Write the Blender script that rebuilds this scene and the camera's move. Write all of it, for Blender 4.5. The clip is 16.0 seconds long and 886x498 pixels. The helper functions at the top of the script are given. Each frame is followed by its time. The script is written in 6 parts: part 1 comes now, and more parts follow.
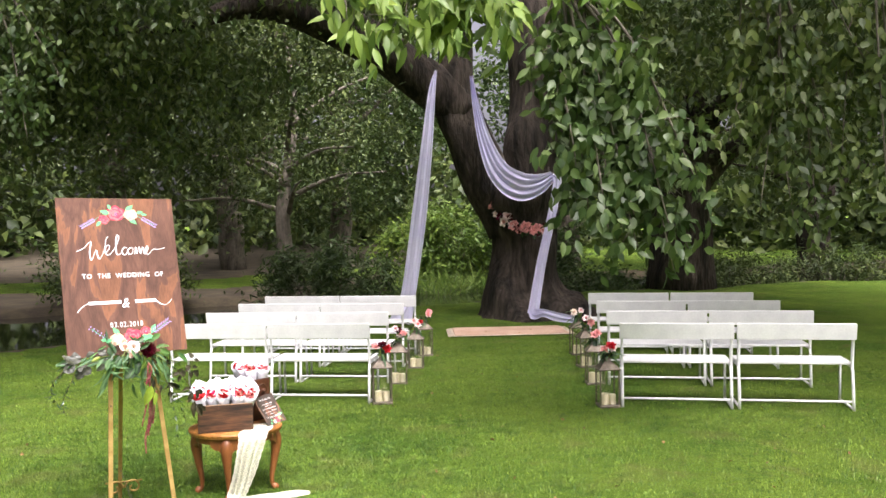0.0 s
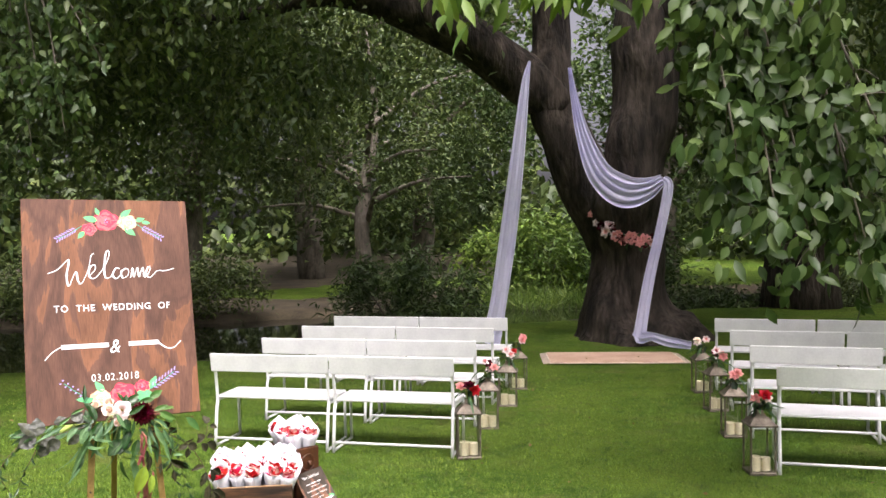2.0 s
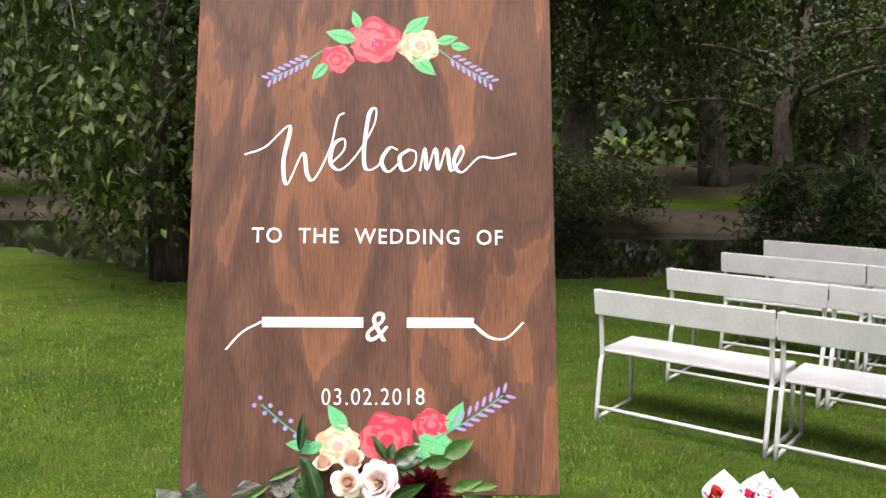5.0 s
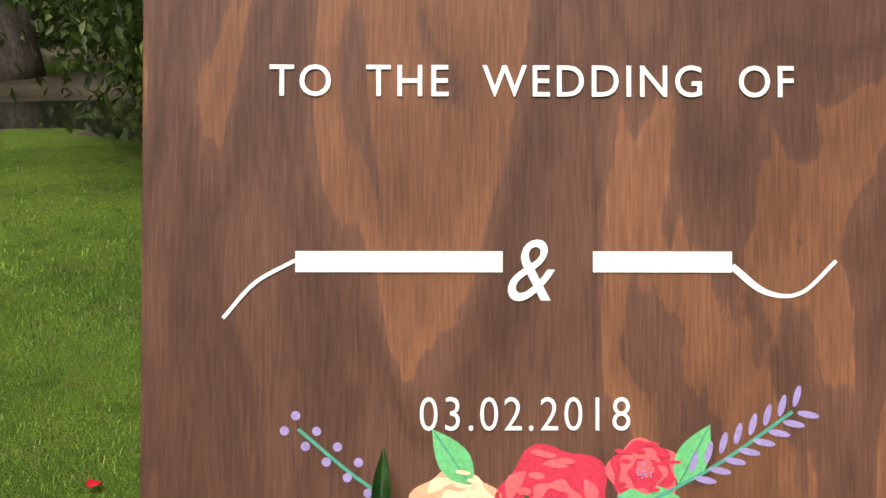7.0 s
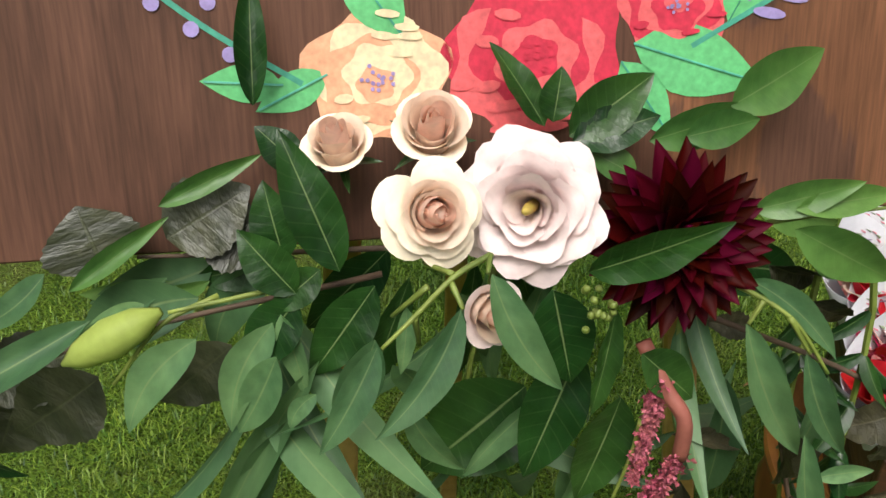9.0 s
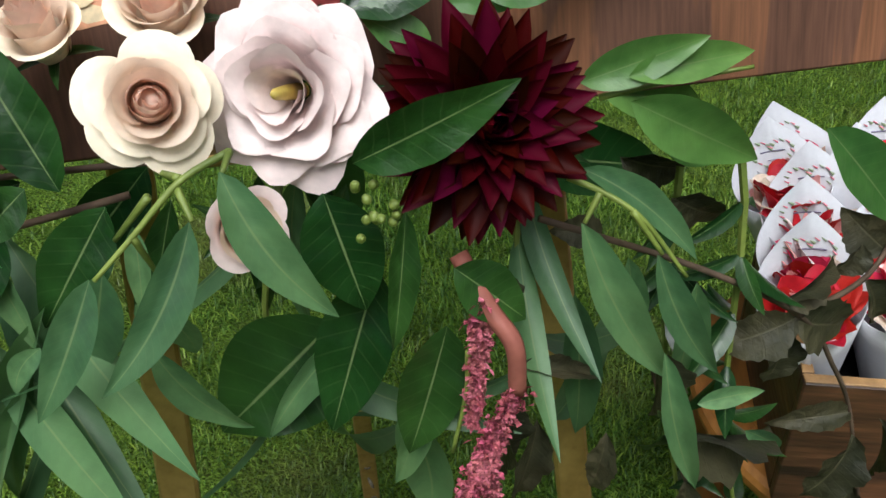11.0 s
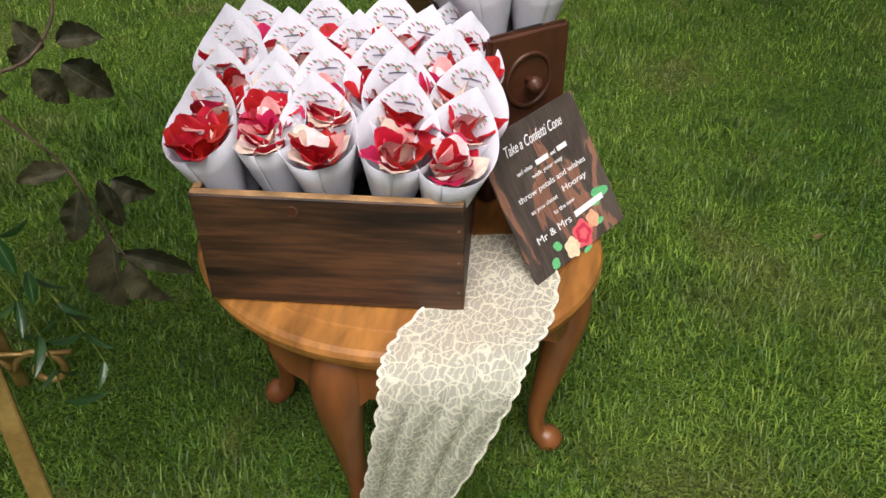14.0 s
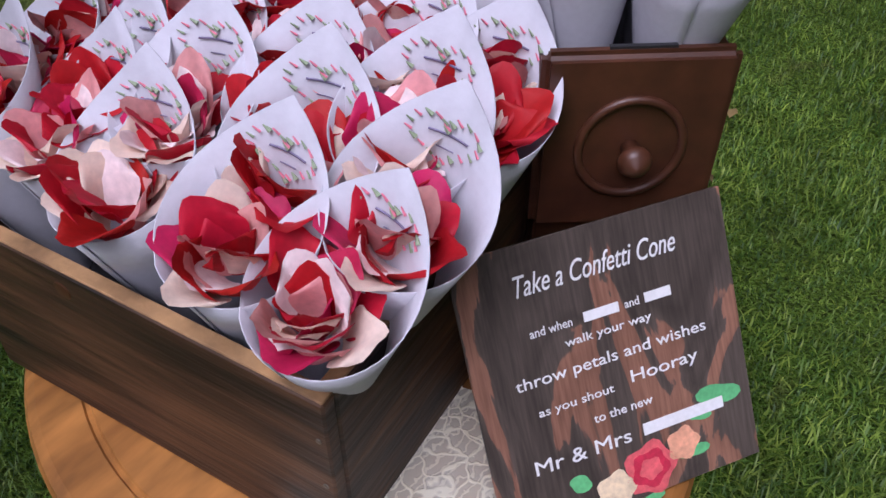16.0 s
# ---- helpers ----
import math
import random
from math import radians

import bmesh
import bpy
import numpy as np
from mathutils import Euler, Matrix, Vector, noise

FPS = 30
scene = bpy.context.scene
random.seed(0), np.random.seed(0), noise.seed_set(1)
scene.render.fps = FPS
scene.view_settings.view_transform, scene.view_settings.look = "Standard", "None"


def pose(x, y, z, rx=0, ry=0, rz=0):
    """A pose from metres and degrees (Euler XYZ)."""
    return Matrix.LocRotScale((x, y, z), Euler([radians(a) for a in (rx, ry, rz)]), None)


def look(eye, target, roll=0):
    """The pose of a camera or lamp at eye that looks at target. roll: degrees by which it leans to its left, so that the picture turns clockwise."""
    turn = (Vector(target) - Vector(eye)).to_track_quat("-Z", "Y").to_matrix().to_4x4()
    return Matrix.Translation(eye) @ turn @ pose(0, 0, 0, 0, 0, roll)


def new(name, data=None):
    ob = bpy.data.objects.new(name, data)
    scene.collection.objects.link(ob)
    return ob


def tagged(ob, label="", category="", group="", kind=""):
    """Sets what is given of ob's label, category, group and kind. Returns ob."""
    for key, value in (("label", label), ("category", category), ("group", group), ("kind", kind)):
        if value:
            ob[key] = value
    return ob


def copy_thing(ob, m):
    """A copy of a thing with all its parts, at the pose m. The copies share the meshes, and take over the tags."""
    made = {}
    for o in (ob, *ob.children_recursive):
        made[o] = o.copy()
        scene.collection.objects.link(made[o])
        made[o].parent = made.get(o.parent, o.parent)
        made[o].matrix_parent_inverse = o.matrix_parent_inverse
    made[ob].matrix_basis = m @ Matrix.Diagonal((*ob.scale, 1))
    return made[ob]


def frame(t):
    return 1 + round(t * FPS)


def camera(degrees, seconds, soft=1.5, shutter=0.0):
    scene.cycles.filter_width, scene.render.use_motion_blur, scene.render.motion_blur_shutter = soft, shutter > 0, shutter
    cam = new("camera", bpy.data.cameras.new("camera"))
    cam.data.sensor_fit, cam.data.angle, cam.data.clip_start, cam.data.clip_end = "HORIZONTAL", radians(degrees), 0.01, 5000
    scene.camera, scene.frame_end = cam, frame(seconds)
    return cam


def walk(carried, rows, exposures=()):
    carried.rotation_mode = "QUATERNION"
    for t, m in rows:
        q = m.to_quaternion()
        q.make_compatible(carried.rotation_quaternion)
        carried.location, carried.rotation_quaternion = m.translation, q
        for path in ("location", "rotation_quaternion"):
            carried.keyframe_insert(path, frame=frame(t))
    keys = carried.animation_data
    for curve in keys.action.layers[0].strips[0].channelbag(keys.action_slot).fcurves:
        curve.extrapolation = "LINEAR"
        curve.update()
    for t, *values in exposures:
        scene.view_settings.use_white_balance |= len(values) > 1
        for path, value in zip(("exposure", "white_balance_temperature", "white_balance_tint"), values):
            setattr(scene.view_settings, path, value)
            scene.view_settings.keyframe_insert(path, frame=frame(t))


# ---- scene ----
cam = camera(53.49, 16.0)
PATH = [
    (0.0, (0.104, 0.101, 1.576), (0.125, 2.100, 1.513), -1.03),
    (0.5, (0.114, 0.459, 1.584), (0.112, 2.459, 1.533), -0.66),
    (1.0, (0.074, 0.837, 1.585), (0.066, 2.837, 1.545), -1.48),
    (1.5, (0.037, 1.227, 1.591), (-0.031, 3.225, 1.565), -1.34),
    (2.0, (-0.018, 1.589, 1.599), (-0.185, 3.581, 1.556), -0.66),
    (2.5, (-0.120, 1.961, 1.596), (-0.326, 3.949, 1.531), -1.57),
    (3.0, (-0.199, 2.344, 1.558), (-0.531, 4.315, 1.476), -1.54),
    (3.5, (-0.335, 2.696, 1.530), (-0.796, 4.636, 1.387), -1.35),
    (4.0, (-0.478, 3.047, 1.509), (-1.129, 4.928, 1.310), -1.54),
    (4.5, (-0.607, 3.369, 1.497), (-1.501, 5.144, 1.274), -0.63),
    (7.0, (-1.241, 4.233, 1.372), (-2.307, 5.842, 0.846), -0.43),
    (7.5, (-1.298, 4.277, 1.306), (-2.302, 5.851, 0.589), -1.08),
    (8.0, (-1.332, 4.321, 1.248), (-2.248, 5.851, 0.341), -0.75),
    (8.2, (-1.345, 4.336, 1.229), (-2.223, 5.844, 0.250), -0.52),
    (10.5, (-1.382, 4.510, 1.085), (-1.974, 6.009, -0.099), -1.05),
    (11.0, (-1.322, 4.492, 1.086), (-1.964, 5.967, -0.103), -2.72),
    (11.5, (-1.212, 4.426, 1.106), (-1.956, 5.861, -0.072), -3.67),
    (12.0, (-1.095, 4.373, 1.110), (-1.942, 5.758, -0.058), -3.73),
    (12.5, (-0.980, 4.326, 1.111), (-1.878, 5.675, -0.062), -3.49),
    (13.0, (-0.857, 4.325, 1.111), (-1.683, 5.696, -0.088), -2.93),
    (13.5, (-0.766, 4.354, 1.110), (-1.401, 5.791, -0.128), -1.84),
    (14.0, (-0.727, 4.417, 1.103), (-1.237, 5.898, -0.141), -0.57),
    (14.5, (-0.733, 4.530, 1.094), (-1.276, 6.004, -0.144), -0.13),
    (15.0, (-0.744, 4.683, 1.063), (-1.412, 6.088, -0.194), 0.25),
    (15.5, (-0.728, 4.877, 0.998), (-1.590, 6.102, -0.327), 0.67),
    (16.0, (-0.730, 5.008, 0.912), (-1.725, 6.049, -0.476), 0.06),
]
walk(cam, [(t, look(eye, target, roll)) for t, eye, target, roll in PATH],
     [(0.0, 1.28, 6500, 21), (1.5, 1.1, 6500, 21), (3.5, 0.8, 6500, 21), (4.5, 0.55, 6500, 20), (7.5, 0.15, 6900, 13), (8.2, 0.1, 6900, 12), (10.5, -0.15, 6100, 6), (11.0, -0.15, 6100, 6), (12.2, 0.42, 6500, 13), (13.5, -0.08, 6500, 16), (14.2, -0.15, 6400, 18), (15.0, -0.52, 5800, 29), (16.0, -0.62, 5600, 31)])

# ---- light ----
world = bpy.data.worlds.new("sky")
scene.world = world
world.use_nodes = True
wn = world.node_tree
sky = wn.nodes.new("ShaderNodeTexSky")
sky.sky_type, sky.sun_disc = "NISHITA", False
sky.sun_elevation, sky.sun_rotation = radians(62), radians(163)
sky.air_density, sky.dust_density, sky.ozone_density = 0.35, 9.0, 0.3
veil = wn.nodes.new("ShaderNodeHueSaturation")
veil.inputs["Saturation"].default_value = 0.3
wn.links.new(sky.outputs[0], veil.inputs["Color"])
wn.links.new(veil.outputs[0], wn.nodes["Background"].inputs[0])
wn.nodes["Background"].inputs[1].default_value = 0.15
sun = new("sun", bpy.data.lights.new("sun", "SUN"))
sun.data.energy, sun.data.angle, sun.data.color = 2.3, radians(38), (1.0, 0.98, 0.95)
sun.matrix_world = look((3.2, -4.2, 20), (0, 6, 0))


# ---- materials ----
def surface(name, c1, c2, scale=6.0, rough=0.6, bump=0.2, fine=60.0, grain=0.25, rand=0.0, stretch=(1, 1, 1), metallic=0.0, through_light=0.0, island=False, bump_d=0.01, spec=0.5):
    m = bpy.data.materials.new(name)
    m.use_nodes = True
    nt = m.node_tree
    N, L = nt.nodes, nt.links
    b = N["Principled BSDF"]
    tc = N.new("ShaderNodeTexCoord")
    mp = N.new("ShaderNodeMapping")
    mp.inputs["Scale"].default_value = stretch
    L.new(tc.outputs["Object"], mp.inputs[0])
    n1, n2 = N.new("ShaderNodeTexNoise"), N.new("ShaderNodeTexNoise")
    n1.inputs["Scale"].default_value, n1.inputs["Detail"].default_value = scale, 4
    n2.inputs["Scale"].default_value, n2.inputs["Detail"].default_value = fine, 3
    L.new(mp.outputs[0], n1.inputs[0]), L.new(mp.outputs[0], n2.inputs[0])
    r = N.new("ShaderNodeValToRGB")
    r.color_ramp.elements[0].position, r.color_ramp.elements[1].position = 0.35, 0.65
    r.color_ramp.elements[0].color, r.color_ramp.elements[1].color = (*c1, 1), (*c2, 1)
    L.new(n1.outputs[0], r.inputs[0])
    hs = N.new("ShaderNodeHueSaturation")
    L.new(r.outputs[0], hs.inputs["Color"])
    mr = N.new("ShaderNodeMapRange")
    mr.inputs[1].default_value, mr.inputs[2].default_value = 0.3, 0.7
    mr.inputs[3].default_value, mr.inputs[4].default_value = 1 - grain, 1 + grain
    L.new(n2.outputs[0], mr.inputs[0])
    val = mr.outputs[0]
    if rand:
        if island:
            rs = N.new("ShaderNodeNewGeometry").outputs["Random Per Island"]
        else:
            rs = N.new("ShaderNodeObjectInfo").outputs["Random"]
        m2 = N.new("ShaderNodeMapRange")
        m2.inputs[3].default_value, m2.inputs[4].default_value = 1 - rand, 1 + rand
        L.new(rs, m2.inputs[0])
        mu = N.new("ShaderNodeMath")
        mu.operation = "MULTIPLY"
        L.new(val, mu.inputs[0]), L.new(m2.outputs[0], mu.inputs[1])
        val = mu.outputs[0]
        m3 = N.new("ShaderNodeMapRange")
        m3.inputs[3].default_value, m3.inputs[4].default_value = 0.5 + 0.05 * rand, 0.5 - 0.05 * rand
        L.new(rs, m3.inputs[0]), L.new(m3.outputs[0], hs.inputs["Hue"])
    L.new(val, hs.inputs["Value"])
    L.new(hs.outputs[0], b.inputs["Base Color"])
    b.inputs["Roughness"].default_value, b.inputs["Metallic"].default_value = rough, metallic
    b.inputs["Specular IOR Level"].default_value = spec
    if bump:
        bp = N.new("ShaderNodeBump")
        bp.inputs["Strength"].default_value, bp.inputs["Distance"].default_value = bump, bump_d
        L.new(n2.outputs[0], bp.inputs["Height"]), L.new(bp.outputs[0], b.inputs["Normal"])
    if through_light:
        tr, mx = N.new("ShaderNodeBsdfTranslucent"), N.new("ShaderNodeMixShader")
        L.new(hs.outputs[0], tr.inputs[0])
        mx.inputs[0].default_value = through_light
        L.new(b.outputs[0], mx.inputs[1]), L.new(tr.outputs[0], mx.inputs[2])
        L.new(mx.outputs[0], N["Material Output"].inputs[0])
    return m


GRASS = surface("lawn", (0.064, 0.128, 0.014), (0.128, 0.200, 0.026), scale=0.8, rough=0.9, bump=1.0, fine=150, grain=0.85, bump_d=0.03, spec=0.1)
BLADE = surface("grass_blade", (0.064, 0.148, 0.014), (0.148, 0.250, 0.032), scale=0.9, rough=0.45, bump=0, fine=9, grain=0.3, rand=0.62, island=True, through_light=0.3, spec=0.35)


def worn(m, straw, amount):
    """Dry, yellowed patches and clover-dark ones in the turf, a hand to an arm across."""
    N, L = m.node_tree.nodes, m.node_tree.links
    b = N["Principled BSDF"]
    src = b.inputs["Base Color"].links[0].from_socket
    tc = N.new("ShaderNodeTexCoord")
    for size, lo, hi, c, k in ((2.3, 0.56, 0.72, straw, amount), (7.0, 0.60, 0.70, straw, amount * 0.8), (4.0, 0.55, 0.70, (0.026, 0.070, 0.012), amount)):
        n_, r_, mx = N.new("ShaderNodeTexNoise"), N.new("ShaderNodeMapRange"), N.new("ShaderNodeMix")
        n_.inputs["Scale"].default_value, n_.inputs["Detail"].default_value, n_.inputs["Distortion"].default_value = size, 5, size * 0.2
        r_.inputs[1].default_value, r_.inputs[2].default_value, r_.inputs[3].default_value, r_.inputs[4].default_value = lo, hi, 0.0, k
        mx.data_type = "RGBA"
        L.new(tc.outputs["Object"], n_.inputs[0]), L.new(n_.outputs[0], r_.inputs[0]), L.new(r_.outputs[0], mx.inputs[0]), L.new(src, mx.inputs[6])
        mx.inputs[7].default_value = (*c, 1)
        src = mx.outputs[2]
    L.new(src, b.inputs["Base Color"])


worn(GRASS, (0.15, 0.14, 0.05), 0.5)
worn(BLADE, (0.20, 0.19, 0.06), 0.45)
MUD = surface("bank_earth", (0.03, 0.022, 0.012), (0.07, 0.055, 0.03), scale=2, rough=0.95, bump=0.6, fine=20)
WHITE = surface("white_paint", (0.62, 0.63, 0.63), (0.71, 0.72, 0.71), scale=5, rough=0.45, bump=0.08, fine=70, grain=0.05, rand=0.03)
BARK = surface("bark", (0.012, 0.010, 0.008), (0.058, 0.047, 0.037), scale=5, rough=0.95, bump=1.0, fine=16, grain=0.5, stretch=(1, 1, 0.25), bump_d=0.06, spec=0.2)
BARK2 = surface("pale_bark", (0.07, 0.06, 0.045), (0.16, 0.14, 0.11), scale=5, rough=0.9, bump=0.6, fine=20, grain=0.3, stretch=(1, 1, 0.4))
CLOTH = surface("lilac_chiffon", (0.70, 0.69, 0.92), (0.78, 0.77, 0.96), scale=3, rough=0.8, bump=0.1, fine=90, grain=0.05, through_light=0.45, spec=0.1)
LEAF_DARK = surface("leaf_dark", (0.044, 0.077, 0.019), (0.097, 0.138, 0.034), scale=0.6, rough=0.5, bump=0, fine=4, grain=0.3, rand=0.45, island=True, through_light=0.25, spec=0.4)
LEAF_MID = surface("leaf_mid", (0.042, 0.080, 0.020), (0.080, 0.135, 0.035), scale=0.6, rough=0.45, bump=0, fine=4, grain=0.25, rand=0.4, island=True, through_light=0.3, spec=0.4)
LEAF_LIGHT = surface("leaf_light", (0.10, 0.18, 0.03), (0.18, 0.28, 0.05), scale=0.8, rough=0.45, bump=0, fine=4, grain=0.2, rand=0.35, island=True, through_light=0.35, spec=0.4)


# ---- building blocks ----
def part(name, bm, material, parent=None, label="", smooth=False, m=None):
    """One mesh object from a bmesh, under its thing or part."""
    me = bpy.data.meshes.new(name)
    bm.normal_update()
    bm.to_mesh(me)
    bm.free()
    if smooth:
        me.polygons.foreach_set("use_smooth", [True] * len(me.polygons))
    me.materials.append(material)
    ob = new(name, me)
    if m is not None:
        ob.matrix_basis = m
    if parent is not None:
        ob.parent = parent
    if label:
        ob["label"] = label
    return ob


def share(ob, m, parent):
    """The same mesh once more, as a part of its own."""
    o = new(ob.name.split(".")[0], ob.data)
    o.matrix_basis = m
    o.parent = parent
    if "label" in ob:
        o["label"] = ob["label"]
    return o


def thing(name, m, label, category, group="", kind=""):
    return_ob = new(name)
    return_ob.empty_display_size = 0.1
    return_ob.matrix_basis = m
    return tagged(return_ob, label, category, group, kind)


def block(bm, size, m=None, bevel=0.0, seg=1):
    g = bmesh.ops.create_cube(bm, size=1.0, matrix=(m or Matrix()) @ Matrix.Diagonal((*size, 1)))
    if bevel:
        ed = list({e for v in g["verts"] for e in v.link_edges})
        bmesh.ops.bevel(bm, geom=ed, offset=bevel, segments=seg, affect="EDGES")


def slab(size, m=None, bevel=0.0, seg=1):
    bm = bmesh.new()
    block(bm, size, m, bevel, seg)
    return bm


def smoothed(pts, steps):
    """Catmull-Rom through the points (any tuple length)."""
    p = [np.array(q, float) for q in pts]
    p = [2 * p[0] - p[1]] + p + [2 * p[-1] - p[-2]]
    out = []
    for i in range(1, len(p) - 2):
        for k in range(steps):
            t = k / steps
            out.append(0.5 * (2 * p[i] + (p[i + 1] - p[i - 1]) * t + (2 * p[i - 1] - 5 * p[i] + 4 * p[i + 1] - p[i + 2]) * t * t + (3 * p[i] - p[i - 1] - 3 * p[i + 1] + p[i + 2]) * t ** 3))
    out.append(p[-2])
    return out


def tube(bm, pts, radii, sides=8, cap=True, wobble=0.0, flat=1.0):
    """A tapered tube along points."""
    pts = [Vector(p) for p in pts]
    if not hasattr(radii, "__len__"):
        radii = [radii] * len(pts)
    rings, side = [], None
    for i, p in enumerate(pts):
        d = (pts[min(i + 1, len(pts) - 1)] - pts[max(i - 1, 0)]).normalized()
        if side is None:
            side = d.orthogonal().normalized()
        side = (side - d * side.dot(d)).normalized()
        up = d.cross(side)
        ring = []
        for k in range(sides):
            a = 2 * math.pi * k / sides
            r = radii[i]
            if wobble:
                r *= 1 + wobble * noise.noise((p + side * math.cos(a) * 2 * radii[i] + up * math.sin(a) * 2 * radii[i]) * 1.3)
            ring.append(bm.verts.new(p + side * (math.cos(a) * r) + up * (math.sin(a) * r * flat)))
        rings.append(ring)
    for a, b in zip(rings, rings[1:]):
        for k in range(sides):
            bm.faces.new((a[k], a[(k + 1) % sides], b[(k + 1) % sides], b[k]))
    if cap:
        bm.faces.new(rings[0][::-1])
        bm.faces.new(rings[-1])
    return rings


def rod(p0, p1, r, sides=8):
    bm = bmesh.new()
    tube(bm, [p0, p1], r, sides)
    return bm


def spun(profile, sides=24, m=None):
    """A turned form: (radius, height) pairs round z."""
    bm = bmesh.new()
    rings = []
    for r, z in profile:
        rings.append([bm.verts.new((r * math.cos(2 * math.pi * k / sides), r * math.sin(2 * math.pi * k / sides), z)) for k in range(sides)])
    for a, b in zip(rings, rings[1:]):
        for k in range(sides):
            bm.faces.new((a[k], a[(k + 1) % sides], b[(k + 1) % sides], b[k]))
    bm.faces.new(rings[0][::-1])
    bm.faces.new(rings[-1])
    if m is not None:
        bmesh.ops.transform(bm, matrix=m, verts=bm.verts)
    return bm


def raw_mesh(name, verts, faces, material, parent=None, label="", smooth=False, m=None):
    """A mesh from numpy arrays: verts (n, 3), faces (k, 3 or 4)."""
    me = bpy.data.meshes.new(name)
    k, w = faces.shape
    me.vertices.add(len(verts))
    me.vertices.foreach_set("co", np.ascontiguousarray(verts, dtype=np.float32).ravel())
    me.loops.add(k * w)
    me.loops.foreach_set("vertex_index", np.ascontiguousarray(faces, dtype=np.int32).ravel())
    me.polygons.add(k)
    me.polygons.foreach_set("loop_start", np.arange(0, k * w, w, dtype=np.int32))
    if smooth:
        me.polygons.foreach_set("use_smooth", np.ones(k, dtype=bool))
    me.update(calc_edges=True)
    me.materials.append(material)
    ob = new(name, me)
    if m is not None:
        ob.matrix_basis = m
    if parent is not None:
        ob.parent = parent
    if label:
        ob["label"] = label
    return ob


def unit(v):
    return v / np.maximum(np.linalg.norm(v, axis=1, keepdims=True), 1e-9)


def leaf_cloud(rng, centres, length, width, hang=0.5, spread=1.0, fold=0.25):
    """Folded rhombic leaves round centres; hang: how far they droop. Returns verts, faces."""
    n = len(centres)
    d = rng.normal(size=(n, 3)) * spread
    d[:, 2] = d[:, 2] * 0.6 - hang * 1.5
    d = unit(d)
    s = unit(np.cross(d, rng.normal(size=(n, 3)) * 0.6 + [0, 0, 1.0]))
    u = np.cross(s, d)
    L = (length * rng.uniform(0.6, 1.25, n))[:, None]
    Wd = (width * rng.uniform(0.7, 1.2, n))[:, None]
    a = centres
    tip = a + d * L
    mid = a + d * L * 0.42
    l, r = mid + s * Wd * 0.5 + u * Wd * fold, mid - s * Wd * 0.5 + u * Wd * fold
    V = np.stack([a, l, tip, r], 1).reshape(-1, 3)
    i = np.arange(n)[:, None] * 4
    return V, np.concatenate([i + [0, 1, 2], i + [0, 2, 3]], 0)


# ---- ground, stream ----
BANK_X = np.array([-600, -30, -12, -8.3, -5.4, -4.5, -3.5, -2, 0.6, 5, 12, 40, 600.0])
BANK_Y = np.array([-300, 0, 10.2, 10.6, 11.2, 12.1, 13.2, 15.2, 17.2, 19.5, 21.5, 30, 160.0])


def bank(x):
    return np.interp(x, BANK_X, BANK_Y)


def ground_height(x, y):
    s = (y - bank(x)) * 0.85 + 0.25 * np.sin(x * 1.3) + 0.12 * np.sin(x * 3.1 + 1)
    bowl = np.clip(np.minimum(s / 0.7, (6.2 - s) / 1.6), 0, 1)
    bowl = bowl * bowl * (3 - 2 * bowl)
    rise = np.clip((s - 6) / 30, 0, 1) * 0.9
    return -0.75 * bowl + rise + 0.012 * np.sin(x * 0.7 + 2) * np.sin(y * 0.9) * (np.hypot(x + 1, y - 5) > 3)


def axis(lo, hi, step, far):
    mid = np.arange(lo, hi + step / 2, step)
    out = step * 1.35 ** np.arange(1, 30)
    out = np.cumsum(out)
    out = out[out < far]
    return np.concatenate([lo - out[::-1], mid, hi + out])


gx, gy = axis(-16, 14, 0.3, 600), axis(-4, 30, 0.3, 600)
X, Y = np.meshgrid(gx, gy)
Z = ground_height(X, Y)
ii = np.arange(X.size).reshape(X.shape)
quads = np.stack([ii[:-1, :-1], ii[:-1, 1:], ii[1:, 1:], ii[1:, :-1]], -1).reshape(-1, 4)
ground = raw_mesh("ground", np.stack([X, Y, Z], -1).reshape(-1, 3), quads, GRASS, smooth=True)
tagged(ground, "mown green lawn with earth banks at a stream", "lawn", kind="structure")
ground.data.materials.append(MUD)
zc = Z.reshape(-1)[quads].min(1)
qx, qy = X.reshape(-1)[quads].mean(1), Y.reshape(-1)[quads].mean(1)
qs = (qy - bank(qx)) * 0.85 + 0.4 * np.sin(qx * 1.7) * np.sin(qy * 1.1)
far_earth = (qs > 5) & ((qs < 8.5) | (qs > 11)) & (qx < 2) & (qx > -60) & (qy < 60)
ground.data.polygons.foreach_set("material_index", ((zc < -0.06) | far_earth).astype(np.int32))

WATER = bpy.data.materials.new("stream_water")
WATER.use_nodes = True
wb = WATER.node_tree.nodes["Principled BSDF"]
wb.inputs["Base Color"].default_value, wb.inputs["Roughness"].default_value = (0.012, 0.014, 0.008, 1), 0.04
wt = WATER.node_tree.nodes.new("ShaderNodeTexNoise")
wt.inputs["Scale"].default_value = 2.2
wp = WATER.node_tree.nodes.new("ShaderNodeBump")
wp.inputs["Strength"].default_value, wp.inputs["Distance"].default_value = 0.15, 0.04
WATER.node_tree.links.new(wt.outputs[0], wp.inputs["Height"])
WATER.node_tree.links.new(wp.outputs[0], wb.inputs["Normal"])
xs = np.linspace(-60, 60, 61)
ys = bank(xs)
wv = np.concatenate([np.stack([xs, ys - 0.8, xs * 0 - 0.15], 1), np.stack([xs, ys + 8.2, xs * 0 - 0.15], 1)])
i = np.arange(60)
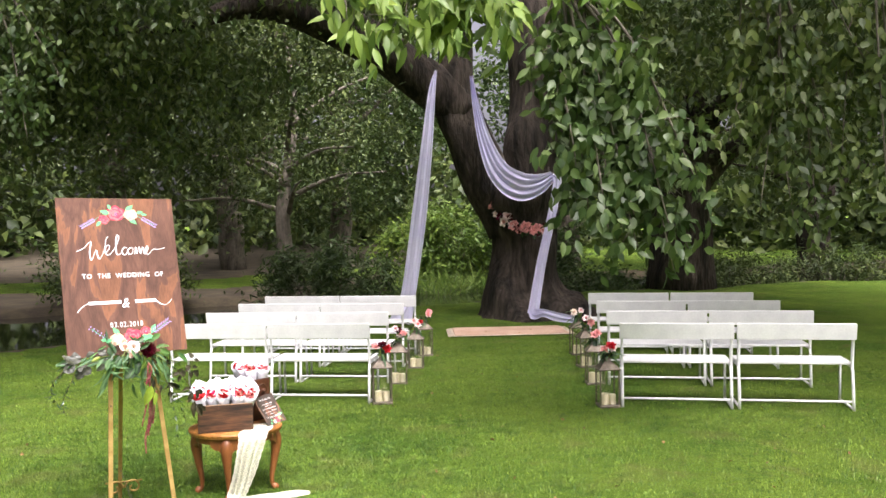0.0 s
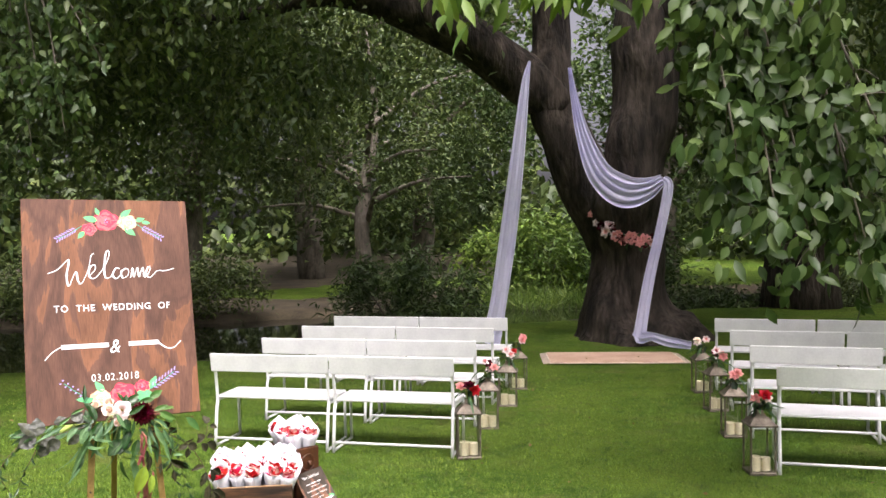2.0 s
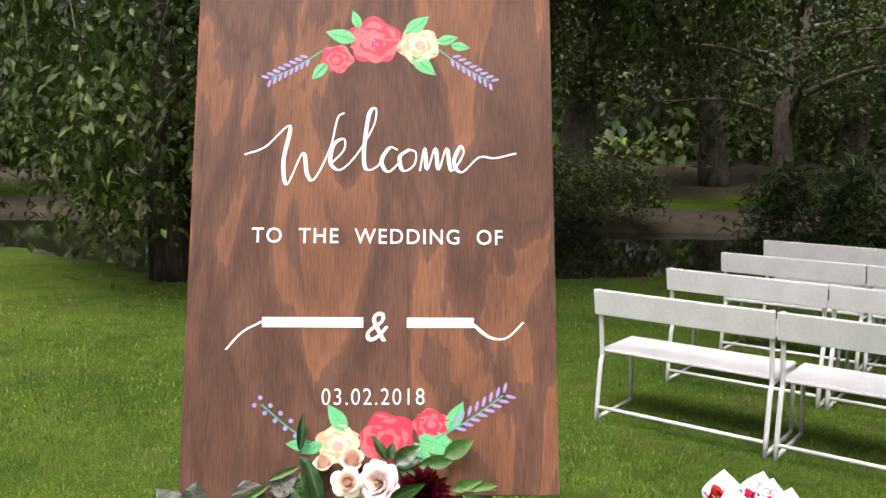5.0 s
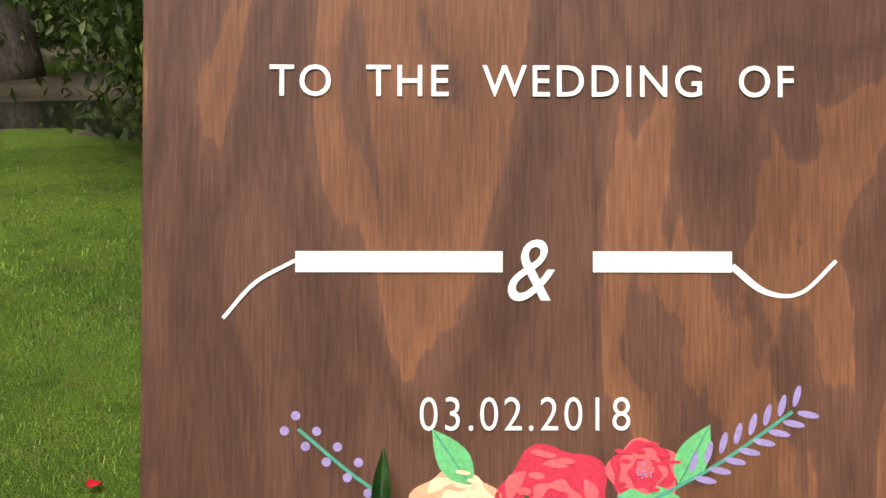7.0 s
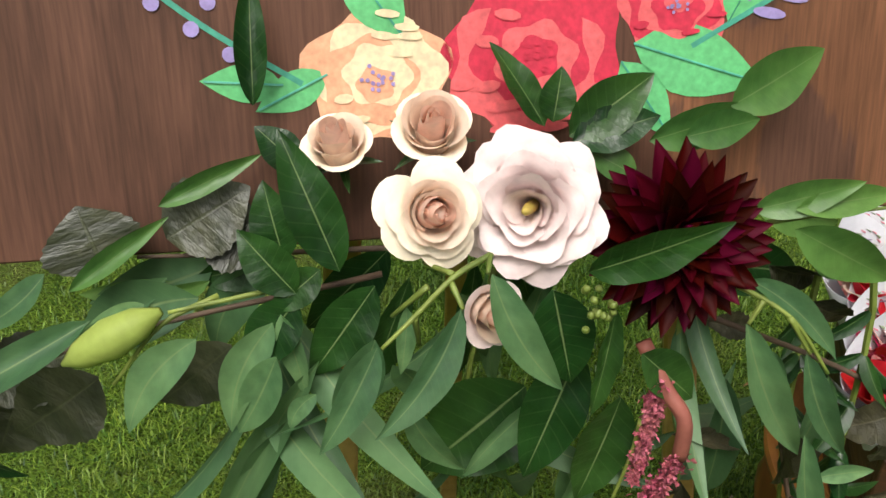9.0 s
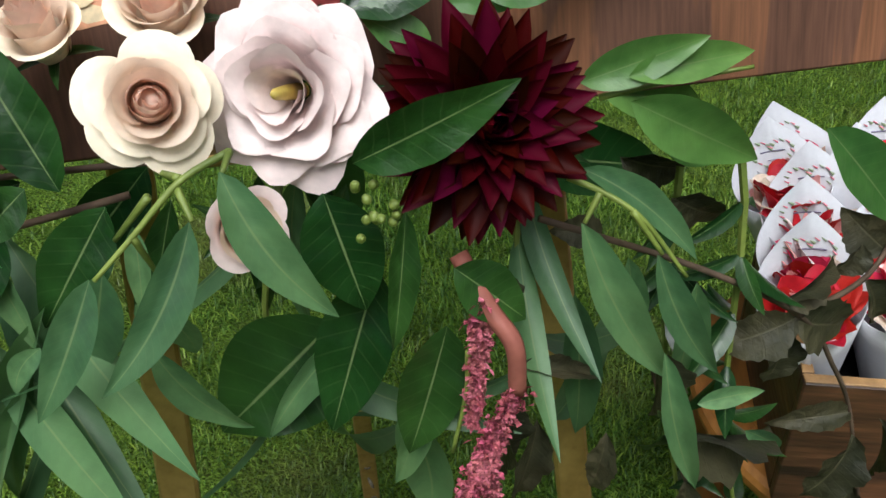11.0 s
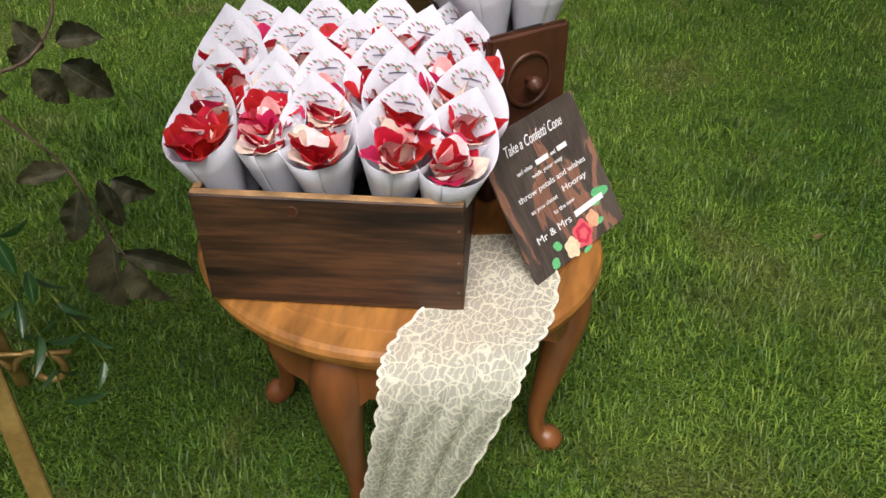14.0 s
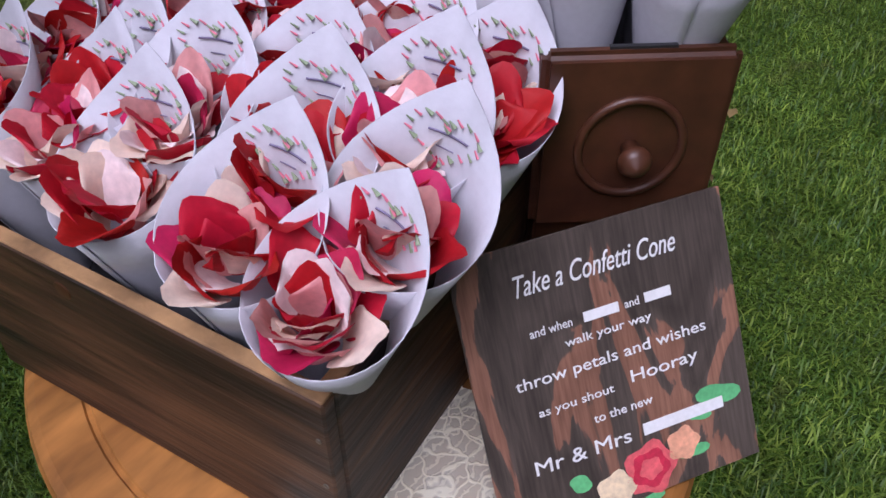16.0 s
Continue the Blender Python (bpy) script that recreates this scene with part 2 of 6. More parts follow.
tagged(raw_mesh("water", wv, np.stack([i, i + 1, i + 62, i + 61], 1), WATER), "dark still stream reflecting the trees", "stream", kind="structure")

# ---- fitted places ----
S_ORIGIN, S_YAW, S_LEAN, S_ROLL = (-1.907, 4.806, 1.738), 34.1, -16.2, 0.65
TX, TY = 1.6, 14.6
LEG_L, LEG_R, LEG_B = ((-1.588, 4.607, 0.0), (-1.67, 4.945, 1.5)), ((-1.30, 4.79, 0.0), (-1.567, 5.045, 1.5)), ((-1.737, 5.158, 0.0), (-1.625, 4.985, 1.45))
SCROLL = (-1.70, 5.125)

# ---- benches ----
def bench():
    """A white bench, origin on the ground under the back's left end; x along, y away from the viewer."""
    L = 0.915
    b = thing("bench", Matrix(), "white painted bench with plank seat and tubular metal frame", "bench", "benches in rows")
    r = 0.0125
    for x in (0.02, L - 0.02):
        bm = bmesh.new()
        tube(bm, smoothed([(x, 0.0, 0.0), (x, 0.035, 0.30), (x, 0.05, 0.36), (x, 0.0, 0.705)], 3), r, 8)
        part("back_post", bm, WHITE, b, smooth=True)
        bm = bmesh.new()
        tube(bm, [(x, 0.40, 0.355), (x, 0.42, 0.012)], r * 0.9, 8)
        part("front_leg", bm, WHITE, b, smooth=True)
        part("seat_rail", rod((x, 0.045, 0.35), (x, 0.41, 0.35), r * 0.9), WHITE, b, smooth=True)
        part("runner", rod((x, 0.0, 0.016), (x, 0.42, 0.016), r * 0.85), WHITE, b, smooth=True)
    part("stretcher", rod((0.02, 0.012, 0.075), (L - 0.02, 0.012, 0.075), r * 0.8), WHITE, b, smooth=True)
    bm = bmesh.new()
    block(bm, (L - 0.02, 0.37, 0.018), pose(L / 2, 0.235, 0.374), 0.006, 2)
    part("seat", bm, WHITE, b)
    bm = bmesh.new()
    block(bm, (L, 0.018, 0.135), pose(L / 2, -0.012, 0.640, 10, 0, 0), 0.004, 2)
    part("backrest", bm, WHITE, b)
    return b


master = bench()
spots = []
for k in range(4):
    for j in range(2):
        c, sn = math.cos(radians(-7.5)), math.sin(radians(-7.5))
        spots.append((-0.452 + 0.115 * k - (2 - j) * 0.924 * c, 7.69 + 0.93 * k - (2 - j) * 0.924 * sn, -7.5))
        c, sn = math.cos(radians(-10.5)), math.sin(radians(-10.5))
        spots.append((1.635 + 0.09 * k + j * 0.935 * c, 7.37 + 1.0 * k + j * 0.935 * sn, -10.5))
for k, (x, y, a) in enumerate(spots):
    if k == 0:
        master.matrix_basis = pose(x, y, 0, 0, 0, a)
    else:
        copy_thing(master, pose(x, y, 0, 0, 0, a))

# ---- great tree ----
tree = thing("great_tree", Matrix.Translation((TX, TY, 0)), "huge dark-barked old tree with forked trunk and spreading limbs", "tree")


def limb(name, pts, steps=5, sides=14, wob=0.22, parent=tree, mat=BARK, lift=(0, 0, 0)):
    q = smoothed(pts, steps)
    bm = bmesh.new()
    tube(bm, [(p[0] + lift[0], p[1] + lift[1], p[2] + lift[2]) for p in q], [p[3] for p in q], sides, wobble=wob)
    return part(name, bm, mat, parent, smooth=True)


limb("trunk", [(0.1, 0, -0.3, 1.25), (0.08, 0, 0.02, 0.98), (0.03, 0, 0.3, 0.70), (0, 0, 0.7, 0.57), (-0.01, 0, 1.2, 0.54), (-0.05, 0, 1.8, 0.60), (-0.05, 0, 2.3, 0.58)], 6, 40, 0.25)
limb("stem", [(-0.22, 0, 1.4, 0.40), (-0.5, 0, 2.1, 0.40), (-0.84, 0, 2.8, 0.40), (-1.02, 0, 3.3, 0.36), (-1.10, 0, 3.9, 0.29), (-1.08, 0.1, 4.5, 0.27), (-1.0, 0.2, 6.0, 0.24), (-0.9, 0.4, 8.5, 0.14)], 6, 24)
limb("stem", [(0.15, 0, 1.5, 0.44), (0.1, 0.1, 2.3, 0.44), (0.18, 0.1, 2.95, 0.47), (0.26, 0.1, 3.6, 0.45), (0.32, 0.1, 4.3, 0.49), (0.3, 0.2, 5.5, 0.42), (0.5, 0.3, 7.5, 0.28), (0.7, 0.3, 9.5, 0.12)], 6, 24)
limb("limb", [(-0.95, 0, 3.35, 0.36), (-1.5, -0.1, 3.82, 0.36), (-2.1, -0.2, 4.22, 0.36), (-2.9, -0.3, 4.72, 0.34), (-3.7, -0.6, 5.0, 0.27), (-4.5, -1.0, 4.85, 0.16), (-5.2, -1.6, 4.45, 0.08), (-6.4, -2.5, 4.2, 0.04)], 6, 16)
limb("limb", [(-3.2, -0.4, 4.75, 0.15), (-4.3, -0.8, 5.5, 0.14), (-6, -1.4, 6.0, 0.10), (-8.5, -2.2, 6.2, 0.04)], 5, 10)
limb("limb", [(0.3, 0.1, 4.5, 0.3), (1.6, -0.8, 5.6, 0.24), (2.4, -3.0, 6.2, 0.18), (2.4, -6.0, 6.0, 0.11), (1.6, -8.8, 4.9, 0.05)], 6, 12)
limb("limb", [(-0.9, 0.2, 5.6, 0.2), (-1.2, -2.0, 6.4, 0.16), (-1.4, -5.0, 6.2, 0.11), (-1.3, -8.5, 5.0, 0.05)], 6, 10)
limb("limb", [(2.4, -3.0, 6.2, 0.13), (3.2, -6.5, 6.6, 0.09), (3.0, -10.5, 6.4, 0.04)], 6, 10)
limb("limb", [(0.5, 0.2, 5.2, 0.25), (2.5, 0.6, 6.6, 0.18), (5.5, 0.0, 7.0, 0.10), (8, -1, 6.5, 0.04)], 6, 10)

# ---- drapes on the tree ----
def drape(name, line, width, mat, parent=None, folds=5, depth=0.03, across=28, steps=8, m=None, twist=0.0):
    """A gathered cloth band along points (x, y, z, width factor)."""
    q = smoothed(line, steps)
    V, n = [], len(q)
    for i, p in enumerate(q):
        a, b = np.array(q[max(i - 1, 0)][:3]), np.array(q[min(i + 1, n - 1)][:3])
        d = (b - a) / max(np.linalg.norm(b - a), 1e-6)
        view = np.array([0.0, -1.0, 0.0]) if abs(d[1]) < 0.8 else np.array([0.0, 0.0, 1.0])
        s = np.cross(d, view)
        s /= max(np.linalg.norm(s), 1e-6)
        f = np.cross(s, d)
        for k in range(across):
            u = k / (across - 1) - 0.5
            w = width * p[3]
            V.append(np.array(p[:3]) + s * u * w + f * depth * (math.sin(u * folds * 6.28 + 0.5 * math.sin(i * 0.25) + 1.3) * (1 - 0.3 * abs(u)) + 0.35 * math.sin(u * folds * 15 + i * 0.11)))
    ii = np.arange(n * across).reshape(n, across)
    F = np.stack([ii[:-1, :-1], ii[:-1, 1:], ii[1:, 1:], ii[1:, :-1]], -1).reshape(-1, 4)
    return raw_mesh(name, np.array(V), F, mat, parent, smooth=True, m=m)


cloth = thing("fabric_drape", Matrix(), "pale lilac chiffon drape tied to the tree and trailing down", "drape")
drape("hanging_length", [(0.19, 14.0, 3.95, 0.15), (0.12, 13.9, 3.6, 0.5), (0.02, 13.7, 2.7, 0.8), (-0.12, 13.6, 1.6, 1.0), (-0.30, 13.5, 0.45, 1.0), (-0.42, 13.4, 0.06, 1.5)], 0.23, CLOTH, cloth, 2, 0.014)
drape("swag", [(0.74, 14.05, 3.85, 0.15), (0.80, 13.95, 3.4, 0.35), (0.92, 13.85, 2.85, 0.7), (1.12, 13.75, 2.35, 1.15), (1.42, 13.7, 2.1, 1.5), (1.72, 13.75, 2.12, 1.1), (1.98, 13.8, 2.26, 0.45)], 0.30, CLOTH, cloth, 4, 0.035)
drape("hanging_length", [(1.98, 13.78, 2.28, 0.5), (2.04, 13.75, 2.15, 0.9), (1.93, 13.7, 1.6, 0.9), (1.76, 13.65, 0.9, 1.0), (1.63, 13.55, 0.25, 1.1), (1.62, 13.5, 0.14, 1.2), (1.75, 13.4, 0.16, 0.8), (1.95, 13.35, 0.1, 0.9), (2.25, 13.3, 0.05, 0.7)], 0.15, CLOTH, cloth, 2, 0.014)

# ---- rug and lanterns ----
RUG = surface("woven_rug", (0.42, 0.27, 0.19), (0.52, 0.36, 0.26), scale=2.5, rough=0.95, bump=0.6, fine=120, grain=0.2, bump_d=0.004)
FRINGE = surface("rug_fringe", (0.5, 0.42, 0.32), (0.6, 0.5, 0.4), scale=9, rough=0.95, fine=80)
rug = thing("rug", pose(1.14, 12.43, 0, 0, 0, 1.5), "faded terracotta woven rug with fringed ends on the lawn", "rug")
part("woven_field", slab((1.56, 0.82, 0.018), pose(0, 0, 0.022), 0.006), RUG, rug)
part("border", slab((1.60, 0.86, 0.010), pose(0, 0, 0.015), 0.004), FRINGE, rug)
for sx in (-1, 1):
    bm = bmesh.new()
    for k in range(60):
        y = -0.42 + 0.84 * k / 59
        tube(bm, [(sx * 0.79, y, 0.018), (sx * 0.87, y + random.uniform(-0.012, 0.012), 0.008)], 0.004, 4)
    part("fringe", bm, FRINGE, rug)

METAL = surface("weathered_metal", (0.10, 0.085, 0.065), (0.20, 0.17, 0.13), scale=14, rough=0.55, bump=0.3, fine=70, metallic=0.6)
WAX = surface("ivory_wax", (0.75, 0.68, 0.45), (0.82, 0.76, 0.55), scale=12, rough=0.5, bump=0.05, fine=40, grain=0.05, through_light=0.15)
GLASS = bpy.data.materials.new("lantern_glass")
GLASS.use_nodes = True
gn = GLASS.node_tree
mixg, trg, glg = gn.nodes.new("ShaderNodeMixShader"), gn.nodes.new("ShaderNodeBsdfTransparent"), gn.nodes.new("ShaderNodeBsdfGlossy")
glg.inputs["Roughness"].default_value = 0.03
mixg.inputs[0].default_value = 0.09
gn.links.new(trg.outputs[0], mixg.inputs[1]), gn.links.new(glg.outputs[0], mixg.inputs[2])
gn.links.new(mixg.outputs[0], gn.nodes["Material Output"].inputs[0])


def petal_mat(name, c, v=0.12, light=0.25):
    return surface(name, tuple(x * 0.85 for x in c), c, scale=30, rough=0.55, bump=0.05, fine=150, grain=0.1, rand=v, through_light=light, spec=0.3)


PETAL_RED = petal_mat("petal_red", (0.55, 0.012, 0.02))
PETAL_CRIMSON = petal_mat("petal_crimson", (0.6, 0.02, 0.10))
PETAL_PINK = petal_mat("petal_pink", (0.85, 0.38, 0.36))
PETAL_BLUSH = petal_mat("petal_blush", (0.88, 0.73, 0.71), 0.03, 0.10)
PETAL_CREAM = petal_mat("petal_cream", (0.93, 0.81, 0.64), 0.02, 0.05)
PETAL_PEACH = petal_mat("petal_peach", (0.95, 0.77, 0.63), 0.03, 0.32)
PETAL_WINE = petal_mat("petal_wine", (0.052, 0.0004, 0.003), 0.6, 0.08)
PETAL_WINE.node_tree.nodes["Principled BSDF"].inputs["Specular IOR Level"].default_value = 0.1


def petal_grid(w, h, cup=0.4, curl=0.3, nu=5, nv=5, tip=0.0, wave=0.0, belly=0.0):
    """One petal: base at the origin, growing along z, its hollow towards -y. tip: 0 round, 1 pointed."""
    V = []
    for j in range(nv):
        v = j / (nv - 1)
        if tip > 0.5:
            prof = math.sin(math.pi * (0.12 + 0.87 * v) ** 1.15)
        else:
            prof = math.sin(math.pi * (0.10 + 0.56 * v)) ** 0.75
        for i in range(nu):
            u = 2 * i / (nu - 1) - 1
            x = u * w * 0.5 * max(prof, 0.04) * (1 - (0.10 * v if tip > 0.5 else 0.22 * v ** 3) * u * u)
            y = cup * w * 0.28 * (1 - u * u) * prof + curl * h * (v ** 3 - 0.5 * v) + wave * w * math.sin(u * 6 + v * 3) * v * v + belly * h * 1.7 * v * (1 - v)
            V.append((x, y, h * v * (1 - (0.50 * v * v * u * u if tip < 0.5 else 0))))
    ii = np.arange(nu * nv).reshape(nv, nu)
    F = np.stack([ii[:-1, :-1], ii[:-1, 1:], ii[1:, 1:], ii[1:, :-1]], -1).reshape(-1, 4)
    return np.array(V), F


def blossom(name, r, mats, parent, seed, m, rings, wave=0.0, label="", width=1.05, tip=0.0, curl=0.28, belly=0.0, heart=1.0):
    """A blossom facing +z, petal by petal: rings of (count, length, opening, radius, material number)."""
    rng = random.Random(seed)
    bm = spun([(0.10 * r * heart, -0.25 * r), (0.2 * r * heart, -0.12 * r), (0.10 * r * heart, 0.0), (0, 0.05 * r * heart)], 10)
    core = part(name, bm, mats[0], parent, label, smooth=True, m=m)
    for cnt, ln, op, rad, mi in rings:
        v, f = petal_grid(r * width * (0.55 + 0.5 * ln), r * ln, 0.8 if ln > 0.7 else 1.1, curl * ln, 9 if r < 0.06 and len(rings) > 4 else 5, 8 if len(rings) > 4 else 5, tip, wave, belly)
        o = raw_mesh("petal", v, f, mats[mi], core, smooth=True)
        me = o.data
        bpy.data.objects.remove(o)
        a0 = rng.uniform(0, 360)
        for i in range(cnt):
            a = a0 + 360 * i / cnt + rng.uniform(-10, 10)
            lay(me, "petal", core, pose(0, 0, 0, 0, 0, a) @ pose(0, rad * r, -0.12 * r, -op + rng.uniform(-5, 5), rng.uniform(-6, 6), 0) @ Matrix.Scale(rng.uniform(0.93, 1.06), 4))
    return core


LEAFG = surface("garland_leaf", (0.007, 0.034, 0.006), (0.021, 0.070, 0.013), scale=20, rough=0.3, bump=0.1, fine=90, grain=0.15, rand=0.35, through_light=0.2)
EUC = surface("eucalyptus_leaf", (0.055, 0.140, 0.055), (0.110, 0.215, 0.085), scale=20, rough=0.5, bump=0.05, fine=90, grain=0.12, rand=0.3, through_light=0.25)
LIGHTLEAF = surface("ruscus_leaf", (0.05, 0.14, 0.03), (0.10, 0.22, 0.05), scale=16, rough=0.4, bump=0.08, fine=80, grain=0.12, rand=0.3, through_light=0.3)
LIME = surface("lime_leaf", (0.24, 0.36, 0.03), (0.32, 0.44, 0.05), scale=16, rough=0.5, bump=0.15, fine=60, grain=0.12, through_light=0.35)
DRYLEAF = surface("copper_beech_leaf", (0.022, 0.024, 0.012), (0.062, 0.056, 0.028), scale=16, rough=0.55, bump=0.3, fine=60, grain=0.2, rand=0.35, through_light=0.05, spec=0.25)
STEM = surface("green_stem", (0.12, 0.17, 0.03), (0.2, 0.25, 0.05), scale=30, rough=0.5)
TWIG = surface("brown_twig", (0.05, 0.03, 0.018), (0.10, 0.065, 0.04), scale=30, rough=0.8)


def midrib(m, width, veins, tone=(0.22, 0.30, 0.12)):
    """A paler midrib, and faint side veins, by the leaf's own length and breadth."""
    N, L = m.node_tree.nodes, m.node_tree.links
    b = N["Principled BSDF"]
    src = b.inputs["Base Color"].links[0].from_socket
    at, sp = N.new("ShaderNodeAttribute"), N.new("ShaderNodeSeparateXYZ")
    at.attribute_name = "leaf"
    L.new(at.outputs["Vector"], sp.inputs[0])

    def calc(op, a, b_):
        q = N.new("ShaderNodeMath")
        q.operation = op
        for k, v in enumerate((a, b_)):
            if isinstance(v, (int, float)):
                q.inputs[k].default_value = v
            else:
                L.new(v, q.inputs[k])
        return q.outputs[0]

    def span(v, a0, a1, b0, b1):
        q = N.new("ShaderNodeMapRange")
        for k, x in enumerate((a0, a1, b0, b1)):
            q.inputs[k + 1].default_value = x
        L.new(v, q.inputs[0])
        return q.outputs[0]

    off = calc("ABSOLUTE", sp.outputs[1], 0.0)
    wave = calc("SINE", calc("MULTIPLY", calc("SUBTRACT", sp.outputs[0], calc("MULTIPLY", off, 0.12)), veins), 0.0)
    line = calc("MAXIMUM", span(off, width * 0.4, width, 0.55, 0.0), span(wave, 0.88, 1.0, 0.0, 0.07))
    mx = N.new("ShaderNodeMix")
    mx.data_type = "RGBA"
    L.new(line, mx.inputs[0]), L.new(src, mx.inputs[6])
    mx.inputs[7].default_value = (*tone, 1)
    L.new(mx.outputs[2], b.inputs["Base Color"])
    bp = b.inputs["Normal"].links[0].from_node
    h = calc("ADD", calc("MULTIPLY", line, -1.5), bp.inputs["Height"].links[0].from_socket)
    L.new(h, bp.inputs["Height"])


for mt_, wd_, vn_ in ((LEAFG, 0.045, 60), (EUC, 0.07, 110), (LIGHTLEAF, 0.04, 70), (LIME, 0.05, 50)):
    midrib(mt_, wd_, vn_)
midrib(DRYLEAF, 0.06, 60, (0.10, 0.09, 0.05))


def leaf_grid(L, W, bend=0.3, fold=0.25, nv=7, twist=0.0, ripple=0.0, side=0.0, teeth=0.0, peak=0.8):
    """A leaf along +x with a fold along its midrib; side: a sickle curve in its plane."""
    V, A = [], []
    for j in range(nv):
        t = j / (nv - 1)
        w = W * 0.5 * max(0.02, math.sin(math.pi * t ** peak) ** 0.85) * (1 + teeth * (j % 2))
        z = -bend * L * t * t
        for k in (-1, -0.5, 0, 0.5, 1):
            V.append((L * t * (1 - 0.15 * bend), k * w + side * L * 4 * t * (1 - t), z + abs(k) * w * fold * 2 * (0.6 + 0.4 * abs(k)) + twist * k * w * t + ripple * W * math.sin(t * 17 + k) * abs(k)))
            A.append((t, k, 0.0))
    ii = np.arange(nv * 5).reshape(nv, 5)
    F = np.stack([ii[:-1, :-1], ii[1:, :-1], ii[1:, 1:], ii[:-1, 1:]], -1).reshape(-1, 4)
    return np.array(V), F, np.array(A)


def leaf_shape(name, L, W, mat, **k):
    v, f, a = leaf_grid(L, W, **k)
    ob = raw_mesh(name, v, f, mat, smooth=True)
    me = ob.data
    me.attributes.new("leaf", "FLOAT_VECTOR", "POINT").data.foreach_set("vector", a.astype(np.float32).ravel())
    bpy.data.objects.remove(ob)
    return me


def lay(me, name, parent, m, label=""):
    o = new(name, me)
    o.parent = parent
    o.matrix_basis = m
    if label:
        o["label"] = label
    return o


def lantern(m, seed, flowers):
    rng = random.Random(seed)
    t = thing("lantern", m, "weathered metal glass lantern with ivory candles and a posy", "lantern", "lanterns along the aisle")
    w, h = 0.155, 0.30
    bm = bmesh.new()
    block(bm, (w + 0.02, w + 0.02, 0.02), pose(0, 0, 0.01), 0.004)
    part("base", bm, METAL, t)
    for sx in (-1, 1):
        for sy in (-1, 1):
            part("post", slab((0.012, 0.012, h), pose(sx * w / 2, sy * w / 2, h / 2 + 0.015), 0.002), METAL, t)
    for a in range(4):
        part("pane", slab((w - 0.014, 0.003, h - 0.02), pose(0, 0, 0, 0, 0, 90 * a) @ pose(0, -w / 2, h / 2 + 0.015)), GLASS, t)
    bm = bmesh.new()
    block(bm, (w + 0.03, w + 0.03, 0.014), pose(0, 0, h + 0.02), 0.003)
    part("cornice", bm, METAL, t)
    part("roof", spun([(0.118, h + 0.027), (0.07, h + 0.065), (0.035, h + 0.085), (0.03, h + 0.11), (0.0, h + 0.115)], 4, pose(0, 0, 0, 0, 0, 45)), METAL, t)
    for k, (x, y, r, hh) in enumerate(((-0.03, -0.02, 0.034, 0.11), (0.036, -0.01, 0.03, 0.10), (0.0, 0.04, 0.03, 0.09))):
        cd = part("candle", spun([(r * 0.97, 0.02), (r, 0.024), (r, hh), (r * 0.9, hh + 0.004), (r * 0.3, hh - 0.004), (0, hh - 0.004)], 18, pose(x, y, 0)), WAX, t, smooth=False)
        part("wick", rod((x, y, hh - 0.005), (x + 0.002, y, hh + 0.008), 0.0012, 5), TWIG, cd)
    posy = thing("posy", m @ pose(0, 0, h + 0.09), "small posy of roses and greenery on a lantern", "flowers", "posies on the lanterns")
    for k, (mat1, mat2) in enumerate(flowers):
        a = rng.uniform(0, 360)
        blossom("rose", rng.uniform(0.030, 0.038), (mat1, mat2), posy, seed * 7 + k, rings=SIMPLE, m=pose(0.055 * math.cos(a + 2.1 * k), -0.03 + 0.045 * math.sin(a + 2.1 * k), 0.09 + 0.02 * k, 50 + rng.uniform(-25, 25), 0, rng.uniform(-40, 40)))
    for k in range(22):
        a = rng.uniform(0, 360)
        lay(LF_BROAD if k % 2 else LF_EUC, "leaf", posy, pose(0, 0, rng.uniform(0.01, 0.09), 0, 0, a) @ pose(0.015, 0, 0, 0, rng.uniform(-50, 75), 0) @ Matrix.Scale(rng.uniform(0.8, 1.3), 4))
    for k in range(5):
        a = rng.uniform(0, 360)
        part("stem", rod((0, 0, -0.02), (0.05 * math.cos(a), 0.05 * math.sin(a), 0.09), 0.003, 5), STEM, posy)


SIMPLE = ((3, 0.72, 6, 0.06, 0), (5, 0.92, 28, 0.16, 1), (6, 1.02, 58, 0.2, 1))
LF_BROAD = leaf_shape("leaf", 0.072, 0.038, LEAFG, bend=0.35, fold=0.2, nv=11, twist=0.3, ripple=0.02)
LF_EUC = leaf_shape("leaf", 0.125, 0.017, EUC, bend=0.5, fold=0.2, twist=0.9, nv=10)
LF_LIME = leaf_shape("leaf", 0.072, 0.056, LIME, bend=0.2, fold=0.12, nv=14)
LF_SMALL = leaf_shape("leaf", 0.042, 0.012, LEAFG, bend=0.3, fold=0.2)
PK, RD, BL, CR, WN = (PETAL_PINK, PETAL_PINK), (PETAL_RED, PETAL_RED), (PETAL_PINK, PETAL_BLUSH), (PETAL_PEACH, PETAL_CREAM), (PETAL_WINE, PETAL_WINE)
for k, (x, y, fl) in enumerate(((-0.37, 7.74, (RD, PK, WN)), (-0.26, 8.63, (BL, PK, WN, BL)), (-0.11, 9.53, (BL, RD, BL)), (-0.02, 10.4, (BL, PK, PK)),
                                (1.54, 7.42, (PK, BL, RD)), (1.62, 8.43, (PK, PK)), (1.70, 9.4, (PK, WN, BL)), (1.76, 10.27, (BL, CR, BL)))):
    lantern(pose(x, y, 0, 0, 0, 8 - 5 * (k % 3)), 11 + k, fl)

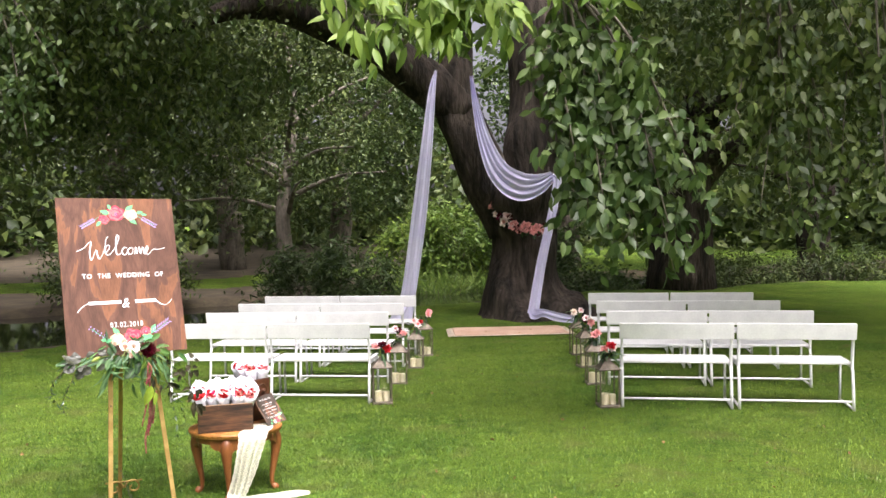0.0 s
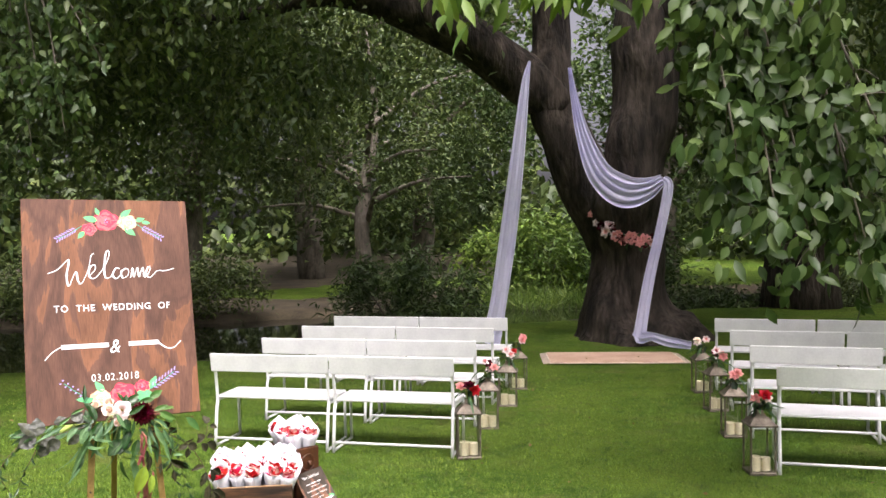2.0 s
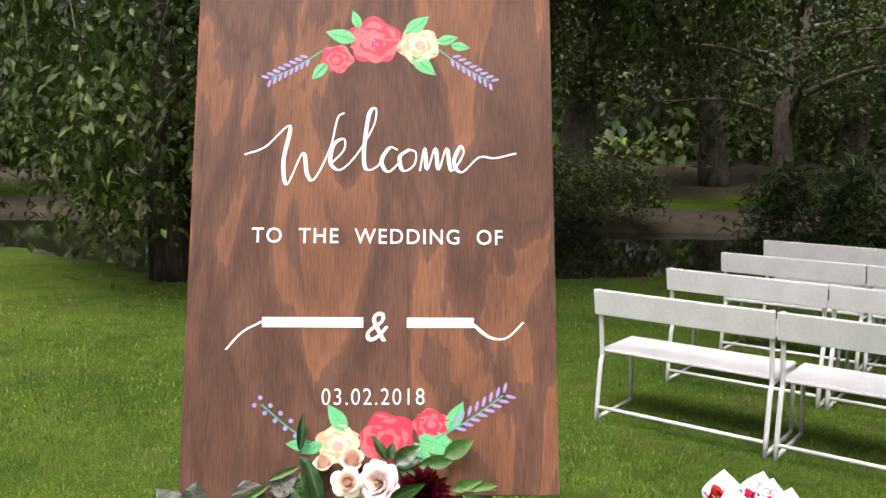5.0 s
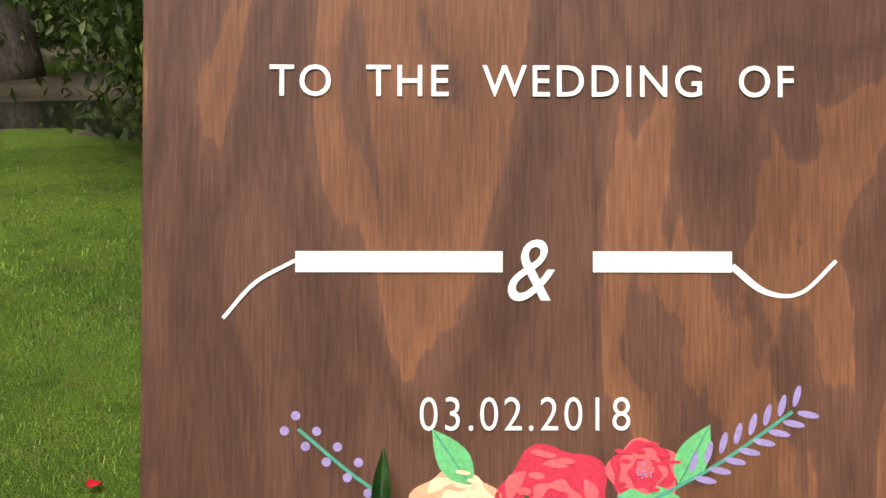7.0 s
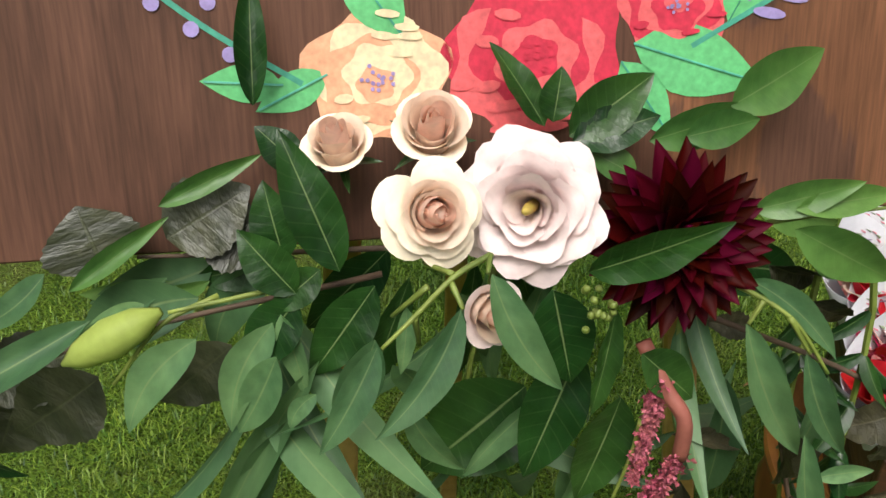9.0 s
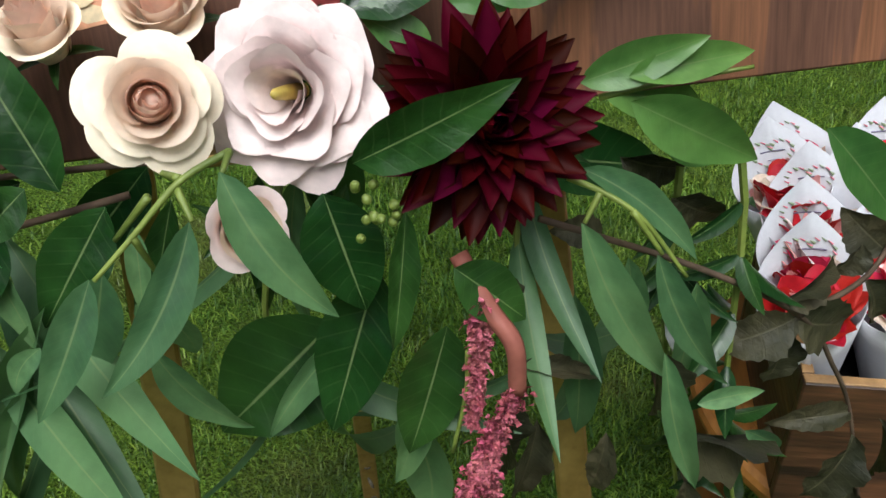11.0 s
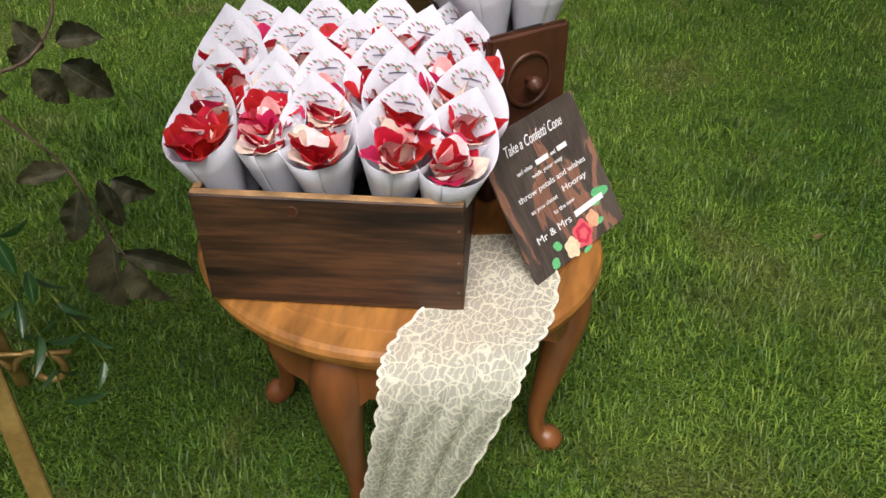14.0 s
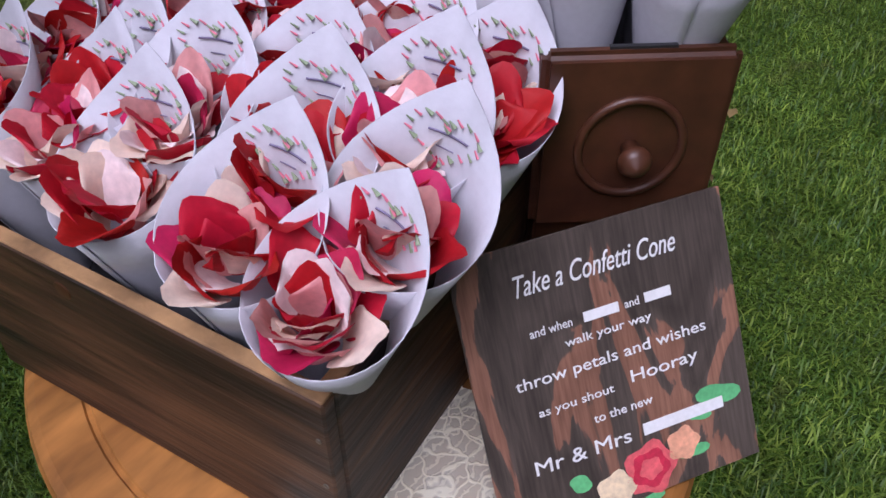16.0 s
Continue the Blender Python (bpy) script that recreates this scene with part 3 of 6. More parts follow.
# ---- flower garland on the trunk ----
tg = thing("flower_swag", Matrix(), "pink and burgundy flower garland hung round the tree trunk", "garland")
rng = random.Random(5)
for k in range(30):
    u = k / 29
    x, z = 1.06 + 0.80 * u, 1.80 - 0.62 * u + 0.25 * u * u - 0.10 * math.sin(math.pi * u) + rng.uniform(-0.07, 0.07)
    y = 14.6 - math.sqrt(max(0.05, 0.64 ** 2 - (x - 1.6) ** 2)) - 0.06
    blossom("blossom", rng.uniform(0.045, 0.075), (PK, BL, PK, WN)[rng.randrange(4)], tg, 40 + k, rings=SIMPLE, m=pose(x, y, z, 80 + rng.uniform(-20, 20), 0, (x - 1.6) * 50))
for k in range(40):
    u = rng.random()
    x, z = 1.06 + 0.80 * u, 1.80 - 0.62 * u + 0.25 * u * u - 0.10 * math.sin(math.pi * u) + rng.uniform(-0.1, 0.08)
    y = 14.6 - math.sqrt(max(0.05, 0.64 ** 2 - (x - 1.6) ** 2)) - 0.05
    lay(LF_BROAD, "leaf", tg, pose(x, y, z, rng.uniform(0, 360), rng.uniform(-40, 70), rng.uniform(0, 360)) @ Matrix.Scale(1.2, 4))

# ---- welcome sign ----
SIGN_W, SIGN_H = 0.62, 0.868
SIGN = Matrix.Translation(S_ORIGIN) @ pose(0, 0, 0, 0, 0, S_YAW) @ pose(0, 0, 0, S_LEAN, 0, 0) @ pose(0, 0, 0, 0, S_ROLL, 0)


def plywood(name, dark, light, scale=(7.5, 7.5, 2.0), edge=0.55, rough=0.6):
    """Stained plywood: sharp-edged paler grain figures on a dark, finely streaked ground."""
    m = bpy.data.materials.new(name)
    m.use_nodes = True
    N, L = m.node_tree.nodes, m.node_tree.links
    b = N["Principled BSDF"]
    tc = N.new("ShaderNodeTexCoord")

    def tex(sc, scale_, detail, rough_=0.55, dist=0.0):
        mp, n = N.new("ShaderNodeMapping"), N.new("ShaderNodeTexNoise")
        mp.inputs["Scale"].default_value = sc
        n.inputs["Scale"].default_value, n.inputs["Detail"].default_value, n.inputs["Roughness"].default_value, n.inputs["Distortion"].default_value = scale_, detail, rough_, dist
        L.new(tc.outputs["Object"], mp.inputs[0]), L.new(mp.outputs[0], n.inputs[0])
        return n.outputs[0]

    def ramp(src, stops):
        r = N.new("ShaderNodeValToRGB")
        e = r.color_ramp.elements
        e[0].position, e[0].color = stops[0][0], (*stops[0][1], 1)
        e[1].position, e[1].color = stops[1][0], (*stops[1][1], 1)
        for p, c in stops[2:]:
            k = e.new(p)
            k.color = (*c, 1)
        L.new(src, r.inputs[0])
        return r.outputs[0]

    fig = tex(scale, 1.0, 6, 0.5, 0.75)
    d2, l2 = tuple(x * 0.72 for x in dark), tuple(x * 0.8 for x in light)
    body = ramp(fig, [(0.40, dark), (0.47, d2), (edge, tuple(x * 1.1 for x in dark)), (edge + 0.008, light), (edge + 0.09, l2), (edge + 0.098, tuple(x * 0.95 for x in dark))])
    streak = tex((420, 420, 22), 1.0, 4)
    cloud = tex((9, 9, 5), 1.0, 4)
    hs = N.new("ShaderNodeHueSaturation")
    L.new(body, hs.inputs["Color"])
    a1, a2 = N.new("ShaderNodeMapRange"), N.new("ShaderNodeMapRange")
    for q, src, lo, hi in ((a1, streak, 0.72, 1.28), (a2, cloud, 0.75, 1.25)):
        q.inputs[1].default_value, q.inputs[2].default_value, q.inputs[3].default_value, q.inputs[4].default_value = 0.3, 0.7, lo, hi
        L.new(src, q.inputs[0])
    mu = N.new("ShaderNodeMath")
    mu.operation = "MULTIPLY"
    L.new(a1.outputs[0], mu.inputs[0]), L.new(a2.outputs[0], mu.inputs[1]), L.new(mu.outputs[0], hs.inputs["Value"])
    L.new(hs.outputs[0], b.inputs["Base Color"])
    bp = N.new("ShaderNodeBump")
    bp.inputs["Strength"].default_value, bp.inputs["Distance"].default_value = 0.2, 0.001
    L.new(streak, bp.inputs["Height"]), L.new(bp.outputs[0], b.inputs["Normal"])
    b.inputs["Roughness"].default_value, b.inputs["Specular IOR Level"].default_value = rough, 0.25
    return m


PLY = plywood("stained_plywood", (0.112, 0.053, 0.034), (0.195, 0.085, 0.043))


def paint(name, c, v=0.15):
    return surface(name, tuple(x * (1 - v) for x in c), c, scale=60, rough=0.6, bump=0.1, fine=260, grain=v, bump_d=0.002)


INK = paint("white_lettering_paint", (0.82, 0.83, 0.82), 0.06)
P_RED, P_PINK, P_PEACH, P_CREAM = paint("red_paint", (0.62, 0.03, 0.07)), paint("coral_paint", (0.78, 0.13, 0.14)), paint("peach_paint", (0.85, 0.42, 0.25)), paint("cream_paint", (0.86, 0.70, 0.45))
P_GREEN, P_TEAL, P_LILAC = paint("mint_green_paint", (0.13, 0.52, 0.20)), paint("teal_paint", (0.06, 0.34, 0.24)), paint("lilac_paint", (0.34, 0.27, 0.55))

sign = thing("welcome_sign", SIGN, "dark stained plywood welcome sign with white lettering and painted flowers", "sign")
part("board", slab((SIGN_W, 0.012, SIGN_H), pose(SIGN_W / 2, 0.006, -SIGN_H / 2), 0.001), PLY, sign)


def lettering(s, x, z, width, height, parent, mat=INK, y=-0.0012, spacing=1.0, shear=0.0, bold=0.0, turn=0.0, name="lettering"):
    """Letters of Blender's own font, centred at x, z and fitted to a width and height, facing -y."""
    cu = bpy.data.curves.new("letters", "FONT")
    cu.body, cu.align_x, cu.align_y, cu.space_character, cu.shear, cu.offset, cu.extrude = s, "CENTER", "CENTER", spacing, shear, bold, 0.001
    cu.resolution_u = 4
    o = new("letters", cu)
    bpy.context.view_layer.update()
    me = bpy.data.meshes.new_from_object(o.evaluated_get(bpy.context.evaluated_depsgraph_get()))
    bpy.data.objects.remove(o)
    v = np.empty(len(me.vertices) * 3, np.float32)
    me.vertices.foreach_get("co", v)
    v = v.reshape(-1, 3)
    lo, hi = v.min(0), v.max(0)
    v = (v - (lo + hi) / 2) * [width / (hi[0] - lo[0]), height / (hi[1] - lo[1]), 0.0006 / max(hi[2] - lo[2], 1e-6)]
    me.vertices.foreach_set("co", v.astype(np.float32).ravel())
    me.materials.clear()
    me.materials.append(mat)
    ob = new(name, me)
    ob.parent = parent
    ob.matrix_basis = pose(x, y, z, 90, 0, 0) @ pose(0, 0, 0, 0, 0, turn)
    return ob


def stroke(pts, w, parent, mat=INK, y=-0.0012, thin=0.45, name="brush_stroke", steps=6):
    """A brush stroke on the board: thick where it goes down, thin where it rises. pts: (x, z)."""
    q = smoothed([(p[0], p[1]) for p in pts], steps)
    bm = bmesh.new()
    prev = None
    n = len(q)
    for i, p in enumerate(q):
        a, b = q[max(i - 1, 0)], q[min(i + 1, n - 1)]
        d = np.array(b) - np.array(a)
        d = d / max(np.hypot(*d), 1e-9)
        k = w * (thin + (1 - thin) * max(0.0, -d[1])) * 0.5
        nrm = np.array((-d[1], d[0])) * k
        pair = [bm.verts.new((p[0] + nrm[0], y, p[1] + nrm[1])), bm.verts.new((p[0] - nrm[0], y, p[1] - nrm[1]))]
        if prev:
            bm.faces.new((prev[0], prev[1], pair[1], pair[0]))
        prev = pair
    return part(name, bm, mat, parent)


def su(x):
    return (x - 341) / 533 * SIGN_W


def sz(y):
    k = (y - 66) / 744
    return -(k + 0.056 * k * (1 - k)) * SIGN_H


WELCOME = [[(415, 312), (445, 300), (480, 268), (472, 320), (478, 355), (500, 308), (507, 340), (518, 346), (540, 300), (550, 256), (560, 247)],
           [(540, 325), (560, 303), (560, 286), (545, 295), (541, 322), (556, 332), (580, 308), (604, 265), (607, 240), (597, 248), (590, 300), (593, 330), (610, 326), (622, 305)],
           [(640, 301), (628, 298), (616, 318), (626, 334), (645, 318)], [(657, 300), (643, 312), (648, 332), (664, 324), (667, 305), (657, 300)],
           [(673, 332), (680, 298), (684, 330), (696, 297), (701, 330), (713, 297), (720, 331), (738, 306), (734, 294), (724, 318), (736, 333), (762, 310), (785, 311), (818, 303)]]
for st in WELCOME:
    stroke([(su(x), sz(y)) for x, y in st], 0.0068, sign)
lettering("TO  THE  WEDDING  OF", 0.316, sz(430), 0.426, 0.026, sign, spacing=1.15, bold=0.005)
lettering("03.02.2018", 0.310, sz(665), 0.170, 0.027, sign, spacing=1.15, bold=-0.006)
lettering("&", su(612), sz(563), 0.038, 0.050, sign, shear=0.25)
# names stand as plain bars
for x0, x1 in ((448, 592), (655, 752)):
    part("name_bar", slab((su(x1) - su(x0), 0.0012, 0.017), pose((su(x0) + su(x1)) / 2, -0.0006, sz(557)), 0.0), INK, sign)
stroke([(su(398), sz(597)), (su(420), sz(572)), (su(448), sz(556))], 0.007, sign)
stroke([(su(752), sz(560)), (su(775), sz(578)), (su(800), sz(579)), (su(825), sz(556))], 0.007, sign)


def disc(bm, cx, cz, rx, rz, y, lobes=5, depth=0.12, n=30, rot=0.0):
    ring = [bm.verts.new((cx + rx * (1 + depth * math.cos(lobes * a + rot)) * math.cos(a), y, cz + rz * (1 + depth * math.cos(lobes * a + rot)) * math.sin(a))) for a in (2 * math.pi * k / n for k in range(n))]
    bm.faces.new(ring)


def painted_flower(cx, cz, r, mats, seed):
    """Layers of lobed paint, then petal dabs and stamen dots."""
    rng = random.Random(seed)
    base = None
    for k, (f, mat) in enumerate(zip((1.0, 0.86, 0.66, 0.46, 0.26), (mats * 3)[:5])):
        bm = bmesh.new()
        disc(bm, cx + rng.uniform(-0.1, 0.1) * r, cz + rng.uniform(-0.1, 0.1) * r, r * f, r * f * 0.92, -0.0003 - 0.00015 * k, 5 + k % 2, 0.10, 36, rng.uniform(0, 6))
        p = part("painted_flower" if base is None else "paint_layer", bm, mat, sign if base is None else base)
        base = base or p
    bm = bmesh.new()
    for k in range(12):
        a, d = rng.uniform(0, 6.28), rng.uniform(0.5, 0.92) * r
        disc(bm, cx + d * math.cos(a), cz + d * math.sin(a), r * 0.16, r * 0.06, -0.0012 - 0.00002 * k, 2, 0.2, 10, a)
    part("petal_dab", bm, mats[-1], base)
    bm = bmesh.new()
    for k in range(16):
        a, d = rng.uniform(0, 6.28), rng.uniform(0.05, 0.26) * r
        disc(bm, cx + d * math.cos(a), cz + d * math.sin(a), r * 0.03, r * 0.03, -0.0017, 3, 0.0, 8)
    part("stamen_dot", bm, P_LILAC if seed % 2 else P_RED, base)


def painted_leaf(cx, cz, L, a, y=-0.0005):
    bm = bmesh.new()
    c, s = math.cos(radians(a)), math.sin(radians(a))
    up, dn = [], []
    for k in range(9):
        t = k / 8
        w = 0.24 * L * math.sin(math.pi * t ** 0.8)
        for lst, sg in ((up, 1), (dn, -1)):
            lst.append(bm.verts.new((cx + c * L * t - s * w * sg, y, cz + s * L * t + c * w * sg)))
    bm.faces.new(up[:-1] + [up[-1]] + dn[::-1][1:-1])
    leaf = part("painted_leaf", bm, P_GREEN, sign)
    bm = bmesh.new()
    tube(bm, [(cx, y - 0.0004, cz), (cx + c * L * 0.95, y - 0.0004, cz + s * L * 0.95)], 0.0007, 4, flat=0.3)
    part("vein", bm, P_TEAL, leaf)


def painted_sprig(x0, z0, x1, z1, berries):
    spr = stroke([(x0, z0), ((x0 + x1) / 2, (z0 + z1) / 2 - 0.004), (x1, z1)], 0.0028, sign, P_TEAL, -0.0006, 1.0, "painted_sprig")
    dx, dz = x1 - x0, z1 - z0
    L = math.hypot(dx, dz)
    ang = math.atan2(dz, dx)
    pairs = 5 if berries else 8
    for k in range(pairs):
        t = 0.25 + 0.75 * k / (pairs - 1)
        for sg in (-1, 1):
            bm = bmesh.new()
            a = ang + sg * 0.75
            l = L * 0.14
            cx, cz = x0 + dx * t + l * 0.7 * math.cos(a), z0 + dz * t + l * 0.7 * math.sin(a)
            ring = []
            for q in range(12):
                th = 2 * math.pi * q / 12
                ex, ez = (l * 0.5 if not berries else 0.0038) * math.cos(th), (0.0028 if not berries else 0.0038) * math.sin(th)
                ring.append(bm.verts.new((cx + ex * math.cos(a) - ez * math.sin(a), -0.0009 - 0.0001 * sg, cz + ex * math.sin(a) + ez * math.cos(a))))
            bm.faces.new(ring)
            part("bud", bm, P_LILAC, spr)


def uv(u, v):
    return u * SIGN_W, -v * SIGN_H


for args in ((0.497, 0.103, 0.045, (P_RED, P_PINK), 1), (0.385, 0.143, 0.027, (P_PINK, P_RED), 2), (0.62, 0.108, 0.036, (P_PEACH, P_CREAM), 3),
             (0.408, 0.905, 0.036, (P_PEACH, P_CREAM), 5), (0.535, 0.895, 0.045, (P_RED, P_PINK), 6), (0.657, 0.867, 0.029, (P_PINK, P_RED), 7)):
    x, z = uv(args[0], args[1])
    painted_flower(x, z, args[2], args[3], args[4])
for u, v, L, a in ((0.44, 0.10, 0.055, 165), (0.36, 0.15, 0.04, 230), (0.58, 0.085, 0.055, 40), (0.60, 0.13, 0.055, -40), (0.67, 0.10, 0.04, 15), (0.71, 0.105, 0.035, -8), (0.45, 0.075, 0.035, 110),
                   (0.43, 0.88, 0.055, 125), (0.70, 0.88, 0.055, 62), (0.62, 0.89, 0.075, -18), (0.335, 0.905, 0.04, 175), (0.37, 0.90, 0.04, 205), (0.61, 0.90, 0.05, -55)):
    painted_leaf(*uv(u, v), L, a)
for a, b, berries in (((0.345, 0.125), (0.205, 0.185), False), ((0.675, 0.115), (0.82, 0.18), False), ((0.35, 0.905), (0.205, 0.828), True), ((0.67, 0.893), (0.85, 0.812), False)):
    painted_sprig(*uv(*a), *uv(*b), berries)

# ---- easel ----
GOLD = surface("aged_gold_metal", (0.30, 0.19, 0.055), (0.44, 0.30, 0.10), scale=16, rough=0.42, bump=0.12, fine=110, metallic=0.55, grain=0.15)
easel = thing("easel", Matrix(), "gold metal easel with scrolled foot and chain on the lawn", "easel")


def bar(p0, p1, w, d, face):
    """A flat bar from p0 to p1, its broad side to face."""
    p0, p1 = Vector(p0), Vector(p1)
    z = (p1 - p0).normalized()
    y = (Vector(face) - z * Vector(face).dot(z)).normalized()
    x = y.cross(z)
    m = Matrix((x, y, z)).transposed().to_4x4()
    m.translation = (p0 + p1) / 2
    return slab((w, d, (p1 - p0).length), m, 0.002)


leg_l = part("leg", bar(LEG_L[0], LEG_L[1], 0.024, 0.008, (0.5, -0.85, 0)), GOLD, easel)
part("leg", bar(LEG_R[0], LEG_R[1], 0.024, 0.008, (0.5, -0.85, 0)), GOLD, easel)
part("rear_leg", bar(LEG_B[0], LEG_B[1], 0.022, 0.008, (0.5, -0.85, 0)), GOLD, easel)
for f in (0.42, 0.74):
    p = Vector(LEG_L[0]).lerp(Vector(LEG_L[1]), f)
    bm = bmesh.new()
    tube(bm, [p + Vector((0.003, -0.0055, 0)), p + Vector((0.0022, -0.0035, 0))], 0.004, 10)
    part("bolt_hole", bm, TWIG, leg_l)
led = SIGN @ Vector((0.27, 0.008, -SIGN_H - 0.005)), SIGN @ Vector((0.39, 0.008, -SIGN_H - 0.005))
part("ledge", bar(led[0], led[1], 0.020, 0.006, (0, 0, 1)), GOLD, easel)


def scroll(c, sgn):
    pts = []
    for k in range(34):
        a = k / 33 * 2.3 * math.pi
        r = 0.046 * (1 - 0.75 * k / 33)
        pts.append((sgn * (0.05 - r * math.cos(a) * 1.0) + 0.0, 0, 0.0 + r * math.sin(a) + 0.02))
    bm = bmesh.new()
    tube(bm, [(sgn * 0.005, 0, 0.055), *[(p[0], p[1], p[2] + 0.03) for p in pts]], 0.006, 8)
    return part("scroll", bm, GOLD, easel, smooth=True, m=c)


sc = pose(SCROLL[0], SCROLL[1], 0.03, 0, 0, 22)
scroll(sc, 1), scroll(sc, -1)
part("scroll_bar", rod((-0.10, 0, 0.085), (0.10, 0, 0.085), 0.005), GOLD, easel, smooth=True, m=sc)
ch0, ch1 = Vector(LEG_B[0]).lerp(Vector(LEG_B[1]), 0.13), Vector(LEG_L[0]).lerp(Vector(LEG_R[0]), 0.55) + Vector((0, 0, 0.05))
for k in range(30):
    t = k / 29
    p = ch0.lerp(ch1, t) - Vector((0, 0, 0.06 * math.sin(math.pi * t)))
    bm = bmesh.new()
    tube(bm, [(0.004 * math.cos(a), 0, 0.0085 * math.sin(a)) for a in (2 * math.pi * q / 8 for q in range(9))], 0.0013, 5, cap=False)
    part("chain_link", bm, METAL, easel, m=Matrix.Translation(p) @ pose(0, 0, 0, 60, 90 * (k % 2), 20))

# ---- flowers at the foot of the sign ----
garland = thing("floral_garland", SIGN, "garland of cream roses, blush lisianthus, burgundy dahlia and trailing greenery", "flowers")


def wrap_petal(r0, r1, h, span, flare, dip, wave=0.0, nu=13, nv=8):
    """A petal that wraps round +z: from radius r0 at its foot to r1 at its rim, which rolls out by flare."""
    V = []
    for j in range(nv):
        v = j / (nv - 1)
        for i in range(nu):
            u = 2 * i / (nu - 1) - 1
            e = v * (1 - dip * abs(u) ** 2.6)
            roll = max(0.0, (e - 0.62) / 0.38)
            r = (r0 + (r1 - r0) * e ** 0.75) * (1 + 0.05 * u) + flare * roll ** 1.6
            r += wave * math.sin(u * 7.0 + 2.0 * v) * v * v
            a = radians(span) * 0.5 * u
            V.append((r * math.sin(a), r * math.cos(a), h * e - 0.75 * flare * roll ** 2.4 + 0.6 * wave * math.sin(u * 9.0 + 1.0) * v * v))
    ii = np.arange(nu * nv).reshape(nv, nu)
    return np.array(V), np.stack([ii[:-1, :-1], ii[:-1, 1:], ii[1:, 1:], ii[1:, :-1]], -1).reshape(-1, 4)


ROSE = ((2, 0.06, 0.86, 230, -0.02, 0), (3, 0.12, 0.89, 200, -0.03, 0), (3, 0.19, 0.88, 190, -0.02, 0), (3, 0.27, 0.84, 180, 0.0, 0), (4, 0.36, 0.78, 150, 0.06, 1), (4, 0.48, 0.68, 140, 0.12, 1), (5, 0.60, 0.55, 120, 0.20, 2), (5, 0.74, 0.40, 105, 0.26, 2))
CLOSED = ((2, 0.08, 1.10, 230, -0.02, 0), (3, 0.17, 1.14, 200, -0.03, 0), (3, 0.27, 1.13, 190, -0.01, 0), (3, 0.39, 1.08, 170, 0.05, 1), (4, 0.54, 1.0, 150, 0.11, 1), (4, 0.70, 0.86, 135, 0.18, 2))
RUFFLE = ((3, 0.26, 0.78, 190, 0.04, 2), (4, 0.42, 0.80, 150, 0.10, 2), (5, 0.60, 0.74, 120, 0.15, 2), (6, 0.78, 0.62, 105, 0.20, 2), (6, 0.88, 0.45, 100, 0.22, 2))
SPIKES = ((6, 0.42, 2, 0.01, 1), (9, 0.52, 8, 0.03, 1), (11, 0.66, 17, 0.05, 1), (13, 0.8, 29, 0.06, 1), (16, 0.92, 42, 0.07, 1), (18, 1.0, 56, 0.08, 1), (19, 1.06, 70, 0.08, 1), (19, 1.08, 85, 0.08, 1), (17, 1.04, 100, 0.08, 1))


def facing(x, y, z, tilt, turn, spin=0.0):
    """On the garland, looking out from the sign; tilt lifts its face, turn swings it."""
    return pose(x, y, z) @ pose(0, 0, 0, 0, 0, turn) @ pose(0, 0, 0, 90 - tilt, 0, spin)


def wrapped_bloom(name, r, mats, layers, m, seed, wave=0.0, label="", heart=0.22):
    """A rose-like bloom of nested petals, each wrapped round the one before."""
    rng = random.Random(seed)
    core = part(name, spun([(0.05 * r, -0.30 * r), (heart * r * 1.2, -0.18 * r), (heart * r * 1.1, 0.28 * r), (heart * 0.8 * r, 0.60 * r), (heart * 0.3 * r, 0.70 * r)], 12), mats[0], garland, label, smooth=True, m=m)
    a = rng.uniform(0, 360)
    for n_, rim, h, span, flare, mi in layers:
        v, f = wrap_petal((1.05, 0.6, 0.3)[mi] * rim * r + 0.01 * r, rim * r, h * r, span, flare * r, 0.34, wave * r * rim)
        o = raw_mesh("petal", v, f, mats[mi], smooth=True)
        me = o.data
        bpy.data.objects.remove(o)
        a += 137
        for i in range(n_):
            lay(me, "petal", core, pose(0, 0, -0.28 * r * rim, 0, 0, a + 360 * i / n_ + rng.uniform(-12, 12)) @ pose(0, 0, 0, rng.uniform(-4, 4), rng.uniform(-3, 3), 0) @ Matrix.Scale(rng.uniform(0.95, 1.06), 4))
    for i in range(5):
        lay(LF_NARROW, "sepal", core, pose(0, 0, -0.30 * r, 0, 0, 72 * i) @ pose(0, 0, 0, 0, -20, 0) @ Matrix.Scale(r / 0.075, 4))
    return core


PETAL_HEART = petal_mat("petal_deep_peach", (0.97, 0.72, 0.60), 0.03, 0.38)
BEECH = surface("dark_beech_leaf", (0.016, 0.022, 0.010), (0.042, 0.046, 0.024), scale=40, rough=0.42, bump=0.2, fine=120, grain=0.3, rand=0.2)
midrib(BEECH, 0.05, 50, (0.06, 0.07, 0.03))
LF_NARROW = leaf_shape("leaf", 0.075, 0.017, LEAFG, bend=0.25, fold=0.2, nv=9, twist=0.3)
CREAMY = (PETAL_HEART, PETAL_PEACH, PETAL_CREAM)
wrapped_bloom("rose", 0.0265, CREAMY, ROSE, facing(0.271, -0.060, -0.838, 12, 8), 71)
wrapped_bloom("rose", 0.0235, CREAMY, CLOSED, facing(0.277, -0.020, -0.812, 38, 0), 72)
wrapped_bloom("rose", 0.0205, CREAMY, CLOSED, facing(0.233, -0.022, -0.818, 52, -14), 73)
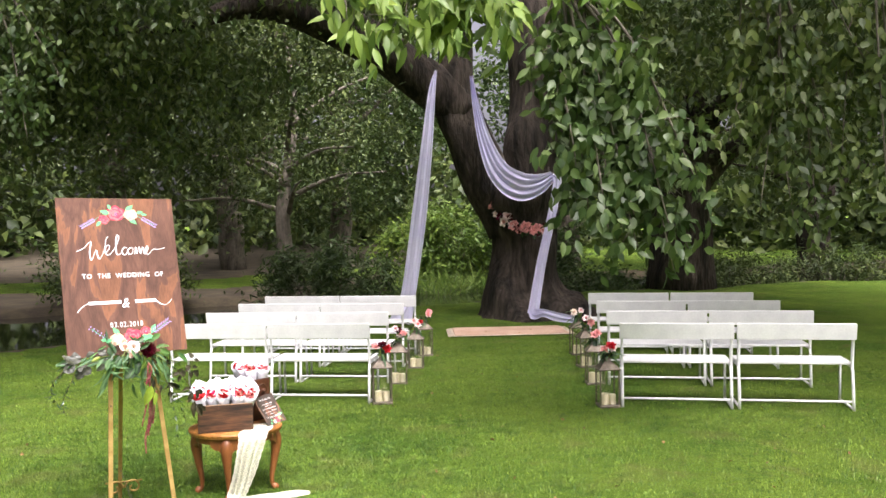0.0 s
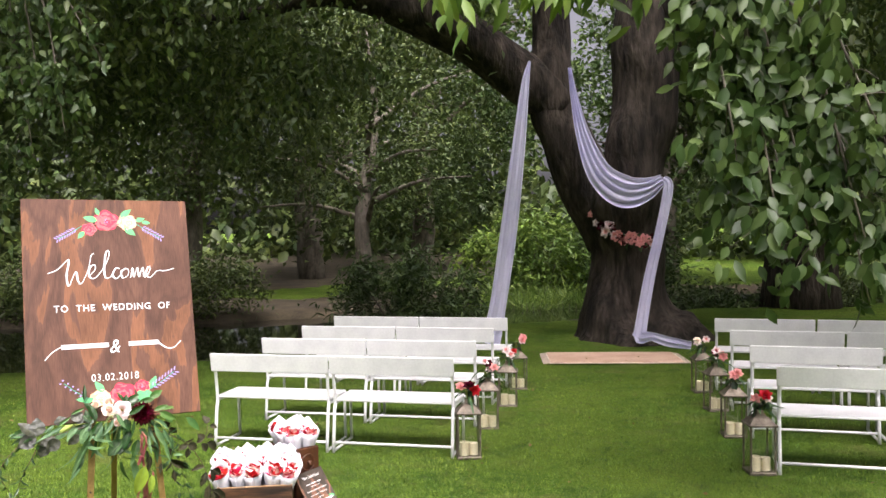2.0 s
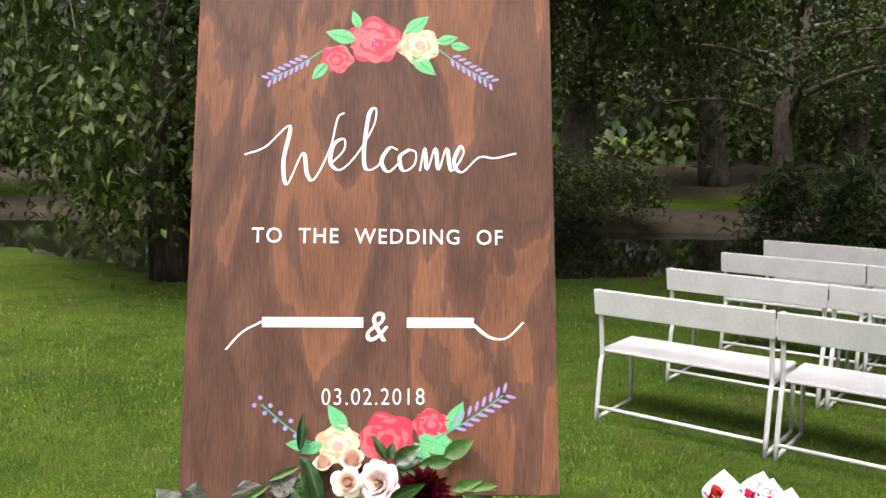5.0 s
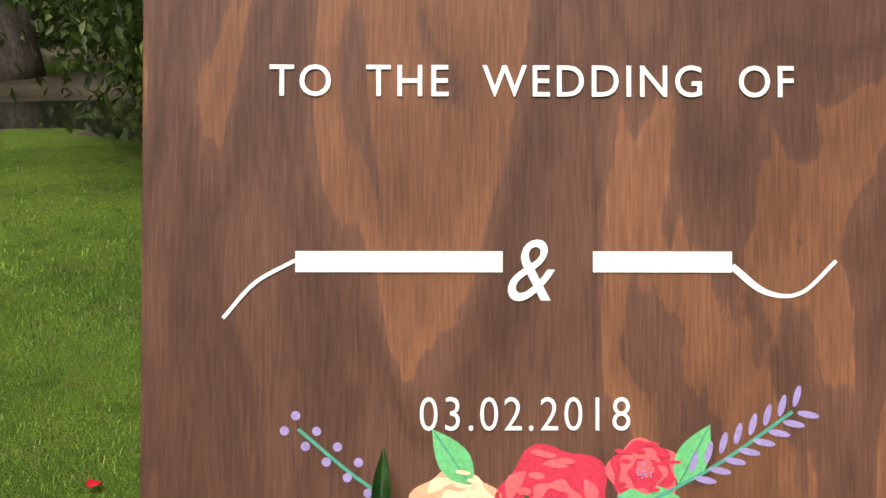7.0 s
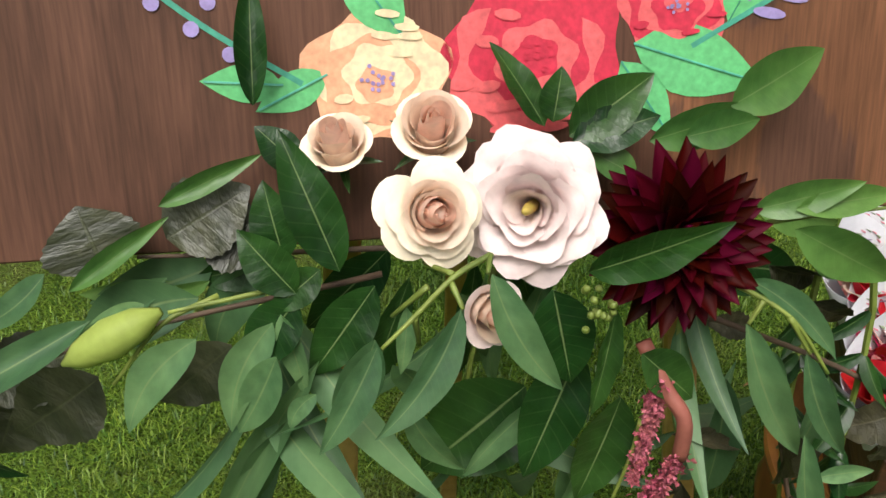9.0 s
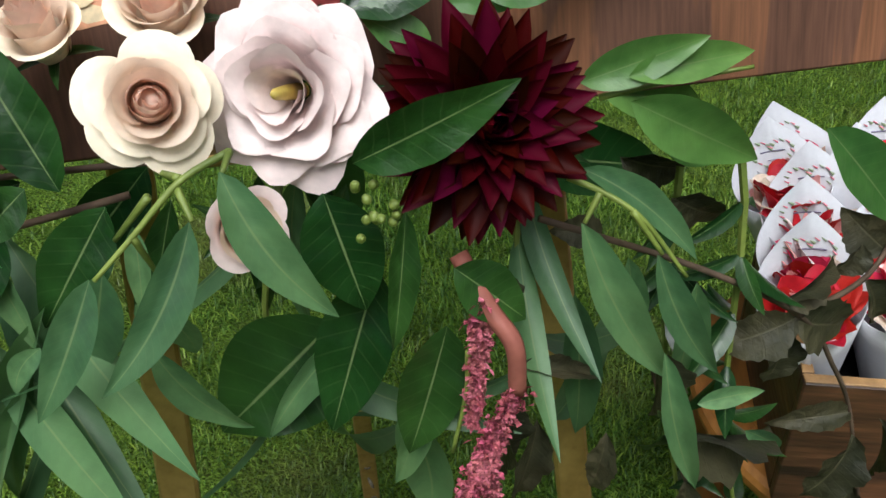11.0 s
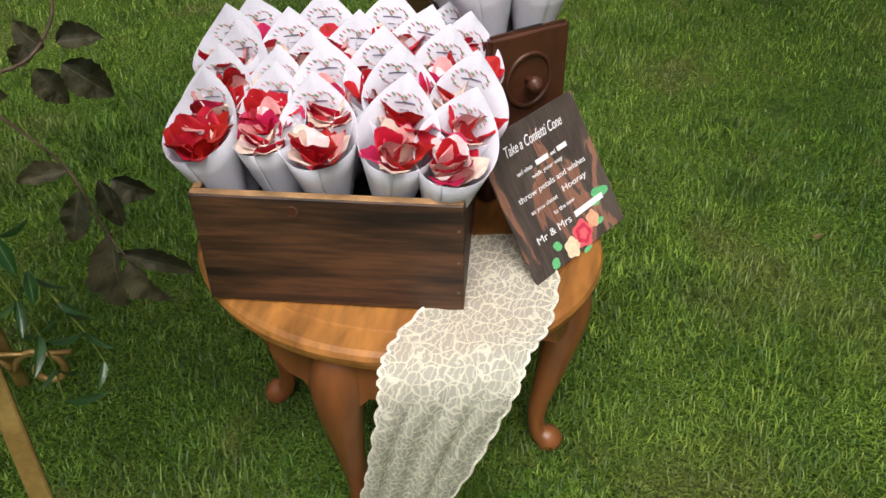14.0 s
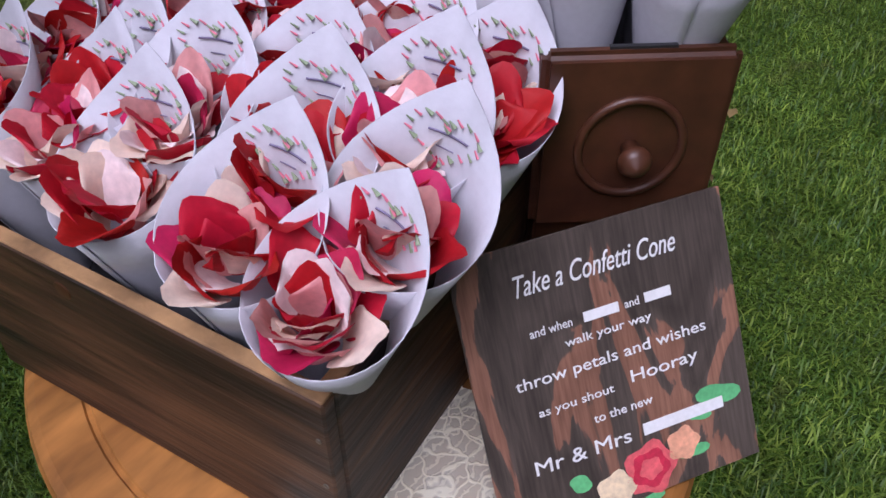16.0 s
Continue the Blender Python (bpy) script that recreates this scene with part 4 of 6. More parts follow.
wrapped_bloom("rose", 0.0185, (PETAL_HEART, PETAL_PEACH, PETAL_BLUSH), CLOSED, facing(0.294, -0.062, -0.886, 2, 20), 74)
STAMEN = paint("stamen_yellow", (0.5, 0.38, 0.08))
wrapped_bloom("lisianthus", 0.0335, (STAMEN, PETAL_BLUSH, PETAL_BLUSH), RUFFLE, facing(0.322, -0.045, -0.842, 8, -22), 75, 0.07, "blush white ruffled lisianthus", 0.08)
blossom("dahlia", 0.041, (PETAL_WINE, PETAL_WINE), garland, 76, facing(0.392, -0.055, -0.861, 8, 10), SPIKES, width=0.36, tip=1.0, curl=0.10, belly=-0.10, heart=0.3, label="dark burgundy spiky dahlia")
gb = part("bud", spun([(0.002, 0), (0.008, 0.012), (0.010, 0.026), (0.007, 0.042), (0.001, 0.052)], 14), petal_mat("green_bud", (0.35, 0.45, 0.10)), garland, "pale green closed bud", smooth=True, m=pose(0.147, -0.055, -0.878, 0, -116, 0))
grng = random.Random(12)


# leaves one by one: base, tip, breadth, sickle curve
BROAD_A = (
    (0.229, -0.040, -0.870, 0.205, -0.040, -0.800, 0.026, 0),
    (0.203, -0.035, -0.864, 0.195, -0.035, -0.825, 0.023, 0),
    (0.220, -0.050, -0.865, 0.195, -0.050, -0.885, 0.018, 0),
    (0.245, -0.045, -0.877, 0.210, -0.045, -0.925, 0.027, 0),
    (0.337, -0.088, -0.862, 0.389, -0.120, -0.836, 0.022, 0),
    (0.326, -0.070, -0.876, 0.337, -0.070, -0.928, 0.031, 0),
    (0.344, -0.055, -0.914, 0.314, -0.055, -0.989, 0.032, 0),
    (0.374, -0.060, -0.917, 0.405, -0.060, -0.946, 0.024, 0),
    (0.355, -0.075, -0.886, 0.346, -0.075, -0.946, 0.012, 0),
    (0.373, -0.035, -0.954, 0.351, -0.035, -1.021, 0.032, 0))
BROAD_B = (
    (0.345, -0.030, -0.816, 0.391, -0.030, -0.803, 0.023, 0),
    (0.208, -0.050, -0.876, 0.183, -0.050, -0.844, 0.023, 0),
    (0.208, -0.050, -0.879, 0.180, -0.050, -0.914, 0.026, 0),
    (0.334, -0.020, -0.809, 0.309, -0.020, -0.766, 0.017, 0),
    (0.338, -0.020, -0.807, 0.343, -0.020, -0.780, 0.019, 0),
    (0.344, -0.028, -0.813, 0.388, -0.028, -0.784, 0.028, 0),
    (0.194, -0.020, -0.792, 0.197, -0.020, -0.729, 0.015, 0),
    (0.213, -0.020, -0.823, 0.194, -0.020, -0.801, 0.020, 0),
    (0.324, -0.020, -0.950, 0.265, -0.020, -1.000, 0.056, 0),
    (0.356, -0.010, -0.953, 0.305, -0.010, -1.004, 0.018, 0))
RUSCUS = (
    (0.436, -0.040, -0.853, 0.484, -0.060, -0.837, 0.018, 0),
    (0.453, -0.050, -0.851, 0.511, -0.050, -0.845, 0.016, 0),
    (0.454, -0.050, -0.861, 0.515, -0.050, -0.896, 0.026, 0),
    (0.400, -0.035, -0.815, 0.441, -0.035, -0.808, 0.019, 0),
    (0.425, -0.030, -0.802, 0.475, -0.030, -0.776, 0.029, 0),
    (0.384, -0.030, -0.817, 0.443, -0.030, -0.803, 0.022, 0),
    (0.378, -0.030, -0.834, 0.351, -0.030, -0.818, 0.017, 0),
    (0.145, -0.020, -0.838, 0.196, -0.020, -0.815, 0.011, 0),
    (0.098, -0.020, -0.878, 0.148, -0.020, -0.843, 0.011, 0),
    (0.556, -0.030, -0.889, 0.607, -0.030, -0.945, 0.027, 0),
    (0.480, -0.020, -0.878, 0.509, -0.020, -0.902, 0.023, 0))
SICKLE_A = (
    (0.280, -0.090, -0.874, 0.240, -0.100, -0.933, 0.016, 0.12),
    (0.293, -0.095, -0.857, 0.327, -0.100, -0.915, 0.017, -0.1),
    (0.243, -0.085, -0.891, 0.214, -0.090, -0.943, 0.016, 0.05),
    (0.255, -0.070, -0.927, 0.287, -0.060, -0.978, 0.014, -0.08),
    (0.196, -0.050, -0.890, 0.170, -0.050, -0.950, 0.020, -0.06),
    (0.200, -0.050, -0.886, 0.208, -0.050, -0.933, 0.013, 0.05),
    (0.258, -0.070, -0.879, 0.254, -0.070, -0.915, 0.009, 0.05),
    (0.432, -0.050, -0.886, 0.484, -0.060, -0.931, 0.014, 0.12),
    (0.430, -0.055, -0.908, 0.477, -0.050, -0.998, 0.019, -0.14),
    (0.461, -0.060, -0.925, 0.494, -0.060, -0.992, 0.015, -0.04))
SICKLE_B = (
    (0.460, -0.030, -0.937, 0.466, -0.020, -0.994, 0.013, 0.04),
    (0.462, -0.065, -0.969, 0.485, -0.060, -1.055, 0.013, -0.03),
    (0.114, -0.050, -0.882, 0.019, -0.060, -0.926, 0.018, 0.07),
    (0.162, -0.060, -0.891, 0.123, -0.060, -0.939, 0.021, -0.05),
    (0.197, -0.060, -0.903, 0.172, -0.050, -0.950, 0.020, 0.05),
    (0.243, -0.065, -0.896, 0.219, -0.050, -0.953, 0.021, 0.05),
    (0.088, -0.020, -0.868, 0.045, -0.020, -0.895, 0.015, 0.08),
    (0.214, -0.060, -0.924, 0.200, -0.060, -0.943, 0.010, 0),
    (0.216, -0.050, -0.912, 0.128, 0.020, -1.095, 0.019, -0.1),
    (0.251, -0.060, -0.912, 0.266, -0.040, -0.950, 0.017, 0.1))
SICKLE_C = (
    (0.434, -0.030, -0.951, 0.444, 0.000, -1.056, 0.018, 0.05),
    (0.494, -0.030, -0.955, 0.497, 0.000, -1.038, 0.016, 0.05),
    (0.352, 0.000, -1.013, 0.360, 0.020, -1.108, 0.026, 0.1),
    (0.500, -0.020, -1.027, 0.540, -0.020, -1.027, 0.011, 0.05),
    (0.533, -0.010, -1.055, 0.564, 0.000, -1.082, 0.012, 0.05),
    (0.338, -0.040, -0.941, 0.286, -0.030, -1.004, 0.013, -0.08),
    (0.363, -0.030, -0.984, 0.343, -0.010, -1.055, 0.014, 0.05),
    (0.230, -0.030, -0.931, 0.207, 0.020, -1.007, 0.013, 0.08),
    (0.202, -0.040, -0.945, 0.158, 0.010, -1.043, 0.016, -0.06),
    (0.139, -0.050, -0.876, 0.102, -0.050, -0.894, 0.014, 0.05))
BEECH_LEAVES = (
    (0.030, -0.030, -0.905, 0.031, -0.030, -0.836, 0.055, 0),
    (0.024, -0.030, -0.901, -0.028, -0.030, -0.846, 0.043, 0),
    (0.027, -0.030, -0.909, -0.036, -0.030, -0.935, 0.052, 0),
    (0.115, -0.015, -0.871, 0.105, -0.015, -0.837, 0.048, 0),
    (0.146, -0.015, -0.856, 0.188, -0.015, -0.832, 0.040, 0),
    (0.105, -0.020, -0.925, 0.057, -0.020, -0.957, 0.045, 0),
    (0.172, -0.020, -0.913, 0.131, -0.020, -0.945, 0.035, 0),
    (0.093, -0.010, -0.913, 0.035, -0.010, -0.934, 0.038, 0),
    (0.061, 0.000, -0.936, 0.039, 0.000, -0.977, 0.044, 0),
    (0.191, -0.010, -0.865, 0.157, -0.010, -0.849, 0.036, 0))
DRY_A = (
    (0.549, -0.010, -0.982, 0.591, -0.010, -0.972, 0.014, 0),
    (0.559, -0.010, -0.993, 0.516, -0.010, -1.009, 0.029, 0),
    (0.559, -0.010, -0.995, 0.600, -0.010, -1.009, 0.039, 0),
    (0.559, 0.000, -1.007, 0.560, 0.000, -1.044, 0.026, 0),
    (0.488, -0.010, -1.043, 0.567, -0.010, -1.085, 0.033, 0),
    (0.474, -0.020, -0.992, 0.489, -0.020, -1.038, 0.019, 0),
    (0.405, -0.030, -0.982, 0.457, -0.030, -0.996, 0.014, 0),
    (0.399, -0.030, -0.999, 0.402, -0.030, -1.051, 0.022, 0),
    (0.416, -0.020, -1.020, 0.403, -0.020, -1.080, 0.024, 0),
    (0.459, 0.000, -1.048, 0.449, 0.000, -1.093, 0.018, 0),
    (0.475, -0.090, -1.054, 0.450, -0.090, -1.092, 0.015, 0))
DRY_B = (
    (0.624, 0.030, -1.085, 0.575, 0.030, -1.083, 0.021, 0),
    (0.629, 0.030, -1.103, 0.609, 0.030, -1.161, 0.029, 0),
    (0.647, 0.030, -1.095, 0.659, 0.030, -1.151, 0.024, 0),
    (0.658, 0.030, -1.096, 0.692, 0.030, -1.121, 0.033, 0),
    (0.646, 0.050, -1.175, 0.721, 0.050, -1.205, 0.021, 0),
    (0.645, 0.050, -1.153, 0.627, 0.050, -1.244, 0.031, 0),
    (0.656, 0.050, -1.181, 0.680, 0.050, -1.245, 0.037, 0),
    (0.644, 0.020, -0.920, 0.639, 0.020, -0.881, 0.034, 0),
    (0.656, 0.020, -0.929, 0.691, 0.020, -0.936, 0.026, 0),
    (0.630, 0.020, -0.977, 0.606, 0.020, -0.954, 0.034, 0),
    (0.641, 0.020, -0.974, 0.678, 0.020, -0.969, 0.026, 0))
DRY_C = (
    (0.641, 0.020, -0.991, 0.679, 0.020, -1.025, 0.037, 0),
    (0.620, 0.020, -0.993, 0.640, 0.020, -1.028, 0.031, 0),
    (0.504, 0.000, -1.088, 0.505, 0.000, -1.127, 0.020, 0),
    (0.469, 0.000, -0.898, 0.507, 0.000, -0.916, 0.028, 0),
    (0.495, 0.000, -0.922, 0.528, 0.000, -0.944, 0.028, 0),
    (0.455, -0.010, -0.933, 0.432, -0.010, -0.924, 0.019, 0),
    (0.401, -0.020, -0.939, 0.413, -0.020, -0.971, 0.017, 0),
    (0.616, 0.020, -0.972, 0.603, 0.020, -0.992, 0.021, 0))

UNIT = dict(bend=0.10, fold=0.16, nv=15)
KINDS = {
    "broad": [leaf_shape("leaf", 0.1, 0.04, LEAFG, twist=0.15, ripple=0.035, **UNIT)],
    "ruscus": [leaf_shape("leaf", 0.1, 0.04, LIGHTLEAF, twist=0.25, ripple=0.02, **UNIT)],
    "sickle": [leaf_shape("leaf", 0.1, 0.04, EUC, twist=0.3, ripple=0.02, side=c, peak=0.75, **UNIT) for c in (-0.12, 0.03, 0.12)],
    "beech": [leaf_shape("leaf", 0.1, 0.04, BEECH, bend=0.12, fold=0.12, nv=19, ripple=0.05, teeth=0.07)],
    "dry": [leaf_shape("leaf", 0.1, 0.04, DRYLEAF, bend=0.35, fold=f, nv=15, twist=t, ripple=0.11, teeth=0.12) for f, t in ((0.3, 1.1), (0.75, 0.6), (0.5, -1.0))],
}


def set_leaf(kind, x0, y0, z0, x1, y1, z1, w, side):
    """A leaf from its base to its tip, its face out from the sign."""
    a, b = Vector((x0, y0, z0)), Vector((x1, y1, z1))
    k = 0.25 if kind != "dry" else 0.6
    n_ = Vector((grng.uniform(-k, k), -1, 0.25 + grng.uniform(-k, k)))
    ax = (b - a).normalized()
    ay = n_.cross(ax).normalized()
    az = ax.cross(ay)
    L = (b - a).length / 0.1
    w *= 0.8 if kind == "dry" else 1.0
    m = Matrix((ax * L, ay * (w / 0.04), az * L)).transposed().to_4x4()
    m.translation = a
    shapes = KINDS[kind]
    me = shapes[(side > 0.025) + (side > 0.075)] if kind == "sickle" else shapes[grng.randrange(len(shapes))]
    lay(me, "leaf", garland, m)


for kind, rows_ in (("broad", BROAD_A), ("broad", BROAD_B), ("ruscus", RUSCUS), ("sickle", SICKLE_A), ("sickle", SICKLE_B), ("sickle", SICKLE_C), ("beech", BEECH_LEAVES), ("dry", DRY_A), ("dry", DRY_B), ("dry", DRY_C)):
    for row_ in rows_:
        set_leaf(kind, *row_)


def fan(x, z):
    return math.degrees(math.atan2(z + 0.80, (x - 0.31) * 1.4))


# the foliage behind
for k in range(20):
    x = min(max(grng.gauss(0.29, 0.14), 0.02), 0.56)
    z = -0.862 - 0.03 * grng.random() - 0.015 * abs(x - 0.3)
    a = radians(fan(x, z - 0.02) + grng.uniform(-30, 30))
    ln_, y = grng.uniform(0.05, 0.09), grng.uniform(-0.015, 0.01)
    set_leaf(("sickle", "broad", "sickle", "broad", "ruscus")[k % 5], x, y, z, x + ln_ * math.cos(a), y + 0.01, z + ln_ * math.sin(a), ln_ * (0.2 if k % 2 == 0 else 0.4), grng.uniform(-0.1, 0.1))
# seed heads between lisianthus and dahlia
for k in range(14):
    part("seed", spun([(0.0004, 0), (0.0016, 0.001), (0.0019, 0.0026), (0.001, 0.004), (0.0002, 0.0044)], 8), STEM, garland, smooth=True, m=pose(0.343 + grng.uniform(-0.008, 0.008), -0.082 + grng.uniform(-0.006, 0.004), -0.879 + grng.uniform(-0.012, 0.008), grng.uniform(0, 120), grng.uniform(-60, 60), 0))


def trailing(x0, z0, y0, dx, length, me, n, seed, mat=STEM, name="trailing_stem", size=1.0, sway=0.03):
    """A stem that hangs from the garland to straight below, with leaves along it."""
    rng_ = random.Random(seed)
    o = SIGN @ Vector((x0, y0, z0))
    right = SIGN.to_3x3() @ Vector((1, 0, 0))
    inv = SIGN.inverted()
    pts = []
    for k in range(12):
        t = k / 11
        p = o + right * dx * math.sin(t * 1.5) + Vector((0, -0.02, 0)) * math.sin(t * 3) - Vector((0, 0, 1)) * length * t ** 1.25 + right * sway * math.sin(t * 5 + seed) * t
        pts.append(inv @ p)
    bm = bmesh.new()
    tube(bm, pts, [0.0022 * (1 - 0.6 * k / 11) for k in range(12)], 5)
    st = part(name, bm, mat, garland)
    down = inv.to_3x3() @ Vector((0, 0, -1))
    for k in range(n):
        t = 0.12 + 0.88 * k / max(n - 1, 1)
        p = pts[min(int(t * 11), 11)]
        q = down.to_track_quat("X", "Z").to_matrix().to_4x4()
        lay(me, "leaf", st, Matrix.Translation(p) @ q @ pose(0, 0, 0, rng_.uniform(0, 360), 0, 0) @ pose(0, 0, 0, 0, rng_.uniform(10, 65), 0) @ Matrix.Scale(size * rng_.uniform(0.75, 1.2), 4))
    return st


trailing(0.05, -0.90, -0.02, -0.06, 0.26, LF_SMALL, 20, 1, TWIG)
trailing(0.02, -0.89, -0.02, -0.10, 0.20, LF_SMALL, 18, 2, TWIG)
trailing(0.52, -0.90, -0.02, 0.05, 0.42, LF_SMALL, 26, 3)
trailing(0.50, -0.90, -0.0, 0.03, 0.48, LF_SMALL, 26, 4)
for k in range(3):
    trailing(0.20 + 0.11 * k, -0.885, -0.01, 0.01 * (k - 1), 0.10 + 0.04 * k, LF_EUC, 5, 20 + k, sway=0.01)

STEMS = (
    ((0.296, -0.075, -0.855), (0.278, -0.082, -0.862), (0.260, -0.085, -0.878), (0.245, -0.087, -0.891)),
    ((0.296, -0.075, -0.855), (0.293, -0.085, -0.860)), ((0.277, -0.082, -0.864), (0.281, -0.090, -0.874)), ((0.278, -0.080, -0.861), (0.268, -0.060, -0.862)),
    ((0.267, -0.080, -0.866), (0.251, -0.070, -0.883)), ((0.260, -0.085, -0.878), (0.263, -0.070, -0.898)),
    ((0.426, -0.050, -0.889), (0.441, -0.055, -0.897), (0.455, -0.060, -0.909), (0.474, -0.060, -0.937)),
    ((0.438, -0.055, -0.896), (0.431, -0.055, -0.908)), ((0.450, -0.060, -0.904), (0.463, -0.060, -0.925)))
MORE_STEMS = (
    ((0.171, -0.040, -0.878), (0.145, -0.050, -0.887), (0.120, -0.050, -0.915)), ((0.379, -0.050, -0.960), (0.378, -0.040, -0.987), (0.371, -0.030, -1.022)),
    ((0.444, -0.040, -0.860), (0.470, -0.045, -0.856), (0.507, -0.050, -0.853)), ((0.21, -0.04, -0.875), (0.15, -0.055, -0.879)))
TWIGS = (
    ((0.419, -0.030, -0.912), (0.503, -0.020, -0.954), (0.563, -0.010, -0.994), (0.596, 0.010, -1.037), (0.624, 0.030, -1.083), (0.642, 0.040, -1.148), (0.656, 0.050, -1.186)),
    ((0.559, -0.010, -0.993), (0.613, 0.010, -0.986), (0.640, 0.020, -0.957), (0.648, 0.020, -0.921)), ((0.474, -0.020, -0.992), (0.491, -0.010, -1.052), (0.504, 0.000, -1.088)),
    ((0.25, -0.02, -0.88), (0.12, -0.025, -0.90), (0.03, -0.03, -0.925)), ((0.27, -0.01, -0.87), (0.19, -0.01, -0.868), (0.13, -0.012, -0.865)))
for nm, mat, r, group in (("green_stem", STEM, 0.0014, STEMS + MORE_STEMS), ("twig", TWIG, 0.0016, TWIGS)):
    for pts in group:
        bm = bmesh.new()
        q = smoothed(pts, 6)
        tube(bm, q, [r * (1.15 - 0.5 * i / len(q)) for i in range(len(q))], 6)
        part(nm, bm, mat, garland, smooth=True)

# amaranth tassels
AMARANTH = surface("amaranth", (0.36, 0.05, 0.09), (0.62, 0.19, 0.22), scale=60, rough=0.9, bump=0.8, fine=300, grain=0.35, rand=0.25, island=True)
TASSELS = (
    (0.0028, (0.384, -0.060, -0.933), (0.383, -0.050, -0.965), (0.380, -0.040, -1.002)), (0.0036, (0.397, -0.060, -0.977), (0.383, -0.050, -1.020), (0.392, -0.030, -1.065)),
    (0.0048, (0.392, -0.030, -1.065), (0.395, 0.000, -1.154), (0.378, 0.030, -1.255), (0.366, 0.055, -1.310), (0.368, 0.083, -1.391)), (0.0036, (0.390, -0.030, -1.06), (0.37, 0.0, -1.15), (0.349, 0.04, -1.25)),
    (0.0036, (0.423, -0.020, -1.081), (0.409, 0.020, -1.198), (0.410, 0.050, -1.241)), (0.0040, (0.400, -0.020, -1.10), (0.405, 0.040, -1.205), (0.388, 0.060, -1.276)),
    (0.0044, (0.395, 0.0, -1.10), (0.387, 0.025, -1.22), (0.380, 0.05, -1.30)), (0.0032, (0.39, -0.05, -1.0), (0.372, -0.055, -1.03), (0.366, -0.055, -1.045)))
for k, (r, *pts) in enumerate(TASSELS):
    q = np.array(smoothed(pts, 40))
    n = len(q)
    rngk = np.random.default_rng(90 + k)
    taper = np.repeat(1.15 - 0.75 * np.linspace(0, 1, n) ** 2, 16)[:, None]
    C = np.repeat(q, 16, 0) + rngk.normal(size=(n * 16, 3)) * r * 0.55 * taper * np.repeat(1 + 0.35 * np.sin(np.arange(n) * 0.9 + k), 16)[:, None]
    V, F = leaf_cloud(rngk, C, 0.0042, 0.0030, 0.2)
    raw_mesh("amaranth_tassel", V, F, AMARANTH, garland, "hanging dusky red amaranth tassel")
bm = bmesh.new()
tube(bm, smoothed([(0.378, -0.05, -0.915), (0.387, -0.060, -0.937), (0.395, -0.067, -0.952), (0.397, -0.060, -0.977)], 6), 0.0042, 8)
part("amaranth_stem", bm, petal_mat("pink_stem", (0.42, 0.14, 0.11)), garland, smooth=True)
for a, b, w in (((0.384, -0.076, -1.056), (0.352, -0.050, -1.158), 0.92), ((0.417, -0.025, -1.088), (0.408, -0.027, -1.156), 0.5)):
    a, b = Vector(a), Vector(b)
    ax = (b - a).normalized()
    ay = Vector((0.1, -1, 0.2)).cross(ax).normalized()
    k = (b - a).length / 0.071
    m = Matrix((ax * k, ay * w * 0.9, ax.cross(ay) * k)).transposed().to_4x4()
    m.translation = a
    lay(LF_LIME, "leaf", garland, m, "bright yellow-green heart-shaped leaf")

# ---- side table ----
WALNUT = surface("golden_brown_veneer", (0.17, 0.062, 0.012), (0.38, 0.165, 0.036), scale=9, rough=0.42, bump=0.15, fine=60, grain=0.35, stretch=(1, 0.25, 1), bump_d=0.002)
MAHOGANY = surface("reddish_brown_wood", (0.12, 0.040, 0.012), (0.25, 0.092, 0.026), scale=8, rough=0.35, bump=0.1, fine=50, grain=0.2, stretch=(1, 1, 0.2), bump_d=0.002)
OAK = surface("charred_box_wood", (0.010, 0.005, 0.003), (0.105, 0.046, 0.019), scale=14, rough=0.55, bump=0.4, fine=70, grain=0.5, stretch=(0.22, 0.35, 2.4), bump_d=0.003)
OAK_EDGE = surface("worn_box_edge", (0.14, 0.075, 0.03), (0.38, 0.22, 0.09), scale=18, rough=0.6, bump=0.3, fine=60, grain=0.3)
DRAWER = surface("old_drawer_wood", (0.036, 0.012, 0.006), (0.092, 0.032, 0.014), scale=8, rough=0.4, bump=0.2, fine=50, grain=0.25, stretch=(1, 0.3, 1), bump_d=0.002)
TZ = 0.39
TABLE_C = (-1.088, 5.284)
table = thing("side_table", pose(TABLE_C[0], TABLE_C[1], 0, 0, 0, 5), "small oval wooden table with cabriole legs on the lawn", "table")


def oval(a, b, z, bm, n=56):
    return [bm.verts.new((a * math.cos(2 * math.pi * k / n), b * math.sin(2 * math.pi * k / n), z)) for k in range(n)]


def oval_stack(levels, n=56):
    bm = bmesh.new()
    rings = [oval(a, b, z, bm, n) for a, b, z in levels]
    for r0, r1 in zip(rings, rings[1:]):
        for k in range(n):
            bm.faces.new((r0[k], r0[(k + 1) % n], r1[(k + 1) % n], r1[k]))
    bm.faces.new(rings[0][::-1])
    bm.faces.new(rings[-1])
    return bm


